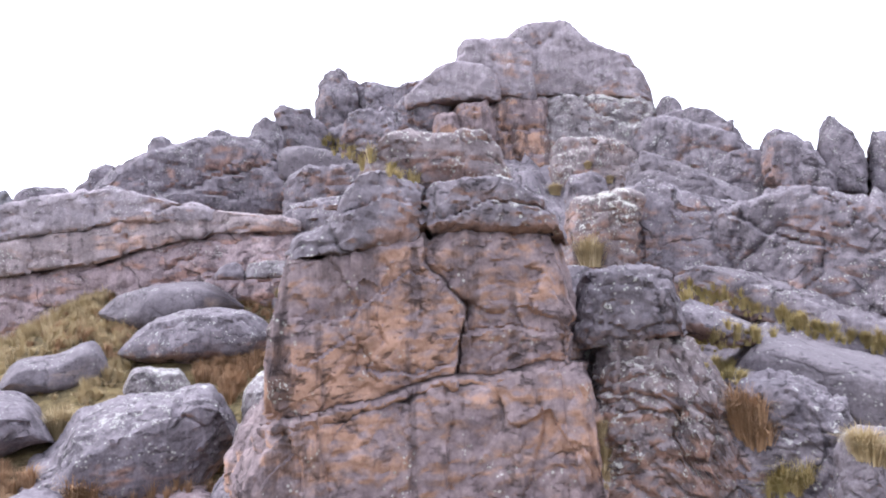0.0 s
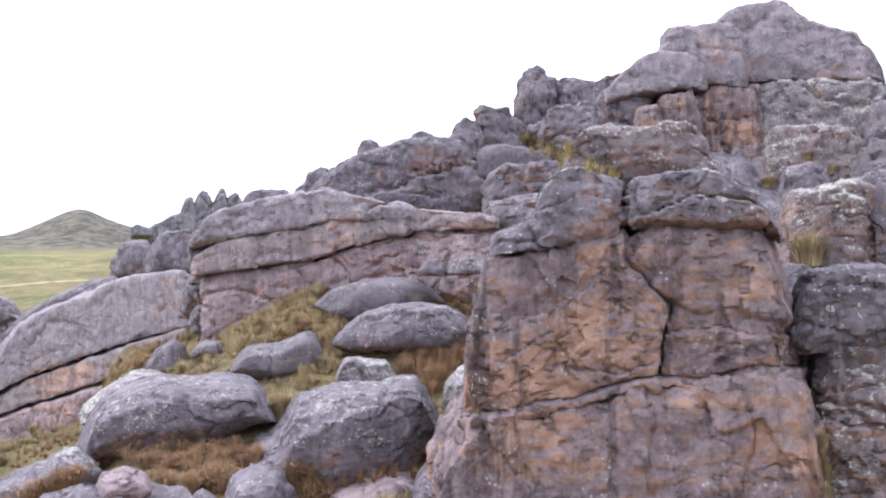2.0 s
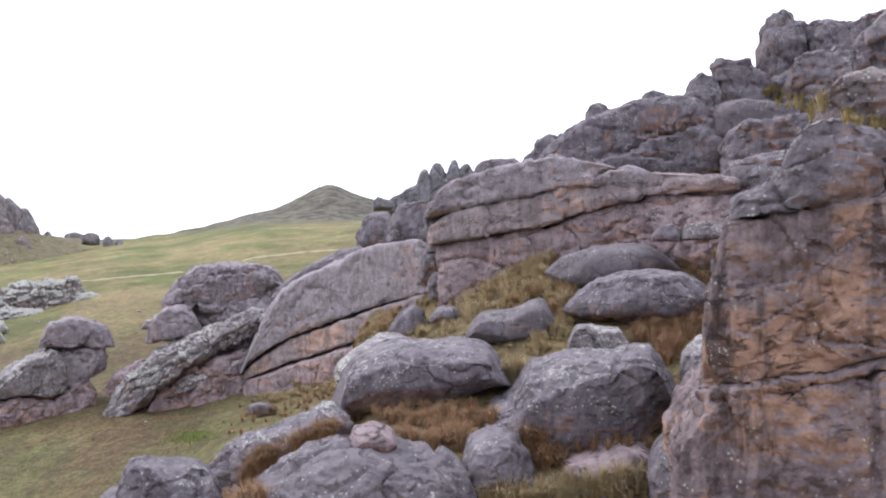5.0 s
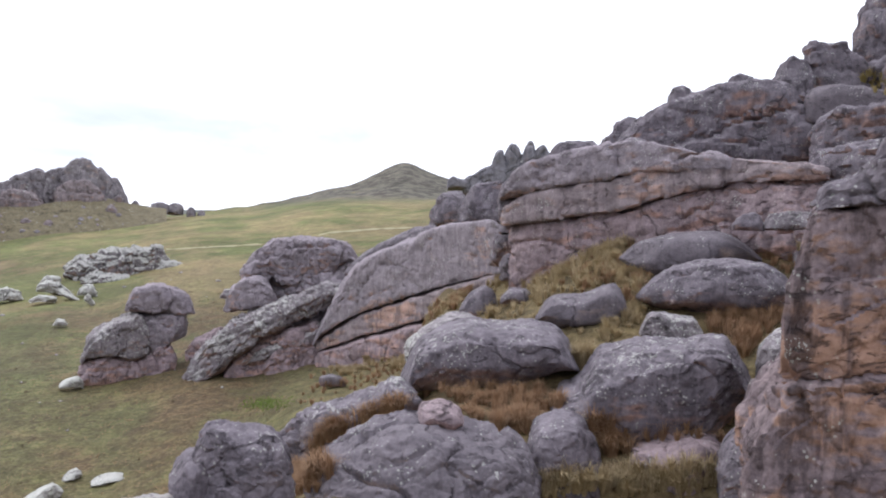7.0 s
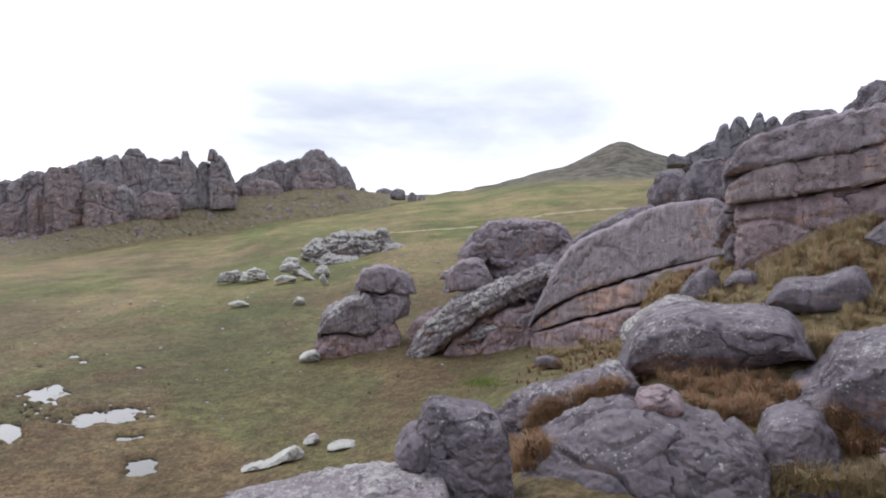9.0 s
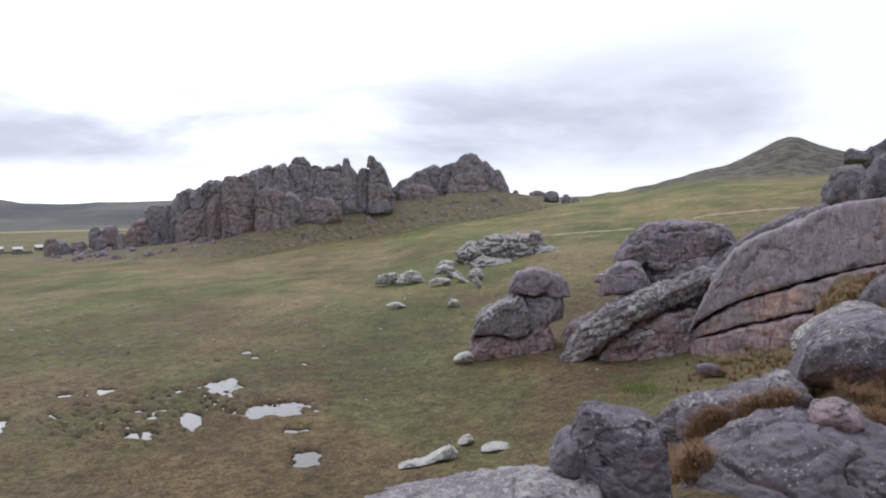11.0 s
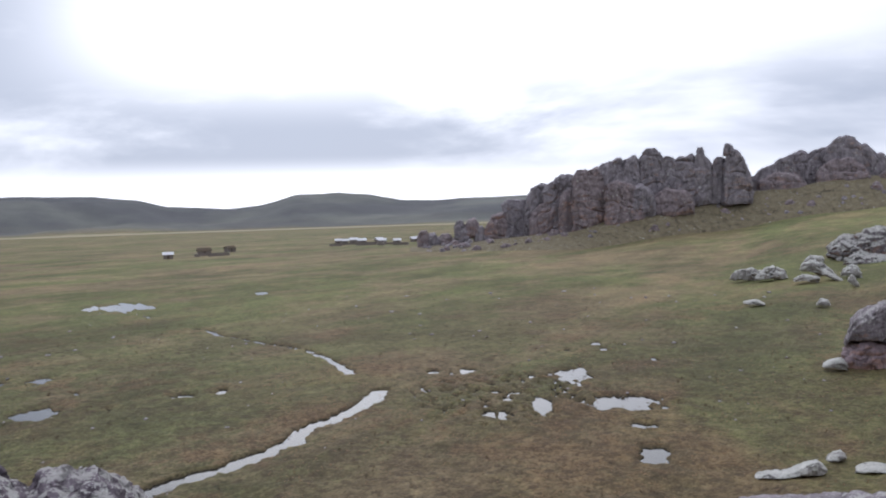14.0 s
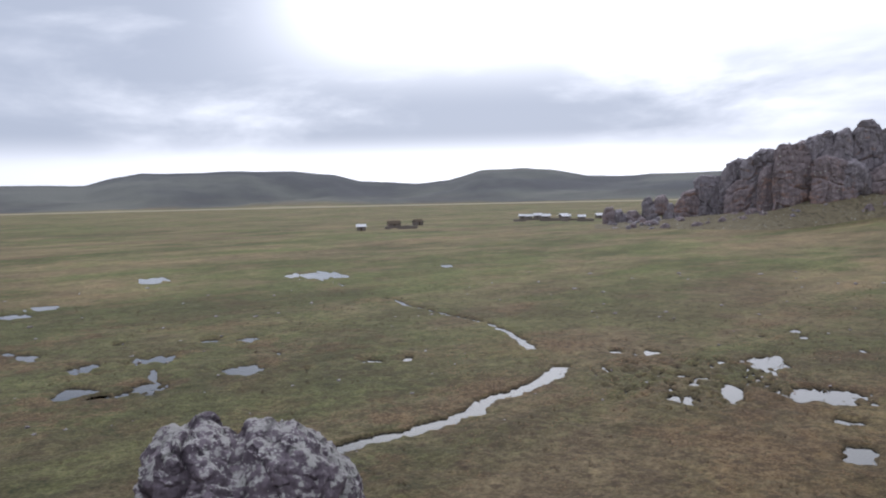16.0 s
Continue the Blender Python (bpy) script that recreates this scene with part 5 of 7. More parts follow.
tagged(crag('flat_stone', 63.08, 62.27, [-6.42, -6.25, -6.1, -6.12, -6.14, -6.19, -6.4], [-6.54, -6.55, -6.56], 125, 125, 2, LICHEN, k=5, face=0.04, bed=0.6, cuts=16, bite=0.62, flake=0.2, lumps=1.2, fine=0.6), 'pale flat lichen-covered stone lying in the grass', 'stone', 'stones on the meadow')
tagged(crag('flat_stone', 63.81, 62.61, [-3.56, -3.36, -3.25, -3.27, -3.29, -3.32, -3.34], [-3.72, -3.69, -3.67], 165, 165, 2.5, LICHEN, k=5, face=0.04, bed=0.6, cuts=16, bite=0.62, flake=0.2, lumps=1.2, fine=0.6), 'pale flat lichen-covered stone lying in the grass', 'stone', 'stones on the meadow')
tagged(crag('flat_stone', 67.60, 66.25, [-6.36, -6.31, -6.27, -6.22, -6.25, -6.36, -6.46], [-6.52, -6.55, -6.58], 118, 118, 2, LICHEN, k=5, face=0.04, bed=0.6, cuts=16, bite=0.62, flake=0.2, lumps=1.2, fine=0.6), 'pale flat lichen-covered stone lying in the grass', 'stone', 'stones on the meadow')
tagged(crag('flat_stone', 67.06, 62.62, [-17.83, -17.66, -17.58, -17.53, -17.34, -17.06, -16.78, -16.67, -16.97], [-17.99, -17.77, -17.54], 37, 37, 1.2, LICHEN, k=5, face=0.03, bed=0.6, cuts=16, bite=0.62, flake=0.16, lumps=1.2, fine=0.7), 'low lichen-whitened stone sunk in the turf', 'stone', 'stones on the meadow')
tagged(crag('flat_stone', 62.63, 61.44, [-16.4, -16.25, -16.1, -15.99, -15.95, -15.92, -15.9, -16.0, -16.1], [-16.63, -16.52, -16.41], 42, 42, 1.2, LICHEN, k=5, face=0.03, bed=0.6, cuts=16, bite=0.62, flake=0.16, lumps=1.2, fine=0.7), 'low lichen-whitened stone sunk in the turf', 'stone', 'stones on the meadow')
tagged(crag('flat_stone', 60.89, 58.58, [-16.82, -16.68, -16.53, -16.47, -16.47, -16.48, -16.5, -16.6, -16.69], [-17.01, -16.95, -16.88], 37, 37, 1.2, LICHEN, k=5, face=0.03, bed=0.6, cuts=16, bite=0.62, flake=0.16, lumps=1.2, fine=0.7), 'low lichen-whitened stone sunk in the turf', 'stone', 'stones on the meadow')
tagged(crag('boulder', 39.79, 26.62, [-11.83, -8.74, -7.77, -7.23, -6.88, -7.05, -7.1, -7.04, -7.15, -7.69, -9.74], [-12.22, -11.95, -11.82, -11.8, -11.72, -11.19, -10.55, -9.9], 18.0, 17.6, 3.6, GREY, rough=0.01, k=6, flake=0.045, face=0.01, bed=1.4, cuts=5, bite=0.85, lumps=0.6, hang=0.2), 'overhanging wedge-shaped grey boulder with lichen patches', 'boulder', 'boulders on the grassy slope')
tagged(crag('boulder', 39.27, 32.56, [-8.52, -7.7, -7.11, -6.65, -6.37, -6.32, -6.58, -7.26, -8.07], [-9.74, -9.73, -9.72, -9.69], 19.6, 19.4, 2.0, PALE, rough=0.014, k=4.2, flake=0.065, face=0.015, bed=1.4, cuts=8, bite=0.78, lumps=0.75, sit=True), 'lichen-covered grey rock behind the overhanging boulder', 'boulder', 'boulders on the grassy slope')
tagged(crag('boulder', 29.23, 14.91, [-13.01, -11.64, -10.96, -8.96, -8.45, -7.96, -7.86, -7.97, -7.79, -7.51, -8.08, -11.22], [-13.2, -13.88, -14.55, -15.22, -15.28, -15.2, -14.9, -13.59, -11.4], 18.2, 17.8, 4, GREY, rough=0.014, k=4.2, flake=0.065, face=0.015, bed=1.4, cuts=8, bite=0.78, lumps=0.75, sit=True, hang=0.08), 'large humped grey boulder with pale top', 'boulder', 'boulders on the grassy slope')
tagged(crag('boulder', 29.77, 23.00, [-6.48, -5.22, -4.8, -4.74, -4.67, -4.4, -4.07, -4.12, -5.75], [-6.64, -7.11, -7.1, -6.95, -6.73, -5.91], 24, 24, 2.2, SMOOTH, flake=0.02, k=3, face=0, cuts=6, bite=0.8, sit=True, lumps=0.7), 'smooth dark grey oval boulder in the grass', 'boulder', 'boulders on the grassy slope')
tagged(crag('boulder', 22.62, 11.96, [-4.62, -3.65, -2.87, -2.55, -2.23, -2.16, -2.14, -2.25, -2.46, -3.07, -4.39], [-4.86, -5.4, -5.83, -6.0, -6.01, -5.81, -5.42, -4.5], 23, 22.6, 3, GREY, rough=0.014, k=4.2, flake=0.065, face=0.015, bed=1.4, cuts=8, bite=0.78, lumps=0.75, sit=True, hang=0.08), 'rough lens-shaped grey boulder with lichen spots', 'boulder', 'boulders on the grassy slope')
tagged(crag('boulder', 23.87, 14.44, [-1.91, -1.02, -0.66, -0.37, -0.26, -0.16, -0.21, -0.91, -1.96], [-2.07, -3.13, -3.42, -3.21, -2.9, -2.46, -2.03], 26.4, 26, 3, SMOOTH, flake=0.02, k=3.2, face=0, cuts=6, bite=0.8, sit=True, lumps=0.7, hang=0.08), 'long smooth grey boulder lying in tussock grass', 'boulder', 'boulders on the grassy slope')
tagged(crag('boulder', 22.36, 18.15, [-7.2, -6.12, -5.89, -5.88, -5.98, -6.08, -6.2, -6.33, -7.3], [-7.64, -7.91, -8.01, -8.01, -7.61], 21.8, 21.8, 1.6, PALE, rough=0.014, k=4.2, flake=0.065, face=0.015, bed=1.4, cuts=8, bite=0.78, lumps=0.75, sit=True), 'small grey stone wedged under a boulder', 'boulder', 'boulders on the grassy slope')
tagged(crag('boulder', 30.43, 24.81, [-15.97, -14.25, -13.78, -13.53, -13.45, -13.58, -14.03, -15.29, -17.6], [-23.0], 15.6, 15.6, 2.2, GREY, rough=0.014, k=4.2, flake=0.065, face=0.015, bed=1.4, cuts=8, bite=0.78, lumps=0.75, sit=True), 'upright rounded grey boulder in dry grass', 'boulder', 'boulders on the grassy slope')
tagged(crag('boulder', 46.23, 29.19, [-17.81, -16.18, -15.29, -14.58, -14.22, -14.38, -14.65, -14.96, -15.35, -15.93, -17.46], [-26.0], 13.6, 13.2, 4, SMOOTH, k=4, flake=0.045, face=0.01, bed=1.2, cuts=8, bite=0.82), 'broad smooth grey rock with lichen spots', 'boulder', 'boulders on the grassy slope')
tagged(crag('boulder', 38.62, 34.96, [-14.45, -13.03, -12.89, -12.76, -12.62, -12.72, -12.89, -13.17, -13.92], [-14.68, -14.86, -14.81, -14.43], 15.4, 15.4, 1.3, PINK, rough=0.014, k=4.2, flake=0.065, face=0.015, bed=1.4, cuts=8, bite=0.78, lumps=0.75, sit=False), 'reddish stone propping up a boulder', 'boulder', 'boulders on the grassy slope')
tagged(crag('boulder', 54.05, 47.36, [-15.08, -13.85, -13.75, -13.69, -13.85, -13.95, -14.01, -14.08, -14.51, -15.08, -17.19], [-27.0], 13, 12.8, 1.6, GREY, fine=0.7, k=3.2, flake=0.06, face=0.0, cuts=9, bite=0.74, sit=True), 'round dark grey boulder with white lichen', 'boulder', 'boulders on the grassy slope')
tagged(crag('boulder', 35.34, 32.41, [-5.85, -5.31, -4.79, -4.57, -4.35, -4.23, -4.39, -4.75, -5.7], [-6.3, -6.4, -6.32, -6.02], 25, 25, 1.4, GREY, rough=0.014, k=4.2, flake=0.065, face=0.015, bed=1.4, cuts=8, bite=0.78, lumps=0.75, sit=True), 'small grey boulder in tussock grass', 'boulder', 'boulders on the grassy slope')
tagged(crag('boulder', 32.37, 29.91, [-5.12, -4.82, -4.53, -4.34, -4.38, -4.42, -4.46, -4.65, -5.17], [-5.53, -5.52, -5.5], 27, 27, 1.2, GREY, rough=0.014, k=4.2, flake=0.065, face=0.015, bed=1.4, cuts=8, bite=0.78, lumps=0.75, sit=True), 'low grey stone among the tussocks', 'boulder', 'boulders on the grassy slope')
tagged(crag('boulder', 48.16, 37.92, [-14.14, -13.55, -12.98, -12.62, -12.27, -11.73, -11.05, -11.43, -12.75], [-21.0], 20, 18.4, 2.5, GREY, k=3.6, flake=0.07, face=0.02, bed=1.2, cuts=12, bite=0.7), 'low flat grey ledge rock beside dry grass', 'boulder', 'boulders on the grassy slope')
tagged(crag('boulder', 14.66, 11.85, [-8.94, -7.79, -7.31, -6.97, -6.78, -6.62, -6.52, -7.09, -8.75], [-10.82, -11.24, -11.67], 17.2, 17.0, 1.6, PALE, rough=0.014, k=4.2, flake=0.065, face=0.015, bed=1.4, cuts=8, bite=0.78, lumps=0.75, sit=True), 'lichen-covered stone beside the tower', 'boulder', 'boulders on the grassy slope')
tagged(crag('boulder', 17.04, 12.44, [-15.12, -14.33, -13.76, -13.26, -12.75, -12.2, -11.65, -11.3, -11.01], [-24.0], 15.8, 15.2, 2, GREY, rough=0.014, k=4.2, flake=0.065, face=0.015, bed=1.4, cuts=8, bite=0.78, lumps=0.75, sit=True), 'grey block leaning at the tower foot', 'boulder', 'boulders on the grassy slope')
tagged(crag('boulder', 24.55, 16.30, [-15.7, -15.06, -14.75, -14.59, -14.47, -14.39, -14.31, -14.63, -15.05], [-24.0], 16.6, 16.4, 3, PINK, rough=0.014, k=4.2, flake=0.065, face=0.015, bed=1.4, cuts=8, bite=0.78, lumps=0.75, sit=True), 'dark lower rock in shadow under the boulders', 'boulder', 'boulders on the grassy slope')
tagged(crag('boulder', 45.54, 43.63, [-10.78, -10.72, -10.65, -10.59, -10.6, -10.68, -10.75, -10.88, -11.22], [-11.41, -11.47, -11.53], 50, 50, 1, GREY, rough=0.014, k=4.2, flake=0.065, face=0.015, bed=1.4, cuts=8, bite=0.78, lumps=0.75, sit=True), 'grey stone at the meadow edge', 'boulder', 'boulders on the grassy slope')
tagged(crag('boulder', 55.9, 53.1, [-16.8, -15.8, -15.6, -15.5], [-17.9, -18.5, -19.2], 14, 13.5, 1.6, GREY, cuts=9, bite=0.74, face=0.025, bed=1.3, flake=0.06, grain=1.0, k=3.5), 'grey rock behind the round boulder', 'boulder', 'boulders on the grassy slope')
tagged(crag('rock_slab', 70.1, 52.1, [-21.0, -20.5, -20.1, -19.6, -19.2, -19.0], [-27.0], 12, 11.5, 3, PALE, flake=0.035, k=6, face=0, cuts=6), 'flat pale grey rock slab', 'rock slab', '')
tagged(crag('boulder', 124.25, 108.23, [-19.03, -16.8, -15.93, -15.82, -15.75, -15.69, -16.36, -16.99, -15.89, -15.71, -16.0, -15.98, -16.5, -17.16, -18.08, -19.18, -20.85], [-30.0], 8, 8, 2, CAPROCK, lumps=1.0, rough=0.02, face=0.02, bed=0.5, dip=-0.5, flake=0.06, grain=1.0, k=4, cuts=8, bite=0.84, near=0.62), 'lichen-crusted purple-grey rock top', 'boulder', '')
rock = thing('rock_pinnacles', 'distant row of dark jagged rock pinnacles', 'rock pinnacles', '')
crag('pinnacle', 33.29, 31.82, [4.05, 4.59, 5.14, 5.56, 5.61, 5.04, 4.26], [2.62, 2.62, 2.62], 150, 150, 8, HAZYFAR, rock, k=7, flake=0.12, bite=0.86, grain=0.5, face=0, cuts=8, fine=0.5)
crag('pinnacle', 32.19, 30.76, [4.66, 5.56, 5.97, 6.03, 5.91, 5.38, 4.86], [2.62, 2.62, 2.62], 150, 150, 8, HAZYFAR, rock, k=7, flake=0.12, bite=0.86, grain=0.5, face=0, cuts=8, fine=0.5)
crag('pinnacle', 31.00, 29.74, [4.74, 5.32, 5.79, 6.13, 6.16, 5.71, 4.86], [2.62, 2.62, 2.62], 150, 150, 8, HAZYFAR, rock, k=7, flake=0.12, bite=0.86, grain=0.5, face=0, cuts=8, fine=0.5)
crag('pinnacle', 30.02, 28.48, [4.86, 5.63, 5.83, 5.81, 5.5, 5.08, 4.57], [2.62, 2.62, 2.62], 150, 150, 8, HAZYFAR, rock, k=7, flake=0.12, bite=0.86, grain=0.5, face=0, cuts=8, fine=0.5)
crag('pinnacle', 35.10, 31.82, [3.35, 3.72, 4.06, 4.37, 4.56, 4.69, 4.74], [2.41, 2.41, 2.42], 150, 150, 8, HAZYFAR, rock, k=7, flake=0.12, bite=0.86, grain=0.5, face=0, cuts=8, fine=0.5)
crag('pinnacle', 32.64, 27.76, [4.46, 4.76, 4.91, 4.9, 4.9, 4.77, 4.64], [2.41, 2.41, 2.41], 150, 150, 8, HAZYFAR, rock, k=7, flake=0.12, bite=0.86, grain=0.5, face=0, cuts=8, fine=0.5)
crag('pinnacle', 36.26, 34.69, [3.35, 3.61, 3.7, 3.55, 3.5, 3.47, 3.44], [2.81, 2.81, 2.82], 150, 150, 8, HAZYFAR, rock, k=7, flake=0.12, bite=0.86, grain=0.5, face=0, cuts=8, fine=0.5)
rock = thing('rock_outcrop', 'dark columned sandstone crag rising beyond the marsh', 'rock outcrop', '')
crag('column', 85.69, 83.52, [-1.19, -0.63, -0.09, 0.06, 0.22, 0.28, 0.01], [-2.17, -2.19, -2.2], 352, 355, 22, PINKFAR, rock, k=8, face=0.035, bed=0.7, flake=0.11, grain=0.42, rough=0.03, bite=0.86, cuts=9, fine=0.4, lumps=0.8)
crag('column', 84.08, 82.13, [0.83, 1.2, 1.18, 1.17, 1.16, 1.09, 0.82], [-2.11, -2.08, -2.06], 354, 357, 22, FAR, rock, k=14, face=0.035, bed=0.7, flake=0.11, grain=0.42, rough=0.03, bite=0.86, cuts=9, fine=0.4, lumps=0.8)
crag('column', 82.62, 80.32, [0.66, 1.58, 2.03, 2.24, 2.31, 1.95, 1.29], [-2.13, -2.06, -2.0], 350, 353, 22, FAR, rock, k=14, face=0.035, bed=0.7, flake=0.11, grain=0.42, rough=0.03, bite=0.86, cuts=9, fine=0.4, lumps=0.8)
crag('column', 82.14, 79.92, [-0.0, 0.48, 0.84, 0.94, 1.04, 0.87, 0.47], [-2.22, -2.19, -2.17], 345, 348, 22, PINKFAR, rock, k=14, face=0.035, bed=0.7, flake=0.11, grain=0.42, rough=0.03, bite=0.86, cuts=9, fine=0.4, lumps=0.8)
crag('column', 81.13, 78.74, [1.87, 2.11, 2.36, 2.77, 2.79, 2.8, 2.35], [-2.07, -2.04, -2.01], 346, 349, 22, FAR, rock, k=14, face=0.035, bed=0.7, flake=0.11, grain=0.42, rough=0.03, bite=0.86, cuts=9, fine=0.4, lumps=0.8)
crag('column', 80.08, 79.01, [0.88, 1.23, 1.58, 1.7, 1.7, 1.7, 0.87], [-2.08, -2.09, -2.09], 342, 345, 22, PINKFAR, rock, k=14, face=0.035, bed=0.7, flake=0.11, grain=0.42, rough=0.03, bite=0.86, cuts=9, fine=0.4, lumps=0.8)
crag('column', 79.12, 76.77, [1.7, 2.8, 2.95, 3.09, 3.16, 3.23, 2.5], [-2.25, -2.02, -1.71, -1.37], 338, 341, 22, PINKFAR, rock, k=16, face=0.035, bed=0.7, flake=0.11, grain=0.42, rough=0.03, bite=0.86, cuts=9, fine=0.4, lumps=0.8)
crag('column', 77.34, 75.36, [2.91, 3.36, 3.54, 3.63, 3.72, 3.75, 3.3], [-1.15, -0.96, -0.77], 344, 347, 22, FAR, rock, k=14, face=0.035, bed=0.7, flake=0.11, grain=0.42, rough=0.03, bite=0.86, cuts=9, fine=0.4, lumps=0.8)
crag('column', 76.77, 74.10, [1.88, 2.12, 2.19, 2.17, 2.02, 1.76, 1.24], [-1.45, -1.01, -0.57], 337, 340, 22, PINKFAR, rock, k=14, face=0.035, bed=0.7, flake=0.11, grain=0.42, rough=0.03, bite=0.86, cuts=9, fine=0.4, lumps=0.8)
crag('column', 75.65, 74.37, [3.22, 3.6, 3.75, 3.85, 3.94, 3.97, 3.5], [-0.34, -0.2, -0.07], 347, 350, 22, FAR, rock, k=14, face=0.035, bed=0.7, flake=0.11, grain=0.42, rough=0.03, bite=0.86, cuts=9, fine=0.4, lumps=0.8)
crag('column', 74.70, 72.65, [3.21, 3.66, 3.99, 4.02, 4.06, 4.09, 3.48], [0.26, 0.36, 0.45], 352, 355, 22, FAR, rock, k=14, face=0.035, bed=0.7, flake=0.11, grain=0.42, rough=0.03, bite=0.86, cuts=9, fine=0.4, lumps=0.8)
crag('crown_block', 74.12, 72.97, [4.19, 4.43, 4.42, 4.42, 4.09], [3.94, 3.9, 3.85], 353, 354, 8, FAR, rock, k=5, face=0.035, bed=0.7, flake=0.11, grain=0.42, rough=0.03, bite=0.86, cuts=9, fine=0.4, lumps=0.8)
crag('column', 75.04, 73.24, [1.58, 1.74, 1.9, 1.87, 1.68, 1.48, 0.74], [-0.77, -0.57, -0.37], 339, 342, 22, FAR, rock, k=6, face=0.035, bed=0.7, flake=0.11, grain=0.42, rough=0.03, bite=0.86, cuts=9, fine=0.4, lumps=0.8)
crag('column', 73.06, 70.19, [3.03, 3.71, 3.67, 3.71, 3.75, 3.79, 3.16], [0.16, 0.23, 0.3], 356, 359, 22, FAR, rock, k=14, face=0.035, bed=0.7, flake=0.11, grain=0.42, rough=0.03, bite=0.86, cuts=9, fine=0.4, lumps=0.8)
crag('column', 73.65, 70.69, [1.03, 1.29, 1.56, 1.47, 1.38, 1.24, 0.59], [-0.66, -0.54, -0.43], 345, 348, 22, PINKFAR, rock, k=5, face=0.035, bed=0.7, flake=0.11, grain=0.42, rough=0.03, bite=0.86, cuts=9, fine=0.4, lumps=0.8)
crag('column', 70.68, 69.46, [2.84, 2.91, 2.97, 3.0, 2.99, 2.99, 2.42], [0.14, 0.22, 0.29], 357, 360, 22, FAR, rock, k=14, face=0.035, bed=0.7, flake=0.11, grain=0.42, rough=0.03, bite=0.86, cuts=9, fine=0.4, lumps=0.8)
crag('crown_block', 70.60, 69.54, [3.45, 4.31, 4.32, 4.33, 3.67, 3.41, 3.23], [2.35, 2.34, 2.33], 358, 359, 8, FAR, rock, k=9, face=0.035, bed=0.7, flake=0.11, grain=0.42, rough=0.03, bite=0.86, cuts=9, fine=0.4, lumps=0.8)
crag('column', 69.67, 68.41, [2.66, 3.19, 3.45, 3.55, 3.5, 3.38, 2.81], [0.21, 0.25, 0.28], 362, 365, 22, FAR, rock, k=14, face=0.035, bed=0.7, flake=0.11, grain=0.42, rough=0.03, bite=0.86, cuts=9, fine=0.4, lumps=0.8)
crag('column', 68.89, 66.96, [2.81, 3.62, 4.02, 4.01, 3.69, 2.97, 2.05], [0.21, 0.24, 0.27], 360, 363, 22, FAR, rock, k=12, face=0.035, bed=0.7, flake=0.11, grain=0.42, rough=0.03, bite=0.86, cuts=9, fine=0.4, lumps=0.8)
crag('crown_block', 68.77, 68.12, [3.95, 4.44, 4.47, 4.41, 4.1], [3.62, 3.61, 3.61], 361, 362, 6, FAR, rock, k=4, face=0.035, bed=0.7, flake=0.11, grain=0.42, rough=0.03, bite=0.86, cuts=9, fine=0.4, lumps=0.8)
crag('column', 67.36, 64.96, [1.9, 2.06, 2.44, 2.71, 2.8, 2.79, 2.34], [0.35, 0.38, 0.41], 385, 388, 22, FAR, rock, k=14, face=0.035, bed=0.7, flake=0.11, grain=0.42, rough=0.03, bite=0.86, cuts=9, fine=0.4, lumps=0.8)
crag('column', 65.76, 64.10, [2.6, 2.91, 3.22, 3.29, 3.36, 3.15, 2.81], [0.38, 0.43, 0.48], 388, 391, 22, FAR, rock, k=14, face=0.035, bed=0.7, flake=0.11, grain=0.42, rough=0.03, bite=0.86, cuts=9, fine=0.4, lumps=0.8)
crag('column', 64.89, 63.39, [2.91, 3.46, 3.56, 3.66, 3.76, 3.64, 3.35], [0.49, 0.56, 0.63], 392, 395, 22, FAR, rock, k=14, face=0.035, bed=0.7, flake=0.11, grain=0.42, rough=0.03, bite=0.86, cuts=9, fine=0.4, lumps=0.8)
crag('column', 66.56, 63.58, [1.76, 2.01, 2.27, 2.26, 2.25, 2.01, 1.6], [0.18, 0.29, 0.39], 380, 383, 22, PINKFAR, rock, k=6, face=0.035, bed=0.7, flake=0.11, grain=0.42, rough=0.03, bite=0.86, cuts=9, fine=0.4, lumps=0.8)
crag('column', 63.63, 62.07, [3.2, 3.58, 3.7, 3.74, 3.77, 3.79, 3.8], [0.64, 0.75, 0.86], 394, 397, 22, FAR, rock, k=14, face=0.035, bed=0.7, flake=0.11, grain=0.42, rough=0.03, bite=0.86, cuts=9, fine=0.4, lumps=0.8)
crag('column', 62.53, 61.07, [3.1, 3.8, 4.19, 4.36, 4.39, 4.25, 3.65], [0.86, 0.89, 0.92], 392, 395, 22, FAR, rock, k=14, face=0.035, bed=0.7, flake=0.11, grain=0.42, rough=0.03, bite=0.86, cuts=9, fine=0.4, lumps=0.8)
crag('column', 61.61, 60.15, [3.87, 4.45, 4.46, 4.43, 4.17, 3.83, 3.24], [0.93, 0.96, 0.99], 394, 397, 22, FAR, rock, k=14, face=0.035, bed=0.7, flake=0.11, grain=0.42, rough=0.03, bite=0.86, cuts=9, fine=0.4, lumps=0.8)
crag('column', 62.92, 59.92, [2.23, 2.7, 2.91, 2.94, 2.98, 2.6, 2.17], [0.63, 0.69, 0.75], 386, 389, 22, PINKFAR, rock, k=6, face=0.035, bed=0.7, flake=0.11, grain=0.42, rough=0.03, bite=0.86, cuts=9, fine=0.4, lumps=0.8)
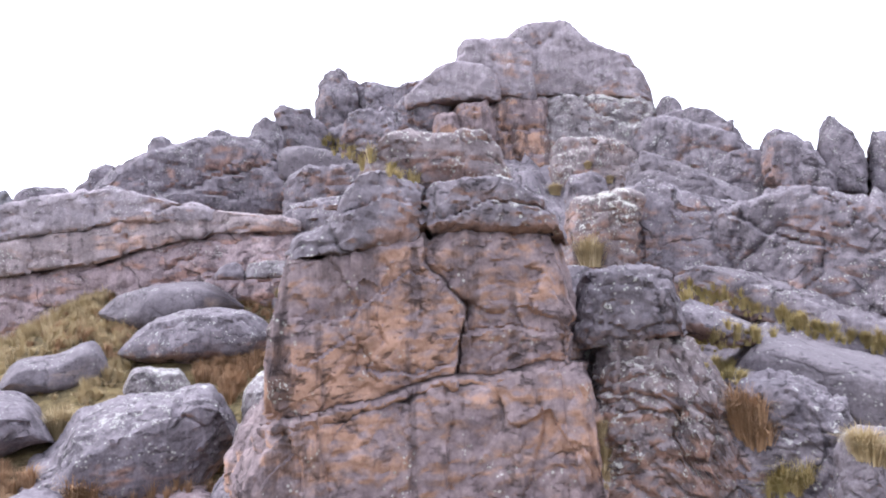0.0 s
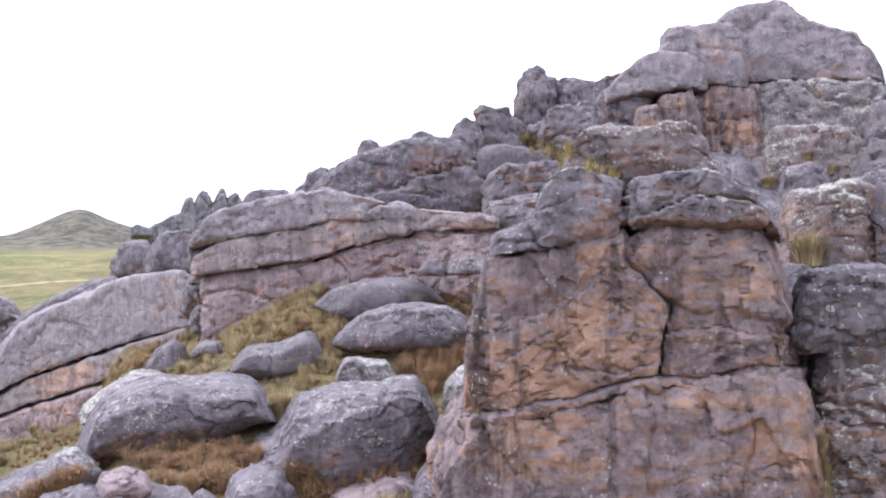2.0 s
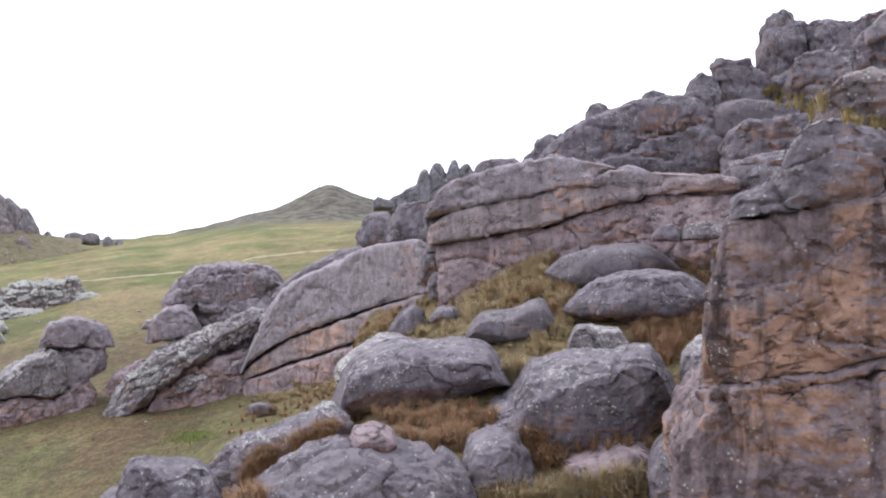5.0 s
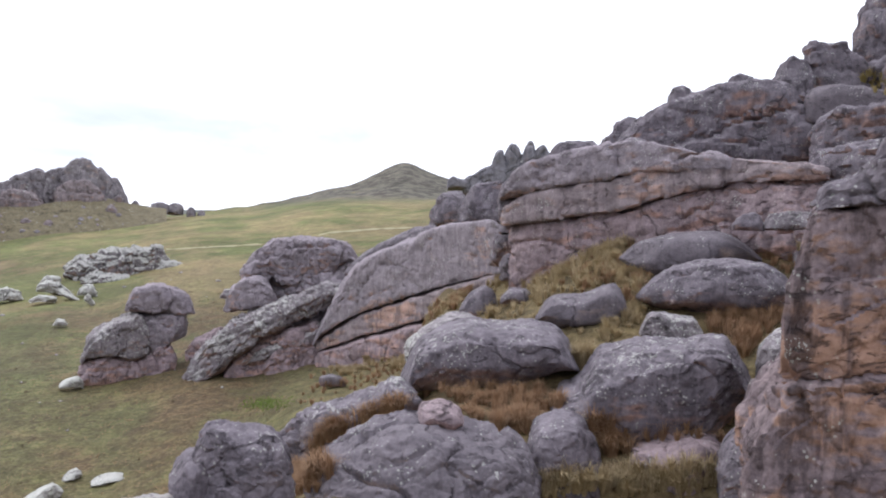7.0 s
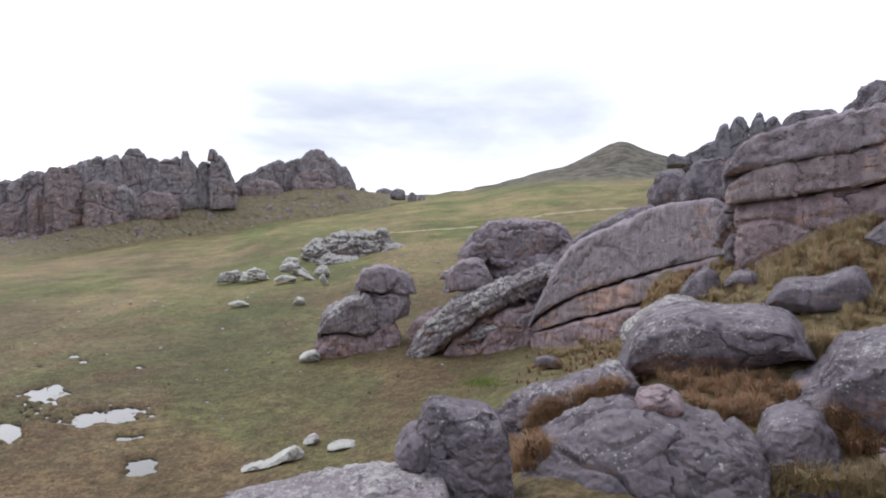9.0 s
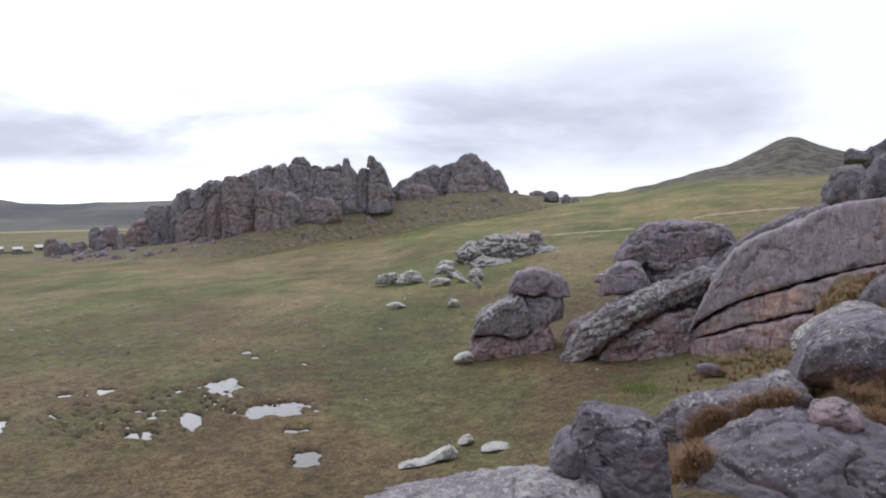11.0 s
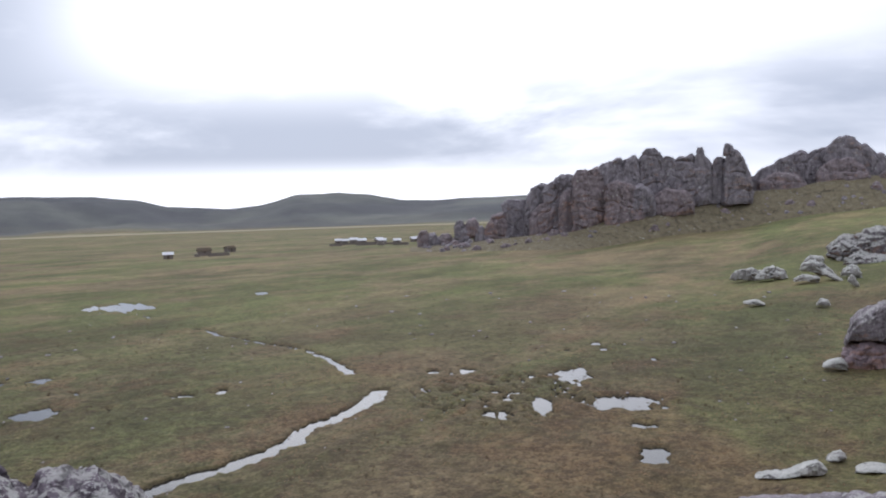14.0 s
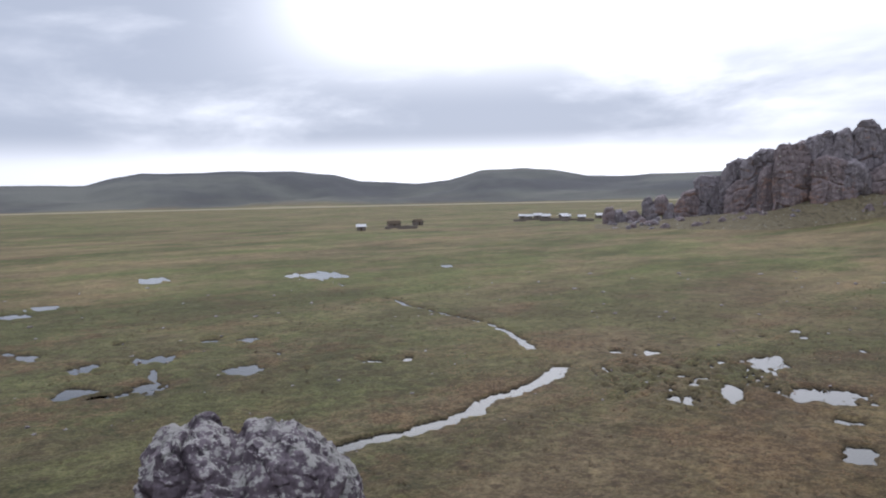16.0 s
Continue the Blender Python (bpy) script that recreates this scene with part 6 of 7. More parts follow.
crag('column', 60.61, 59.39, [3.29, 3.71, 3.88, 3.82, 3.52, 3.19, 2.63], [1.0, 0.95, 0.9], 398, 401, 22, FAR, rock, k=14, face=0.035, bed=0.7, flake=0.11, grain=0.42, rough=0.03, bite=0.86, cuts=9, fine=0.4, lumps=0.8)
crag('column', 59.84, 58.44, [2.8, 3.19, 3.27, 3.22, 2.73, 2.16, 1.63], [0.83, 0.7, 0.57], 400, 403, 22, FAR, rock, k=10, face=0.035, bed=0.7, flake=0.11, grain=0.42, rough=0.03, bite=0.86, cuts=9, fine=0.4, lumps=0.8)
crag('low_block', 90.40, 89.54, [-1.29, -0.94, -0.92, -0.9, -1.22], [-2.33, -2.34, -2.35], 352, 352, 10, PINKFAR, rock, k=6, face=0.035, bed=0.7, flake=0.11, grain=0.42, rough=0.03, bite=0.86, cuts=9, fine=0.4, lumps=0.8)
crag('low_block', 89.66, 88.95, [-1.46, -1.1, -1.09, -1.07, -1.39], [-2.51, -2.52, -2.52], 352, 352, 10, FAR, rock, k=6, face=0.035, bed=0.7, flake=0.11, grain=0.42, rough=0.03, bite=0.86, cuts=9, fine=0.4, lumps=0.8)
crag('low_block', 88.92, 87.89, [-1.55, -1.21, -1.18, -1.16, -1.49], [-2.6, -2.61, -2.62], 352, 352, 10, PINKFAR, rock, k=6, face=0.035, bed=0.7, flake=0.11, grain=0.42, rough=0.03, bite=0.86, cuts=9, fine=0.4, lumps=0.8)
crag('low_block', 87.67, 86.96, [-0.6, -0.25, -0.22, -0.2, -0.53], [-1.65, -1.66, -1.66], 352, 352, 10, FAR, rock, k=6, face=0.035, bed=0.7, flake=0.11, grain=0.42, rough=0.03, bite=0.86, cuts=9, fine=0.4, lumps=0.8)
crag('low_block', 86.88, 85.91, [-0.53, -0.18, -0.15, -0.13, -0.46], [-1.58, -1.59, -1.6], 352, 352, 10, PINKFAR, rock, k=6, face=0.035, bed=0.7, flake=0.11, grain=0.42, rough=0.03, bite=0.86, cuts=9, fine=0.4, lumps=0.8)
crag('low_block', 87.53, 86.49, [-1.17, -0.82, -0.79, -0.77, -1.1], [-2.22, -2.23, -2.24], 352, 352, 10, FAR, rock, k=6, face=0.035, bed=0.7, flake=0.11, grain=0.42, rough=0.03, bite=0.86, cuts=9, fine=0.4, lumps=0.8)
crag('low_block', 86.29, 85.48, [-1.1, -0.75, -0.72, -0.7, -1.03], [-2.16, -2.17, -2.17], 352, 352, 10, FAR, rock, k=6, face=0.035, bed=0.7, flake=0.11, grain=0.42, rough=0.03, bite=0.86, cuts=9, fine=0.4, lumps=0.8)
crag('low_block', 88.41, 87.46, [-1.88, -1.52, -1.51, -1.49, -1.82], [-2.94, -2.95, -2.95], 352, 352, 10, PINKFAR, rock, k=6, face=0.035, bed=0.7, flake=0.11, grain=0.42, rough=0.03, bite=0.86, cuts=9, fine=0.4, lumps=0.8)
crag('low_block', 89.39, 88.61, [-1.79, -1.44, -1.41, -1.39, -1.72], [-2.83, -2.84, -2.85], 352, 352, 10, FAR, rock, k=6, face=0.035, bed=0.7, flake=0.11, grain=0.42, rough=0.03, bite=0.86, cuts=9, fine=0.4, lumps=0.8)
crag('low_block', 85.86, 84.97, [-1.84, -1.49, -1.46, -1.44, -1.77], [-2.9, -2.91, -2.92], 352, 352, 10, FAR, rock, k=6, face=0.035, bed=0.7, flake=0.11, grain=0.42, rough=0.03, bite=0.86, cuts=9, fine=0.4, lumps=0.8)
rock_far = rock

# ---- the castle-like crag across the marsh ----
def apron_at(b, t):
    """Distance and height of the rubble slope at a bearing; t from its foot, 0, to its back, 1."""
    d0 = np.interp(b, [56, 68, 80, 91], [372, 348, 305, 322])
    d = d0 + 55 * t
    a = np.radians(b)
    x, y = -np.sin(a) * d, np.cos(a) * d
    base = lie(x.ravel(), y.ravel()).reshape(x.shape)
    goal = EYE + d * np.tan(np.radians(np.interp(b, [53.7, 56.2, 58.4, 59.5, 61.8, 64.2, 67.4, 71.4, 74.3, 76.4, 78.9, 82.2, 85.4, 90.6], [0.9, 1.2, 1.5, 1.85, 1.75, 1.3, 1.1, 0.8, 0.6, -0.4, -1.3, -1.5, -1.75, -2.1])))
    z = base - 1.0 + (np.maximum(goal, base) - base + 1.0) * np.minimum(1, t / 0.5) ** 0.9 + 0.8 * fbm(np.stack([x.ravel() / 9, y.ravel() / 9, 0 * x.ravel()], 1), 4).reshape(x.shape) * t
    return x, y, z, d


def fallen_blocks(rock):
    r = random.Random(4)
    for i in range(120):
        c, t = r.uniform(58.5, 90), 0.04 + 0.46 * r.random() ** 0.8
        z, d = (float(v[0]) for v in apron_at(np.array([c]), np.array([t]))[2:])
        e = math.degrees(math.atan2(z - EYE, d))
        w = r.uniform(0.25, 0.8) * (0.6 if i % 3 else 1)
        crag("fallen_block", c + w / 2, c - w / 2, [e + w * 0.1, e + w * r.uniform(0.25, 0.6), e + w * r.uniform(0.1, 0.4)], [e - 0.5], d, d, 5, PINKFAR if i % 3 == 0 else FAR, rock, k=6, face=0, flake=0.16, bite=0.72)


fallen_blocks(rock_far)


def crag_apron():
    """Rubble slope of turf and stones under the crag."""
    b, t = np.meshgrid(np.linspace(91, 56, 150), np.linspace(0, 1, 26), indexing="ij")
    x, y, z, _ = apron_at(b, t)
    na = t.shape[1]
    i, j = np.meshgrid(np.arange(149), np.arange(na - 1), indexing="ij")
    f = np.stack([i * na + j, i * na + j + 1, (i + 1) * na + j + 1, (i + 1) * na + j], -1).reshape(-1, 4)
    ob = new("ground", mesh_of("ground", np.stack([x.ravel(), y.ravel(), z.ravel()], 1), f, SCREE))
    tagged(ob, "rubble-strewn grass slope below the crag", "ground", kind="structure")


crag_apron()
rock = thing("rock_outcrop", "low dark rocks along the far grass skyline", "rock outcrop")
for c, t, w in ((58.0, 1.75, 0.5), (56.4, 1.7, 1.2), (55.4, 1.65, 1.0), (54.4, 1.35, 0.6), (53.7, 1.15, 0.5), (57.3, 1.4, 0.8)):
    crag("ridge_stone", c + w / 2, c - w / 2, [t - 0.2, t, t - 0.2], [t - 0.9], 420, 420, 8, FAR, rock, k=3.5, face=0)


# ---- bedrock that crops out between the blocks of the hillside ----
def bedrock():
    a, t = np.meshgrid(np.radians(np.arange(41, -46, -0.3)), np.linspace(0, 1, 120), indexing="ij")
    b = np.degrees(a)
    near = np.interp(b, [-45, -18, -8, 10, 14, 25, 30, 35, 41], [15, 17, 20, 20, 32, 34, 40, 54, 60])
    d = near + (63 - near) * t
    x, y = (-np.sin(a) * d).ravel(), (np.cos(a) * d).ravel()
    z = lie(x, y)
    p = np.stack([x, y, z], 1)
    value, eh, ec = masonry(p * (1, 1, 1.5), x, 1.3, p, 3.0)
    rough = 0.6 + 1.6 * fbm(p / 5.0, 3) + 0.9 * facets(p / 2.2)[1] + 0.7 * (value - 0.5) - 0.3 * np.exp(-(np.minimum(eh, ec) / 0.1) ** 2) + 0.25 * fbm(p / 0.7, 4, 0.6)
    edge = np.minimum(smooth(0, 0.12, t), smooth(0, 2, 41 - b)).ravel()
    z = z - 0.8 + edge * (0.8 + rough)
    na = t.shape[1]
    i, j = np.meshgrid(np.arange(t.shape[0] - 1), np.arange(na - 1), indexing="ij")
    f = np.stack([i * na + j, (i + 1) * na + j, (i + 1) * na + j + 1, i * na + j + 1], -1).reshape(-1, 4)
    ob = new("bedrock", mesh_of("bedrock", np.stack([x, y, z], 1), f, GREY))
    tagged(ob, "grey fractured sandstone bedrock of the hillside", "rock", kind="structure")


bedrock()


def lookout():
    p, faces = box_grid(70, 70, 60)
    p = p / ((np.abs(p) ** 5).sum(axis=1) ** 0.2)[:, None]
    p = chip(p, 5, 14, np.random.default_rng(3), 0.8) * (2.3, 2.3, 3.2)
    n = skin_normals(p, faces)
    out = 0.35 * fbm(p / 1.5, 3) + 0.22 * facets(p / 0.8)[1] + 0.1 * facets(p / 0.3)[1] + 0.05 * fbm(p / 0.15, 3)
    p = p + n * out[:, None]
    top = p[np.hypot(p[:, 0], p[:, 1]) < 0.5][:, 2].max()
    ob = new("lookout_rock", mesh_of("lookout_rock", p + (0, 0, 12.28 - top), faces, GREY, "broken"))
    return tagged(ob, "grey rock outcrop that carries the viewpoint", "rock")


lookout()


# ---- grass ----
def grass_material(name, a, b_, tip):
    m, nt, b = material(name, 0.85)
    info = node(nt, "ShaderNodeNewGeometry")
    col = mixc(nt, info.outputs["Random Per Island"], a, b_)
    col = mixc(nt, ramp(nt, noise_tex(nt, info.outputs["Position"], 1.3, 3), 0.4, 0.65), col, tip)
    nt.links.new(col, b.inputs["Base Color"])
    return m


STRAW = grass_material("straw_grass", (0.26, 0.195, 0.105), (0.55, 0.445, 0.285), (0.37, 0.285, 0.155))
RUSSET = grass_material("russet_grass", (0.19, 0.115, 0.07), (0.44, 0.28, 0.165), (0.31, 0.19, 0.11))
DARK = grass_material("dark_heath_grass", (0.04, 0.026, 0.018), (0.11, 0.068, 0.042), (0.07, 0.047, 0.026))
GREEN = grass_material("green_grass", (0.10, 0.12, 0.035), (0.19, 0.19, 0.06), (0.25, 0.20, 0.09))


def blades(bases, height, spread, count, r):
    """Bent tapering blades, count of them on each base."""
    bases = np.repeat(bases, count, axis=0)
    n = len(bases)
    a = r.uniform(0, 2 * np.pi, n)
    lean = r.uniform(0.05, 1.0, n) * spread
    h = np.repeat(height, count) * r.uniform(0.6, 1.15, n)
    out = np.stack([np.cos(a), np.sin(a), 0 * a], 1)
    side = np.stack([-np.sin(a), np.cos(a), 0 * a], 1) * (0.007 * h + 0.004)[:, None]
    root = bases + out * (0.22 * h * r.random(n))[:, None] * spread
    midp = root + out * (lean * h * 0.35)[:, None] + np.array((0, 0, 1)) * (h * 0.62)[:, None]
    tip = root + out * (lean * h)[:, None] + np.array((0, 0, 1)) * (h * (1.0 - 0.45 * lean))[:, None]
    v = np.stack([root - side, root + side, midp + side * 0.8, midp - side * 0.8, tip + side * 0.15, tip - side * 0.15], 1).reshape(-1, 3)
    k = np.arange(n)[:, None] * 6
    f = np.concatenate([k + (0, 1, 2, 3), k + (3, 2, 4, 5)], 0)
    return v, f


def tufts(name, spots, heights, mat, label, count=46, spread=0.7, stuff=True, seed=1):
    r = np.random.default_rng(seed)
    v, f = blades(np.array(spots), np.array(heights), spread, count, r)
    ob = new(name, mesh_of(name, v, f, mat, False))
    return tagged(ob, label, "grass", kind="stuff" if stuff else "")


def scatter(n, b0, b1, d0, d1, lo, hi, seed, keep=None):
    r = np.random.default_rng(seed)
    b, d = r.uniform(b0, b1, n), np.sqrt(r.uniform(d0 ** 2, d1 ** 2, n))
    a = np.radians(b)
    x, y = -np.sin(a) * d, np.cos(a) * d
    clump = fbm(np.stack([x / 3.0, y / 3.0, 0 * x + seed], 1), 3)
    ok = clump > (keep if keep is not None else -9)
    z = lie(x, y) - 0.04
    return np.stack([x, y, z], 1)[ok], r.uniform(lo, hi, n)[ok]


s, h = scatter(7200, 48, 102, 32, 82, 0.09, 0.22, 6, -0.02)
tufts("turf_grass", s, h, RUSSET, "short tufted turf of the marsh", 7, 1.2, seed=4)
s, h = scatter(5000, 84, 134, 34, 100, 0.06, 0.15, 8, 0.0)
tufts("turf_grass", s, h, GREEN, "short green turf of the marsh", 7, 1.2, seed=5)
s, h = scatter(5200, 46, 134, 32, 125, 0.16, 0.42, 12, 0.12)
tufts("heath_grass", s, h, DARK, "dark brown tussocks dotted over the marsh", 10, 1.3, seed=9)




# ---- plants on the rocks and the slope ----
YELLOW = grass_material("yellow_green_grass", (0.26, 0.20, 0.085), (0.50, 0.40, 0.20), (0.33, 0.265, 0.11))
bpy.context.view_layer.update()
GRAPH = bpy.context.evaluated_depsgraph_get()


def strike(bearing, rise, steep=0.35, soil=0):
    """Where a sight line from the lookout meets level enough ground."""
    way = Vector(spot(bearing, math.cos(radians(rise)), math.sin(radians(rise)))).normalized()
    hit, place, normal, _, ob, _ = scene.ray_cast(GRAPH, Vector((0, 0, EYE)) + way * 4.0, way)
    if not hit or abs(normal.z) < steep or (soil and ob.name.split(".")[0] not in ("ground", "bedrock", "tussock_grass") and (soil < 2 or place.z > lie1(place.x, place.y) + 0.4)):
        return None
    return np.array((*place,))


# rows of tussocks: bearing and rise of both ends, spread, how many, height
ROWS = [
    (29.5, -6.5, 15.0, 0.2, 2.2, 170, 0.42, STRAW),
    (27.0, -4.0, 13.0, -2.5, 2.4, 120, 0.40, RUSSET),
    (46.0, -12.0, 34.0, -9.0, 1.6, 110, 0.40, RUSSET),
    (36.0, -13.2, 18.0, -13.6, 1.8, 90, 0.36, RUSSET),
    (23.8, -0.7, 11.4, 1.0, 0.91, 140, 0.45, STRAW),
    (23.0, -0.1, 11.8, -0.9, 1.03, 90, 0.45, STRAW),
    (30.3, -3.0, 23.0, -1.1, 0.91, 120, 0.50, STRAW),
    (32.6, -4.1, 23.4, -2.7, 0.91, 110, 0.45, STRAW),
    (33.4, -6.4, 29.5, -4.2, 0.83, 70, 0.45, STRAW),
    (25.5, -8.0, 22.2, -5.6, 0.74, 60, 0.40, STRAW),
    (13.9, 0.4, 11.4, -1.3, 0.74, 50, 0.45, STRAW),
    (17.7, -6.9, 13.2, -6.2, 1.03, 110, 0.50, RUSSET),
    (15.7, -8.2, 14.0, -7.8, 0.83, 40, 0.50, RUSSET),
    (44.5, -10.5, 39.2, -8.5, 0.91, 90, 0.50, STRAW),
    (38.4, -7.3, 33.4, -4.0, 0.58, 70, 0.45, RUSSET),
    (35.0, -12.1, 27.6, -12.9, 0.9, 80, 0.40, RUSSET),
    (34.6, -14.5, 29.2, -14.0, 0.83, 80, 0.45, RUSSET),
    (26.0, -13.1, 23.9, -15.7, 0.74, 80, 0.50, RUSSET),
    (47.4, -15.5, 42.5, -13.7, 0.91, 110, 0.45, RUSSET),
    (43.3, -13.7, 39.6, -12.9, 0.62, 60, 0.40, RUSSET),
    (49.0, -18.0, 45.7, -17.5, 1.03, 90, 0.45, RUSSET),
    (31.6, -18.7, 20.4, -17.6, 0.74, 90, 0.45, STRAW),
    (24.3, -17.9, 15.2, -16.7, 0.91, 90, 0.40, STRAW),
    (-16.8, -1.5, -24.5, -3.9, 0.58, 140, 0.40, YELLOW),
    (-23.8, -4.0, -29.3, -5.4, 0.58, 100, 0.40, YELLOW),
    (-18.0, -5.3, -21.8, -4.9, 0.74, 70, 0.35, YELLOW),
    (-18.7, -6.9, -20.1, -7.6, 0.58, 40, 0.35, YELLOW),
    (-20.0, -9.9, -21.8, -12.0, 0.83, 70, 0.50, RUSSET),
    (-22.0, -14.8, -24.1, -14.3, 0.62, 40, 0.50, YELLOW),
    (-27.5, -12.0, -29.0, -12.5, 0.62, 40, 0.40, STRAW),
    (8.6, 9.6, 5.4, 8.3, 0.58, 50, 0.60, YELLOW),
    (3.8, 7.7, 1.9, 6.8, 0.33, 30, 0.25, YELLOW),
    (-10.9, -11.0, -11.3, -15.0, 0.25, 30, 0.25, STRAW),
    (33.2, -3.9, 27.5, -2.2, 0.83, 90, 0.45, STRAW),
    (40.7, -8.8, 38.8, -10.0, 1.03, 50, 0.50, STRAW),
    (37.8, -6.9, 34.8, -4.9, 0.62, 60, 0.45, STRAW),
]
r = random.Random(11)
for b0, e0, b1, e1, wide, count, tall, mat in ROWS:
    places, sizes = [], []
    for _ in range(count * 4):
        if len(places) >= count * 0.7:
            break
        t = r.random()
        p = strike(b0 + (b1 - b0) * t + r.gauss(0, wide * 0.5), e0 + (e1 - e0) * t + r.gauss(0, wide * 0.45), 0.35 if e0 > -11.5 else 0.0, (b1 > 11) * (1 + (e0 < -11.5)))
        if p is not None and np.hypot(p[0], p[1]) < 75:
            places.append(p - (0, 0, 0.05))
            sizes.append(tall * (0.75 if mat is YELLOW else 1.0) * r.uniform(0.5, 1.35))
    if not places:
        continue
    words = {"STRAW": "straw-coloured tussock grass growing between rocks", "RUSSET": "russet dry grass growing between rocks", "YELLOW": "yellow-green grass growing on a rock ledge"}
    kind = [k for k, v in (("STRAW", STRAW), ("RUSSET", RUSSET), ("YELLOW", YELLOW)) if v is mat][0]
    tufts("tussock_grass", places, sizes, mat, words[kind], 72, 0.95, True, seed=len(places) + count)
BIG = [
    (-10.6, 0.3, 1.25),
    (-8.2, 5.5, 0.80),
    (-12.1, 6.2, 0.55),
    (-10.6, 7.3, 0.50),
    (26.3, -9.9, 1.0),
    (42.1, -9.7, 0.70),
    (28.0, 6.3, 0.45),
]
for n, (bearing, rise, tall) in enumerate(BIG):
    p = strike(bearing, rise, 0.0)
    if p is None:
        continue
    around = [p + (0.16 * tall * math.cos(k), 0.16 * tall * math.sin(k), -0.06) for k in range(6)]
    tufts("grass_tuft", around, [tall * 0.8] * 6, STRAW, "tall straw-yellow tuft of bunch grass on a ledge", 150, 0.85, False, seed=40 + n)

# ---- track across the far slope ----
TRACK = [(60.2, -1.55), (55.6, -1.58), (51.5, -1.35), (47.4, -1.11), (44.9, -0.42), (41.3, -0.11), (38.2, 0.01)]
bm = bmesh.new()
old = None
for k in range(61):
    f = k / 60 * (len(TRACK) - 1)
    i = min(int(f), len(TRACK) - 2)
    b = TRACK[i][0] + (TRACK[i + 1][0] - TRACK[i][0]) * (f - i)
    e = TRACK[i][1] + (TRACK[i + 1][1] - TRACK[i][1]) * (f - i)
    p = strike(b, e)
    if p is None or np.hypot(p[0], p[1]) < 90:
        old = None
        continue
    u = spot(b, 1.0)
    w = 1.8 + 0.8 * math.sin(k * 1.7)
    pair = []
    for side in (-1, 1):
        x, y = p[0] + u[0] * side * w, p[1] + u[1] * side * w
        pair.append(bm.verts.new((x, y, lie1(x, y) + 0.05)))
    if old:
        bm.faces.new((old[0], old[1], pair[1], pair[0]))
    old = pair
bmesh.ops.recalc_face_normals(bm, faces=bm.faces)
m, nt, b = material("dry_earth", 0.95)
nt.links.new(mixc(nt, noise_tex(nt, node(nt, "ShaderNodeNewGeometry").outputs["Position"], 0.4, 4), (0.26, 0.24, 0.14), (0.35, 0.315, 0.195)), b.inputs["Base Color"])
tagged(part("path", bm, m, None), "pale earth track crossing the grass slope", "path", kind="structure")

# ---- moss ----
MOSS = grass_material("green_moss", (0.12, 0.17, 0.03), (0.20, 0.28, 0.06), (0.14, 0.2, 0.04))
places = [strike(49.4 + r.gauss(0, 0.9), -12.5 + r.gauss(0, 0.22)) for _ in range(420)]
tufts("moss", [p for p in places if p is not None], [0.13] * sum(p is not None for p in places), MOSS, "bright green cushion of moss in the wet turf", 14, 1.2, True, seed=77)

# ---- farmstead on the plain ----
m, nt, b = material("rough_stone_wall", 0.95)
nt.links.new(mixc(nt, noise_tex(nt, node(nt, "ShaderNodeNewGeometry").outputs["Position"], 1.5, 5), (0.10, 0.085, 0.075), (0.24, 0.21, 0.19)), b.inputs["Base Color"])
STONE = m
TIN, nt, b = material("pale_tin_roof", 0.45)
nt.links.new(mixc(nt, noise_tex(nt, node(nt, "ShaderNodeNewGeometry").outputs["Position"], 0.8, 4), (0.62, 0.63, 0.66), (0.80, 0.80, 0.82)), b.inputs["Base Color"])
THATCH, nt, b = material("dark_thatch", 0.95)
nt.links.new(mixc(nt, noise_tex(nt, node(nt, "ShaderNodeNewGeometry").outputs["Position"], 1.5, 4), (0.07, 0.055, 0.04), (0.14, 0.11, 0.08)), b.inputs["Base Color"])
WOOD, nt, b = material("dark_plank", 0.8)
nt.links.new(mixc(nt, noise_tex(nt, node(nt, "ShaderNodeNewGeometry").outputs["Position"], 4, 4), (0.04, 0.03, 0.022), (0.09, 0.065, 0.045)), b.inputs["Base Color"])


def box(bm, x0, x1, y0, y1, z0, z1):
    vs = [bm.verts.new((x, y, z)) for z in (z0, z1) for x, y in ((x0, y0), (x1, y0), (x1, y1), (x0, y1))]
    for f in ((3, 2, 1, 0), (4, 5, 6, 7), (0, 1, 5, 4), (1, 2, 6, 5), (2, 3, 7, 6), (3, 0, 4, 7)):
        bm.faces.new([vs[i] for i in f])


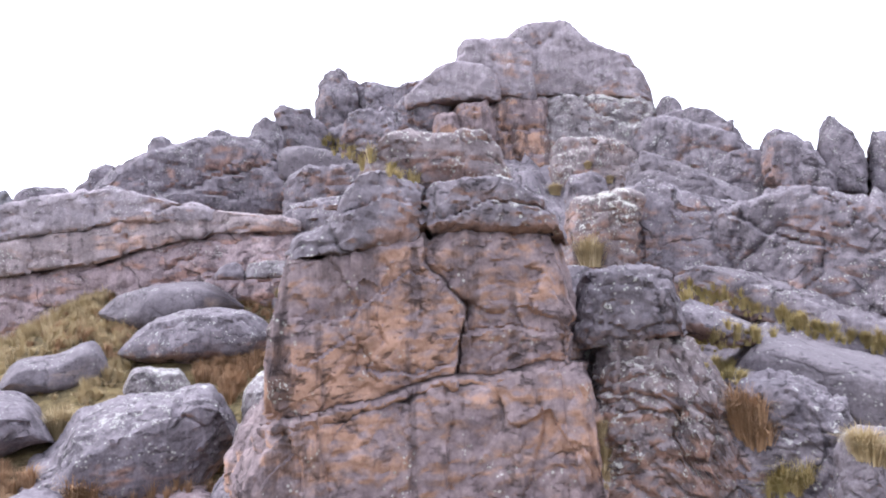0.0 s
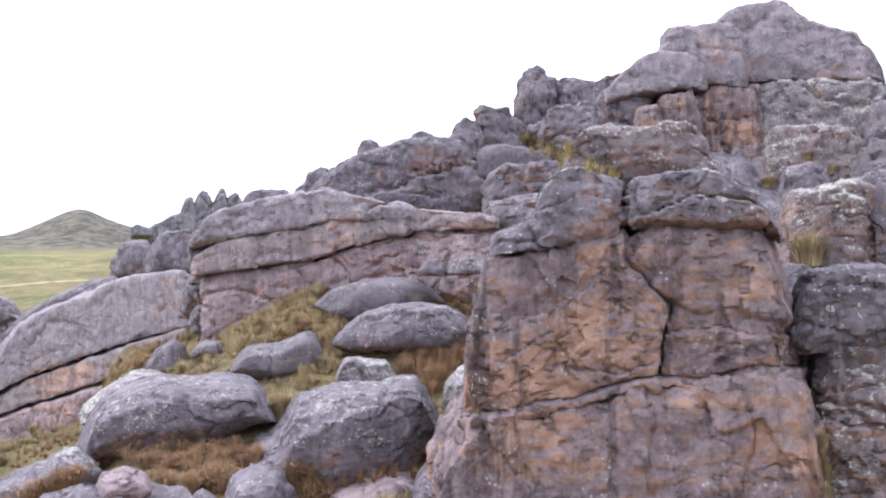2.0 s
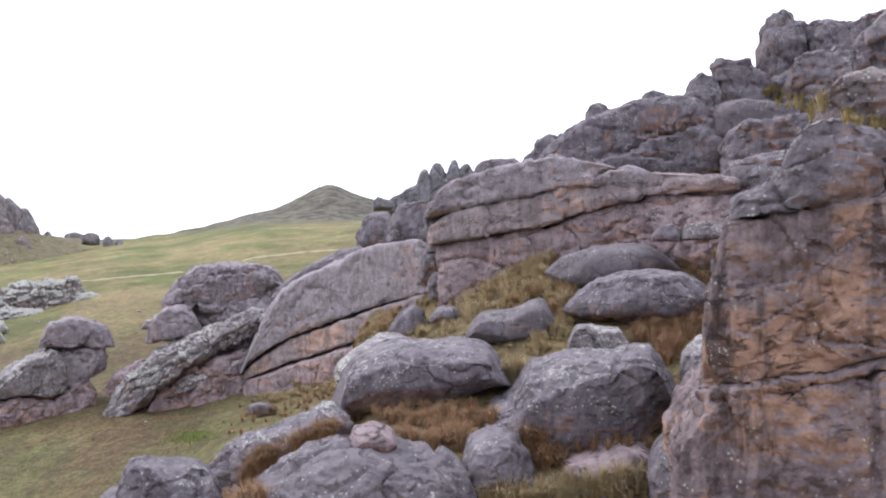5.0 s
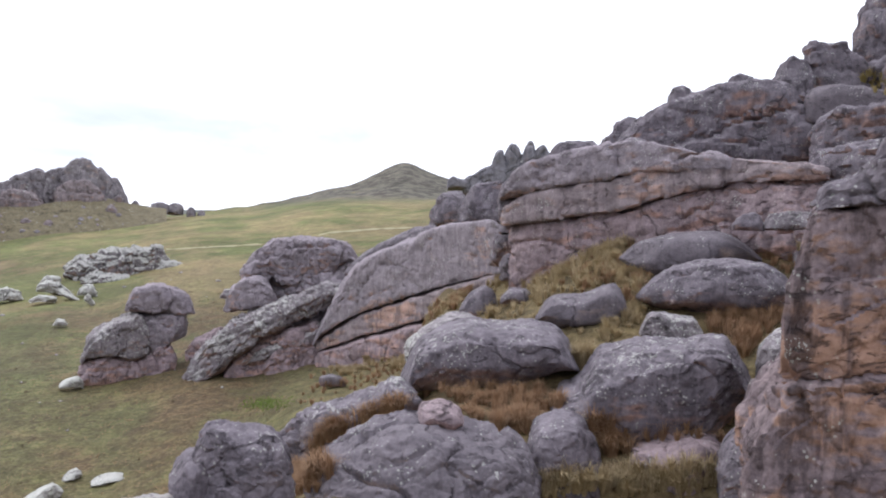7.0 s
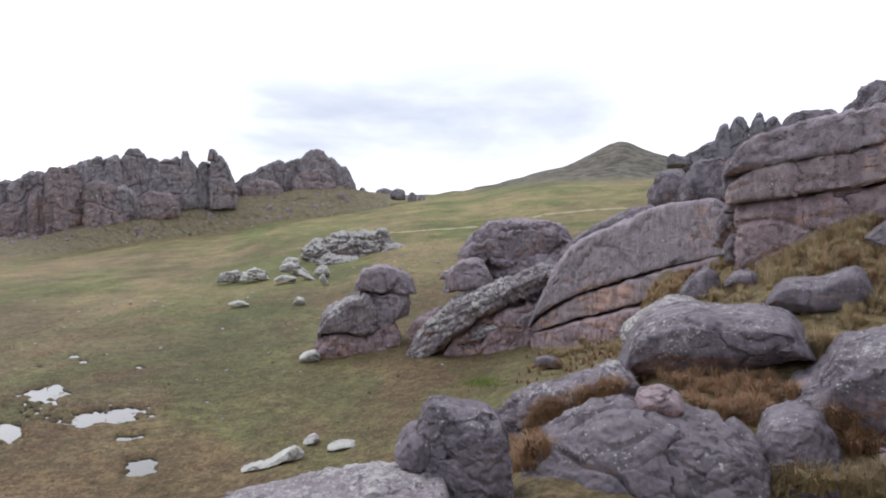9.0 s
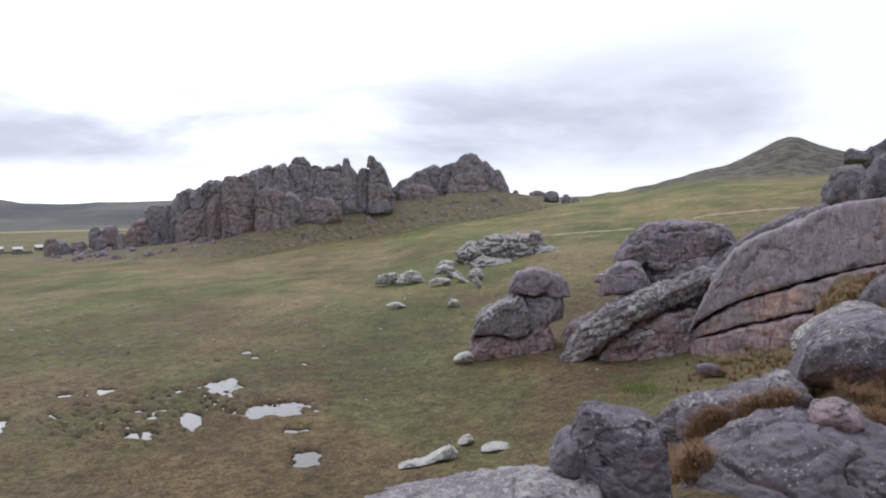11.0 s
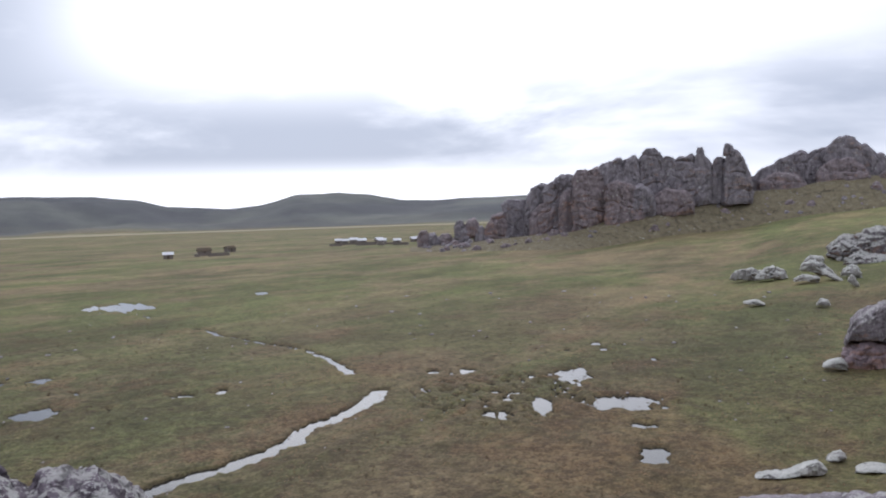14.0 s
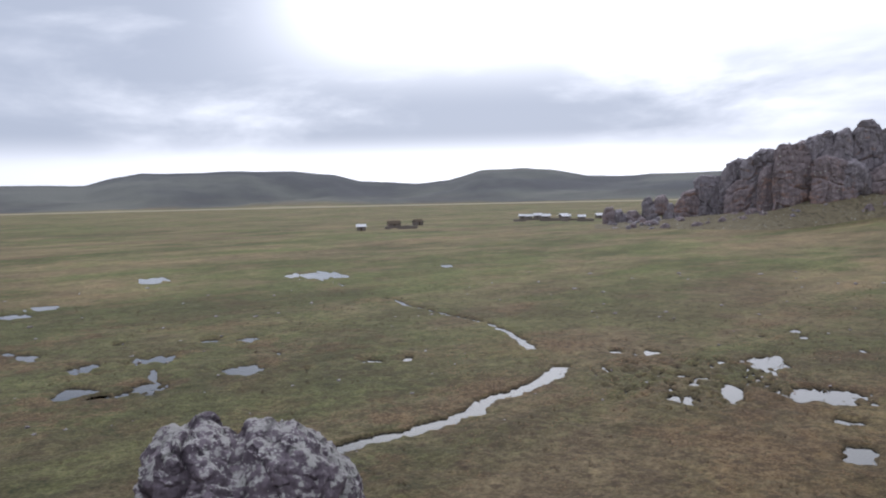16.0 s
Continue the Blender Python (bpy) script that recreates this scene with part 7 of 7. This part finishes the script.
def hut(bearing, rise, length, turn, roof_mat, label):
    d = EYE / math.tan(radians(-rise))
    home = tagged(new("hut"), label, "hut", "huts of the farmstead")
    w, h, t = length * 0.62, 2.1, 0.4
    bm = bmesh.new()
    box(bm, -length / 2, length / 2, w / 2 - t, w / 2, 0, h)
    box(bm, -length / 2, -length / 2 + t, -w / 2, w / 2 - t, 0, h)
    box(bm, length / 2 - t, length / 2, -w / 2, w / 2 - t, 0, h)
    box(bm, -length / 2 + t, -0.45, -w / 2, -w / 2 + t, 0, h)
    box(bm, 0.45, length / 2 - t, -w / 2, -w / 2 + t, 0, h)
    box(bm, -0.45, 0.45, -w / 2, -w / 2 + t, 1.8, h)
    for side in (-1, 1):
        x = side * length / 2
        a = [bm.verts.new((x - side * s, y, z)) for s in (0, t) for y, z in ((-w / 2, h), (w / 2, h), (0, h + w * 0.36))]
        bm.faces.new(a[:3]), bm.faces.new(a[3:]), bm.faces.new((a[0], a[2], a[5], a[3])), bm.faces.new((a[1], a[2], a[5], a[4]))
    bmesh.ops.recalc_face_normals(bm, faces=bm.faces)
    part("wall", bm, STONE, home)
    bm = bmesh.new()
    o = 0.35
    for side in (-1, 1):
        a = [bm.verts.new((x, y, z + k)) for k in (0, 0.1) for x, y, z in ((-length / 2 - o, side * (w / 2 + o), h - o * 0.72), (length / 2 + o, side * (w / 2 + o), h - o * 0.72), (length / 2 + o, 0, h + w * 0.36), (-length / 2 - o, 0, h + w * 0.36))]
        for f in ((3, 2, 1, 0), (4, 5, 6, 7), (0, 1, 5, 4), (1, 2, 6, 5), (2, 3, 7, 6), (3, 0, 4, 7)):
            bm.faces.new([a[i] for i in f])
    bmesh.ops.recalc_face_normals(bm, faces=bm.faces)
    part("roof", bm, roof_mat, home)
    bm = bmesh.new()
    box(bm, -0.43, 0.43, -w / 2 + 0.1, -w / 2 + 0.16, 0, 1.78)
    part("door", bm, WOOD, home)
    x, y, _ = spot(bearing, d)
    home.matrix_world = pose(x, y, lie1(x, y) - 0.05, 0, 0, bearing + turn)


for bearing, rise, length, turn in [(96.15, -1.62, 4, 0), (95.7, -1.64, 4, 10), (95.05, -1.58, 5, -5), (94.45, -1.64, 5, 5), (93.2, -1.62, 5, 30), (92.95, -1.72, 4, -12), (91.9, -1.76, 4, 10), (90.6, -1.66, 5, 20)]:
    hut(bearing, rise, length, turn, TIN, "small stone farm hut with a pale tin roof")
for bearing, rise, length, turn in [(107.92, -2.23, 4, 0), (105.53, -2.04, 6, 10), (103.79, -1.92, 5, 40)]:
    hut(bearing, rise, length, turn, TIN if length == 4 else THATCH, "low stone shelter with a pale roof" if length == 4 else "low stone hut with a dark thatched roof")


def corral(bearing, d, rx, ry, label):
    bm = bmesh.new()
    n, c = 72, spot(bearing, d)
    rr = random.Random(int(d))
    loops = []
    for k in range(n - 5):
        a = 2 * math.pi * k / n
        top = 1.1 + 0.25 * rr.random()
        ring = []
        for s, z in ((1, 0), (1, top), (0.97, top), (0.97, 0)):
            x, y = c[0] + math.cos(a) * rx * s, c[1] + math.sin(a) * ry * s
            ring.append(bm.verts.new((x, y, lie1(x, y) - 0.1 + z)))
        loops.append(ring)
    for p0, p1 in zip(loops[:-1], loops[1:]):
        for i in range(3):
            bm.faces.new((p0[i], p0[i + 1], p1[i + 1], p1[i]))
    bm.faces.new(loops[0]), bm.faces.new(loops[-1])
    bmesh.ops.recalc_face_normals(bm, faces=bm.faces)
    tagged(part("stone_corral", bm, STONE, None), label, "corral")


corral(94.8, 455, 9, 16, "low dry-stone corral beside the huts")
corral(92.2, 440, 8, 9, "small dry-stone corral beside the huts")
corral(105, 378, 7, 8, "dark dry-stone corral on the plain")


def scattered_stones():
    """Small pale stones strewn over the meadow."""
    rr = np.random.default_rng(9)
    v0, f0 = box_grid(4, 4, 4)
    v0 = v0 / np.linalg.norm(v0, axis=1)[:, None]
    V, F = [], []
    for k in range(150):
        b, d = rr.uniform(46, 133), rr.uniform(42, 150)
        x, y, _ = spot(b, d)
        s = rr.uniform(0.06, 0.2) * (d / 80)
        q = v0 * (s * rr.uniform(0.8, 1.8), s * rr.uniform(0.8, 1.5), s * rr.uniform(0.4, 0.8)) * (1 + 0.3 * perlin(v0 * 1.5 + k))[:, None]
        F.append(f0 + len(V) * len(v0))
        V.append(q + (x, y, lie1(x, y) + 0.1 * s))
    ob = new("scattered_stones", mesh_of("scattered_stones", np.vstack(V), np.vstack(F), PALE))
    tagged(ob, "small pale stones strewn over the turf", "stones", kind="stuff")


scattered_stones()
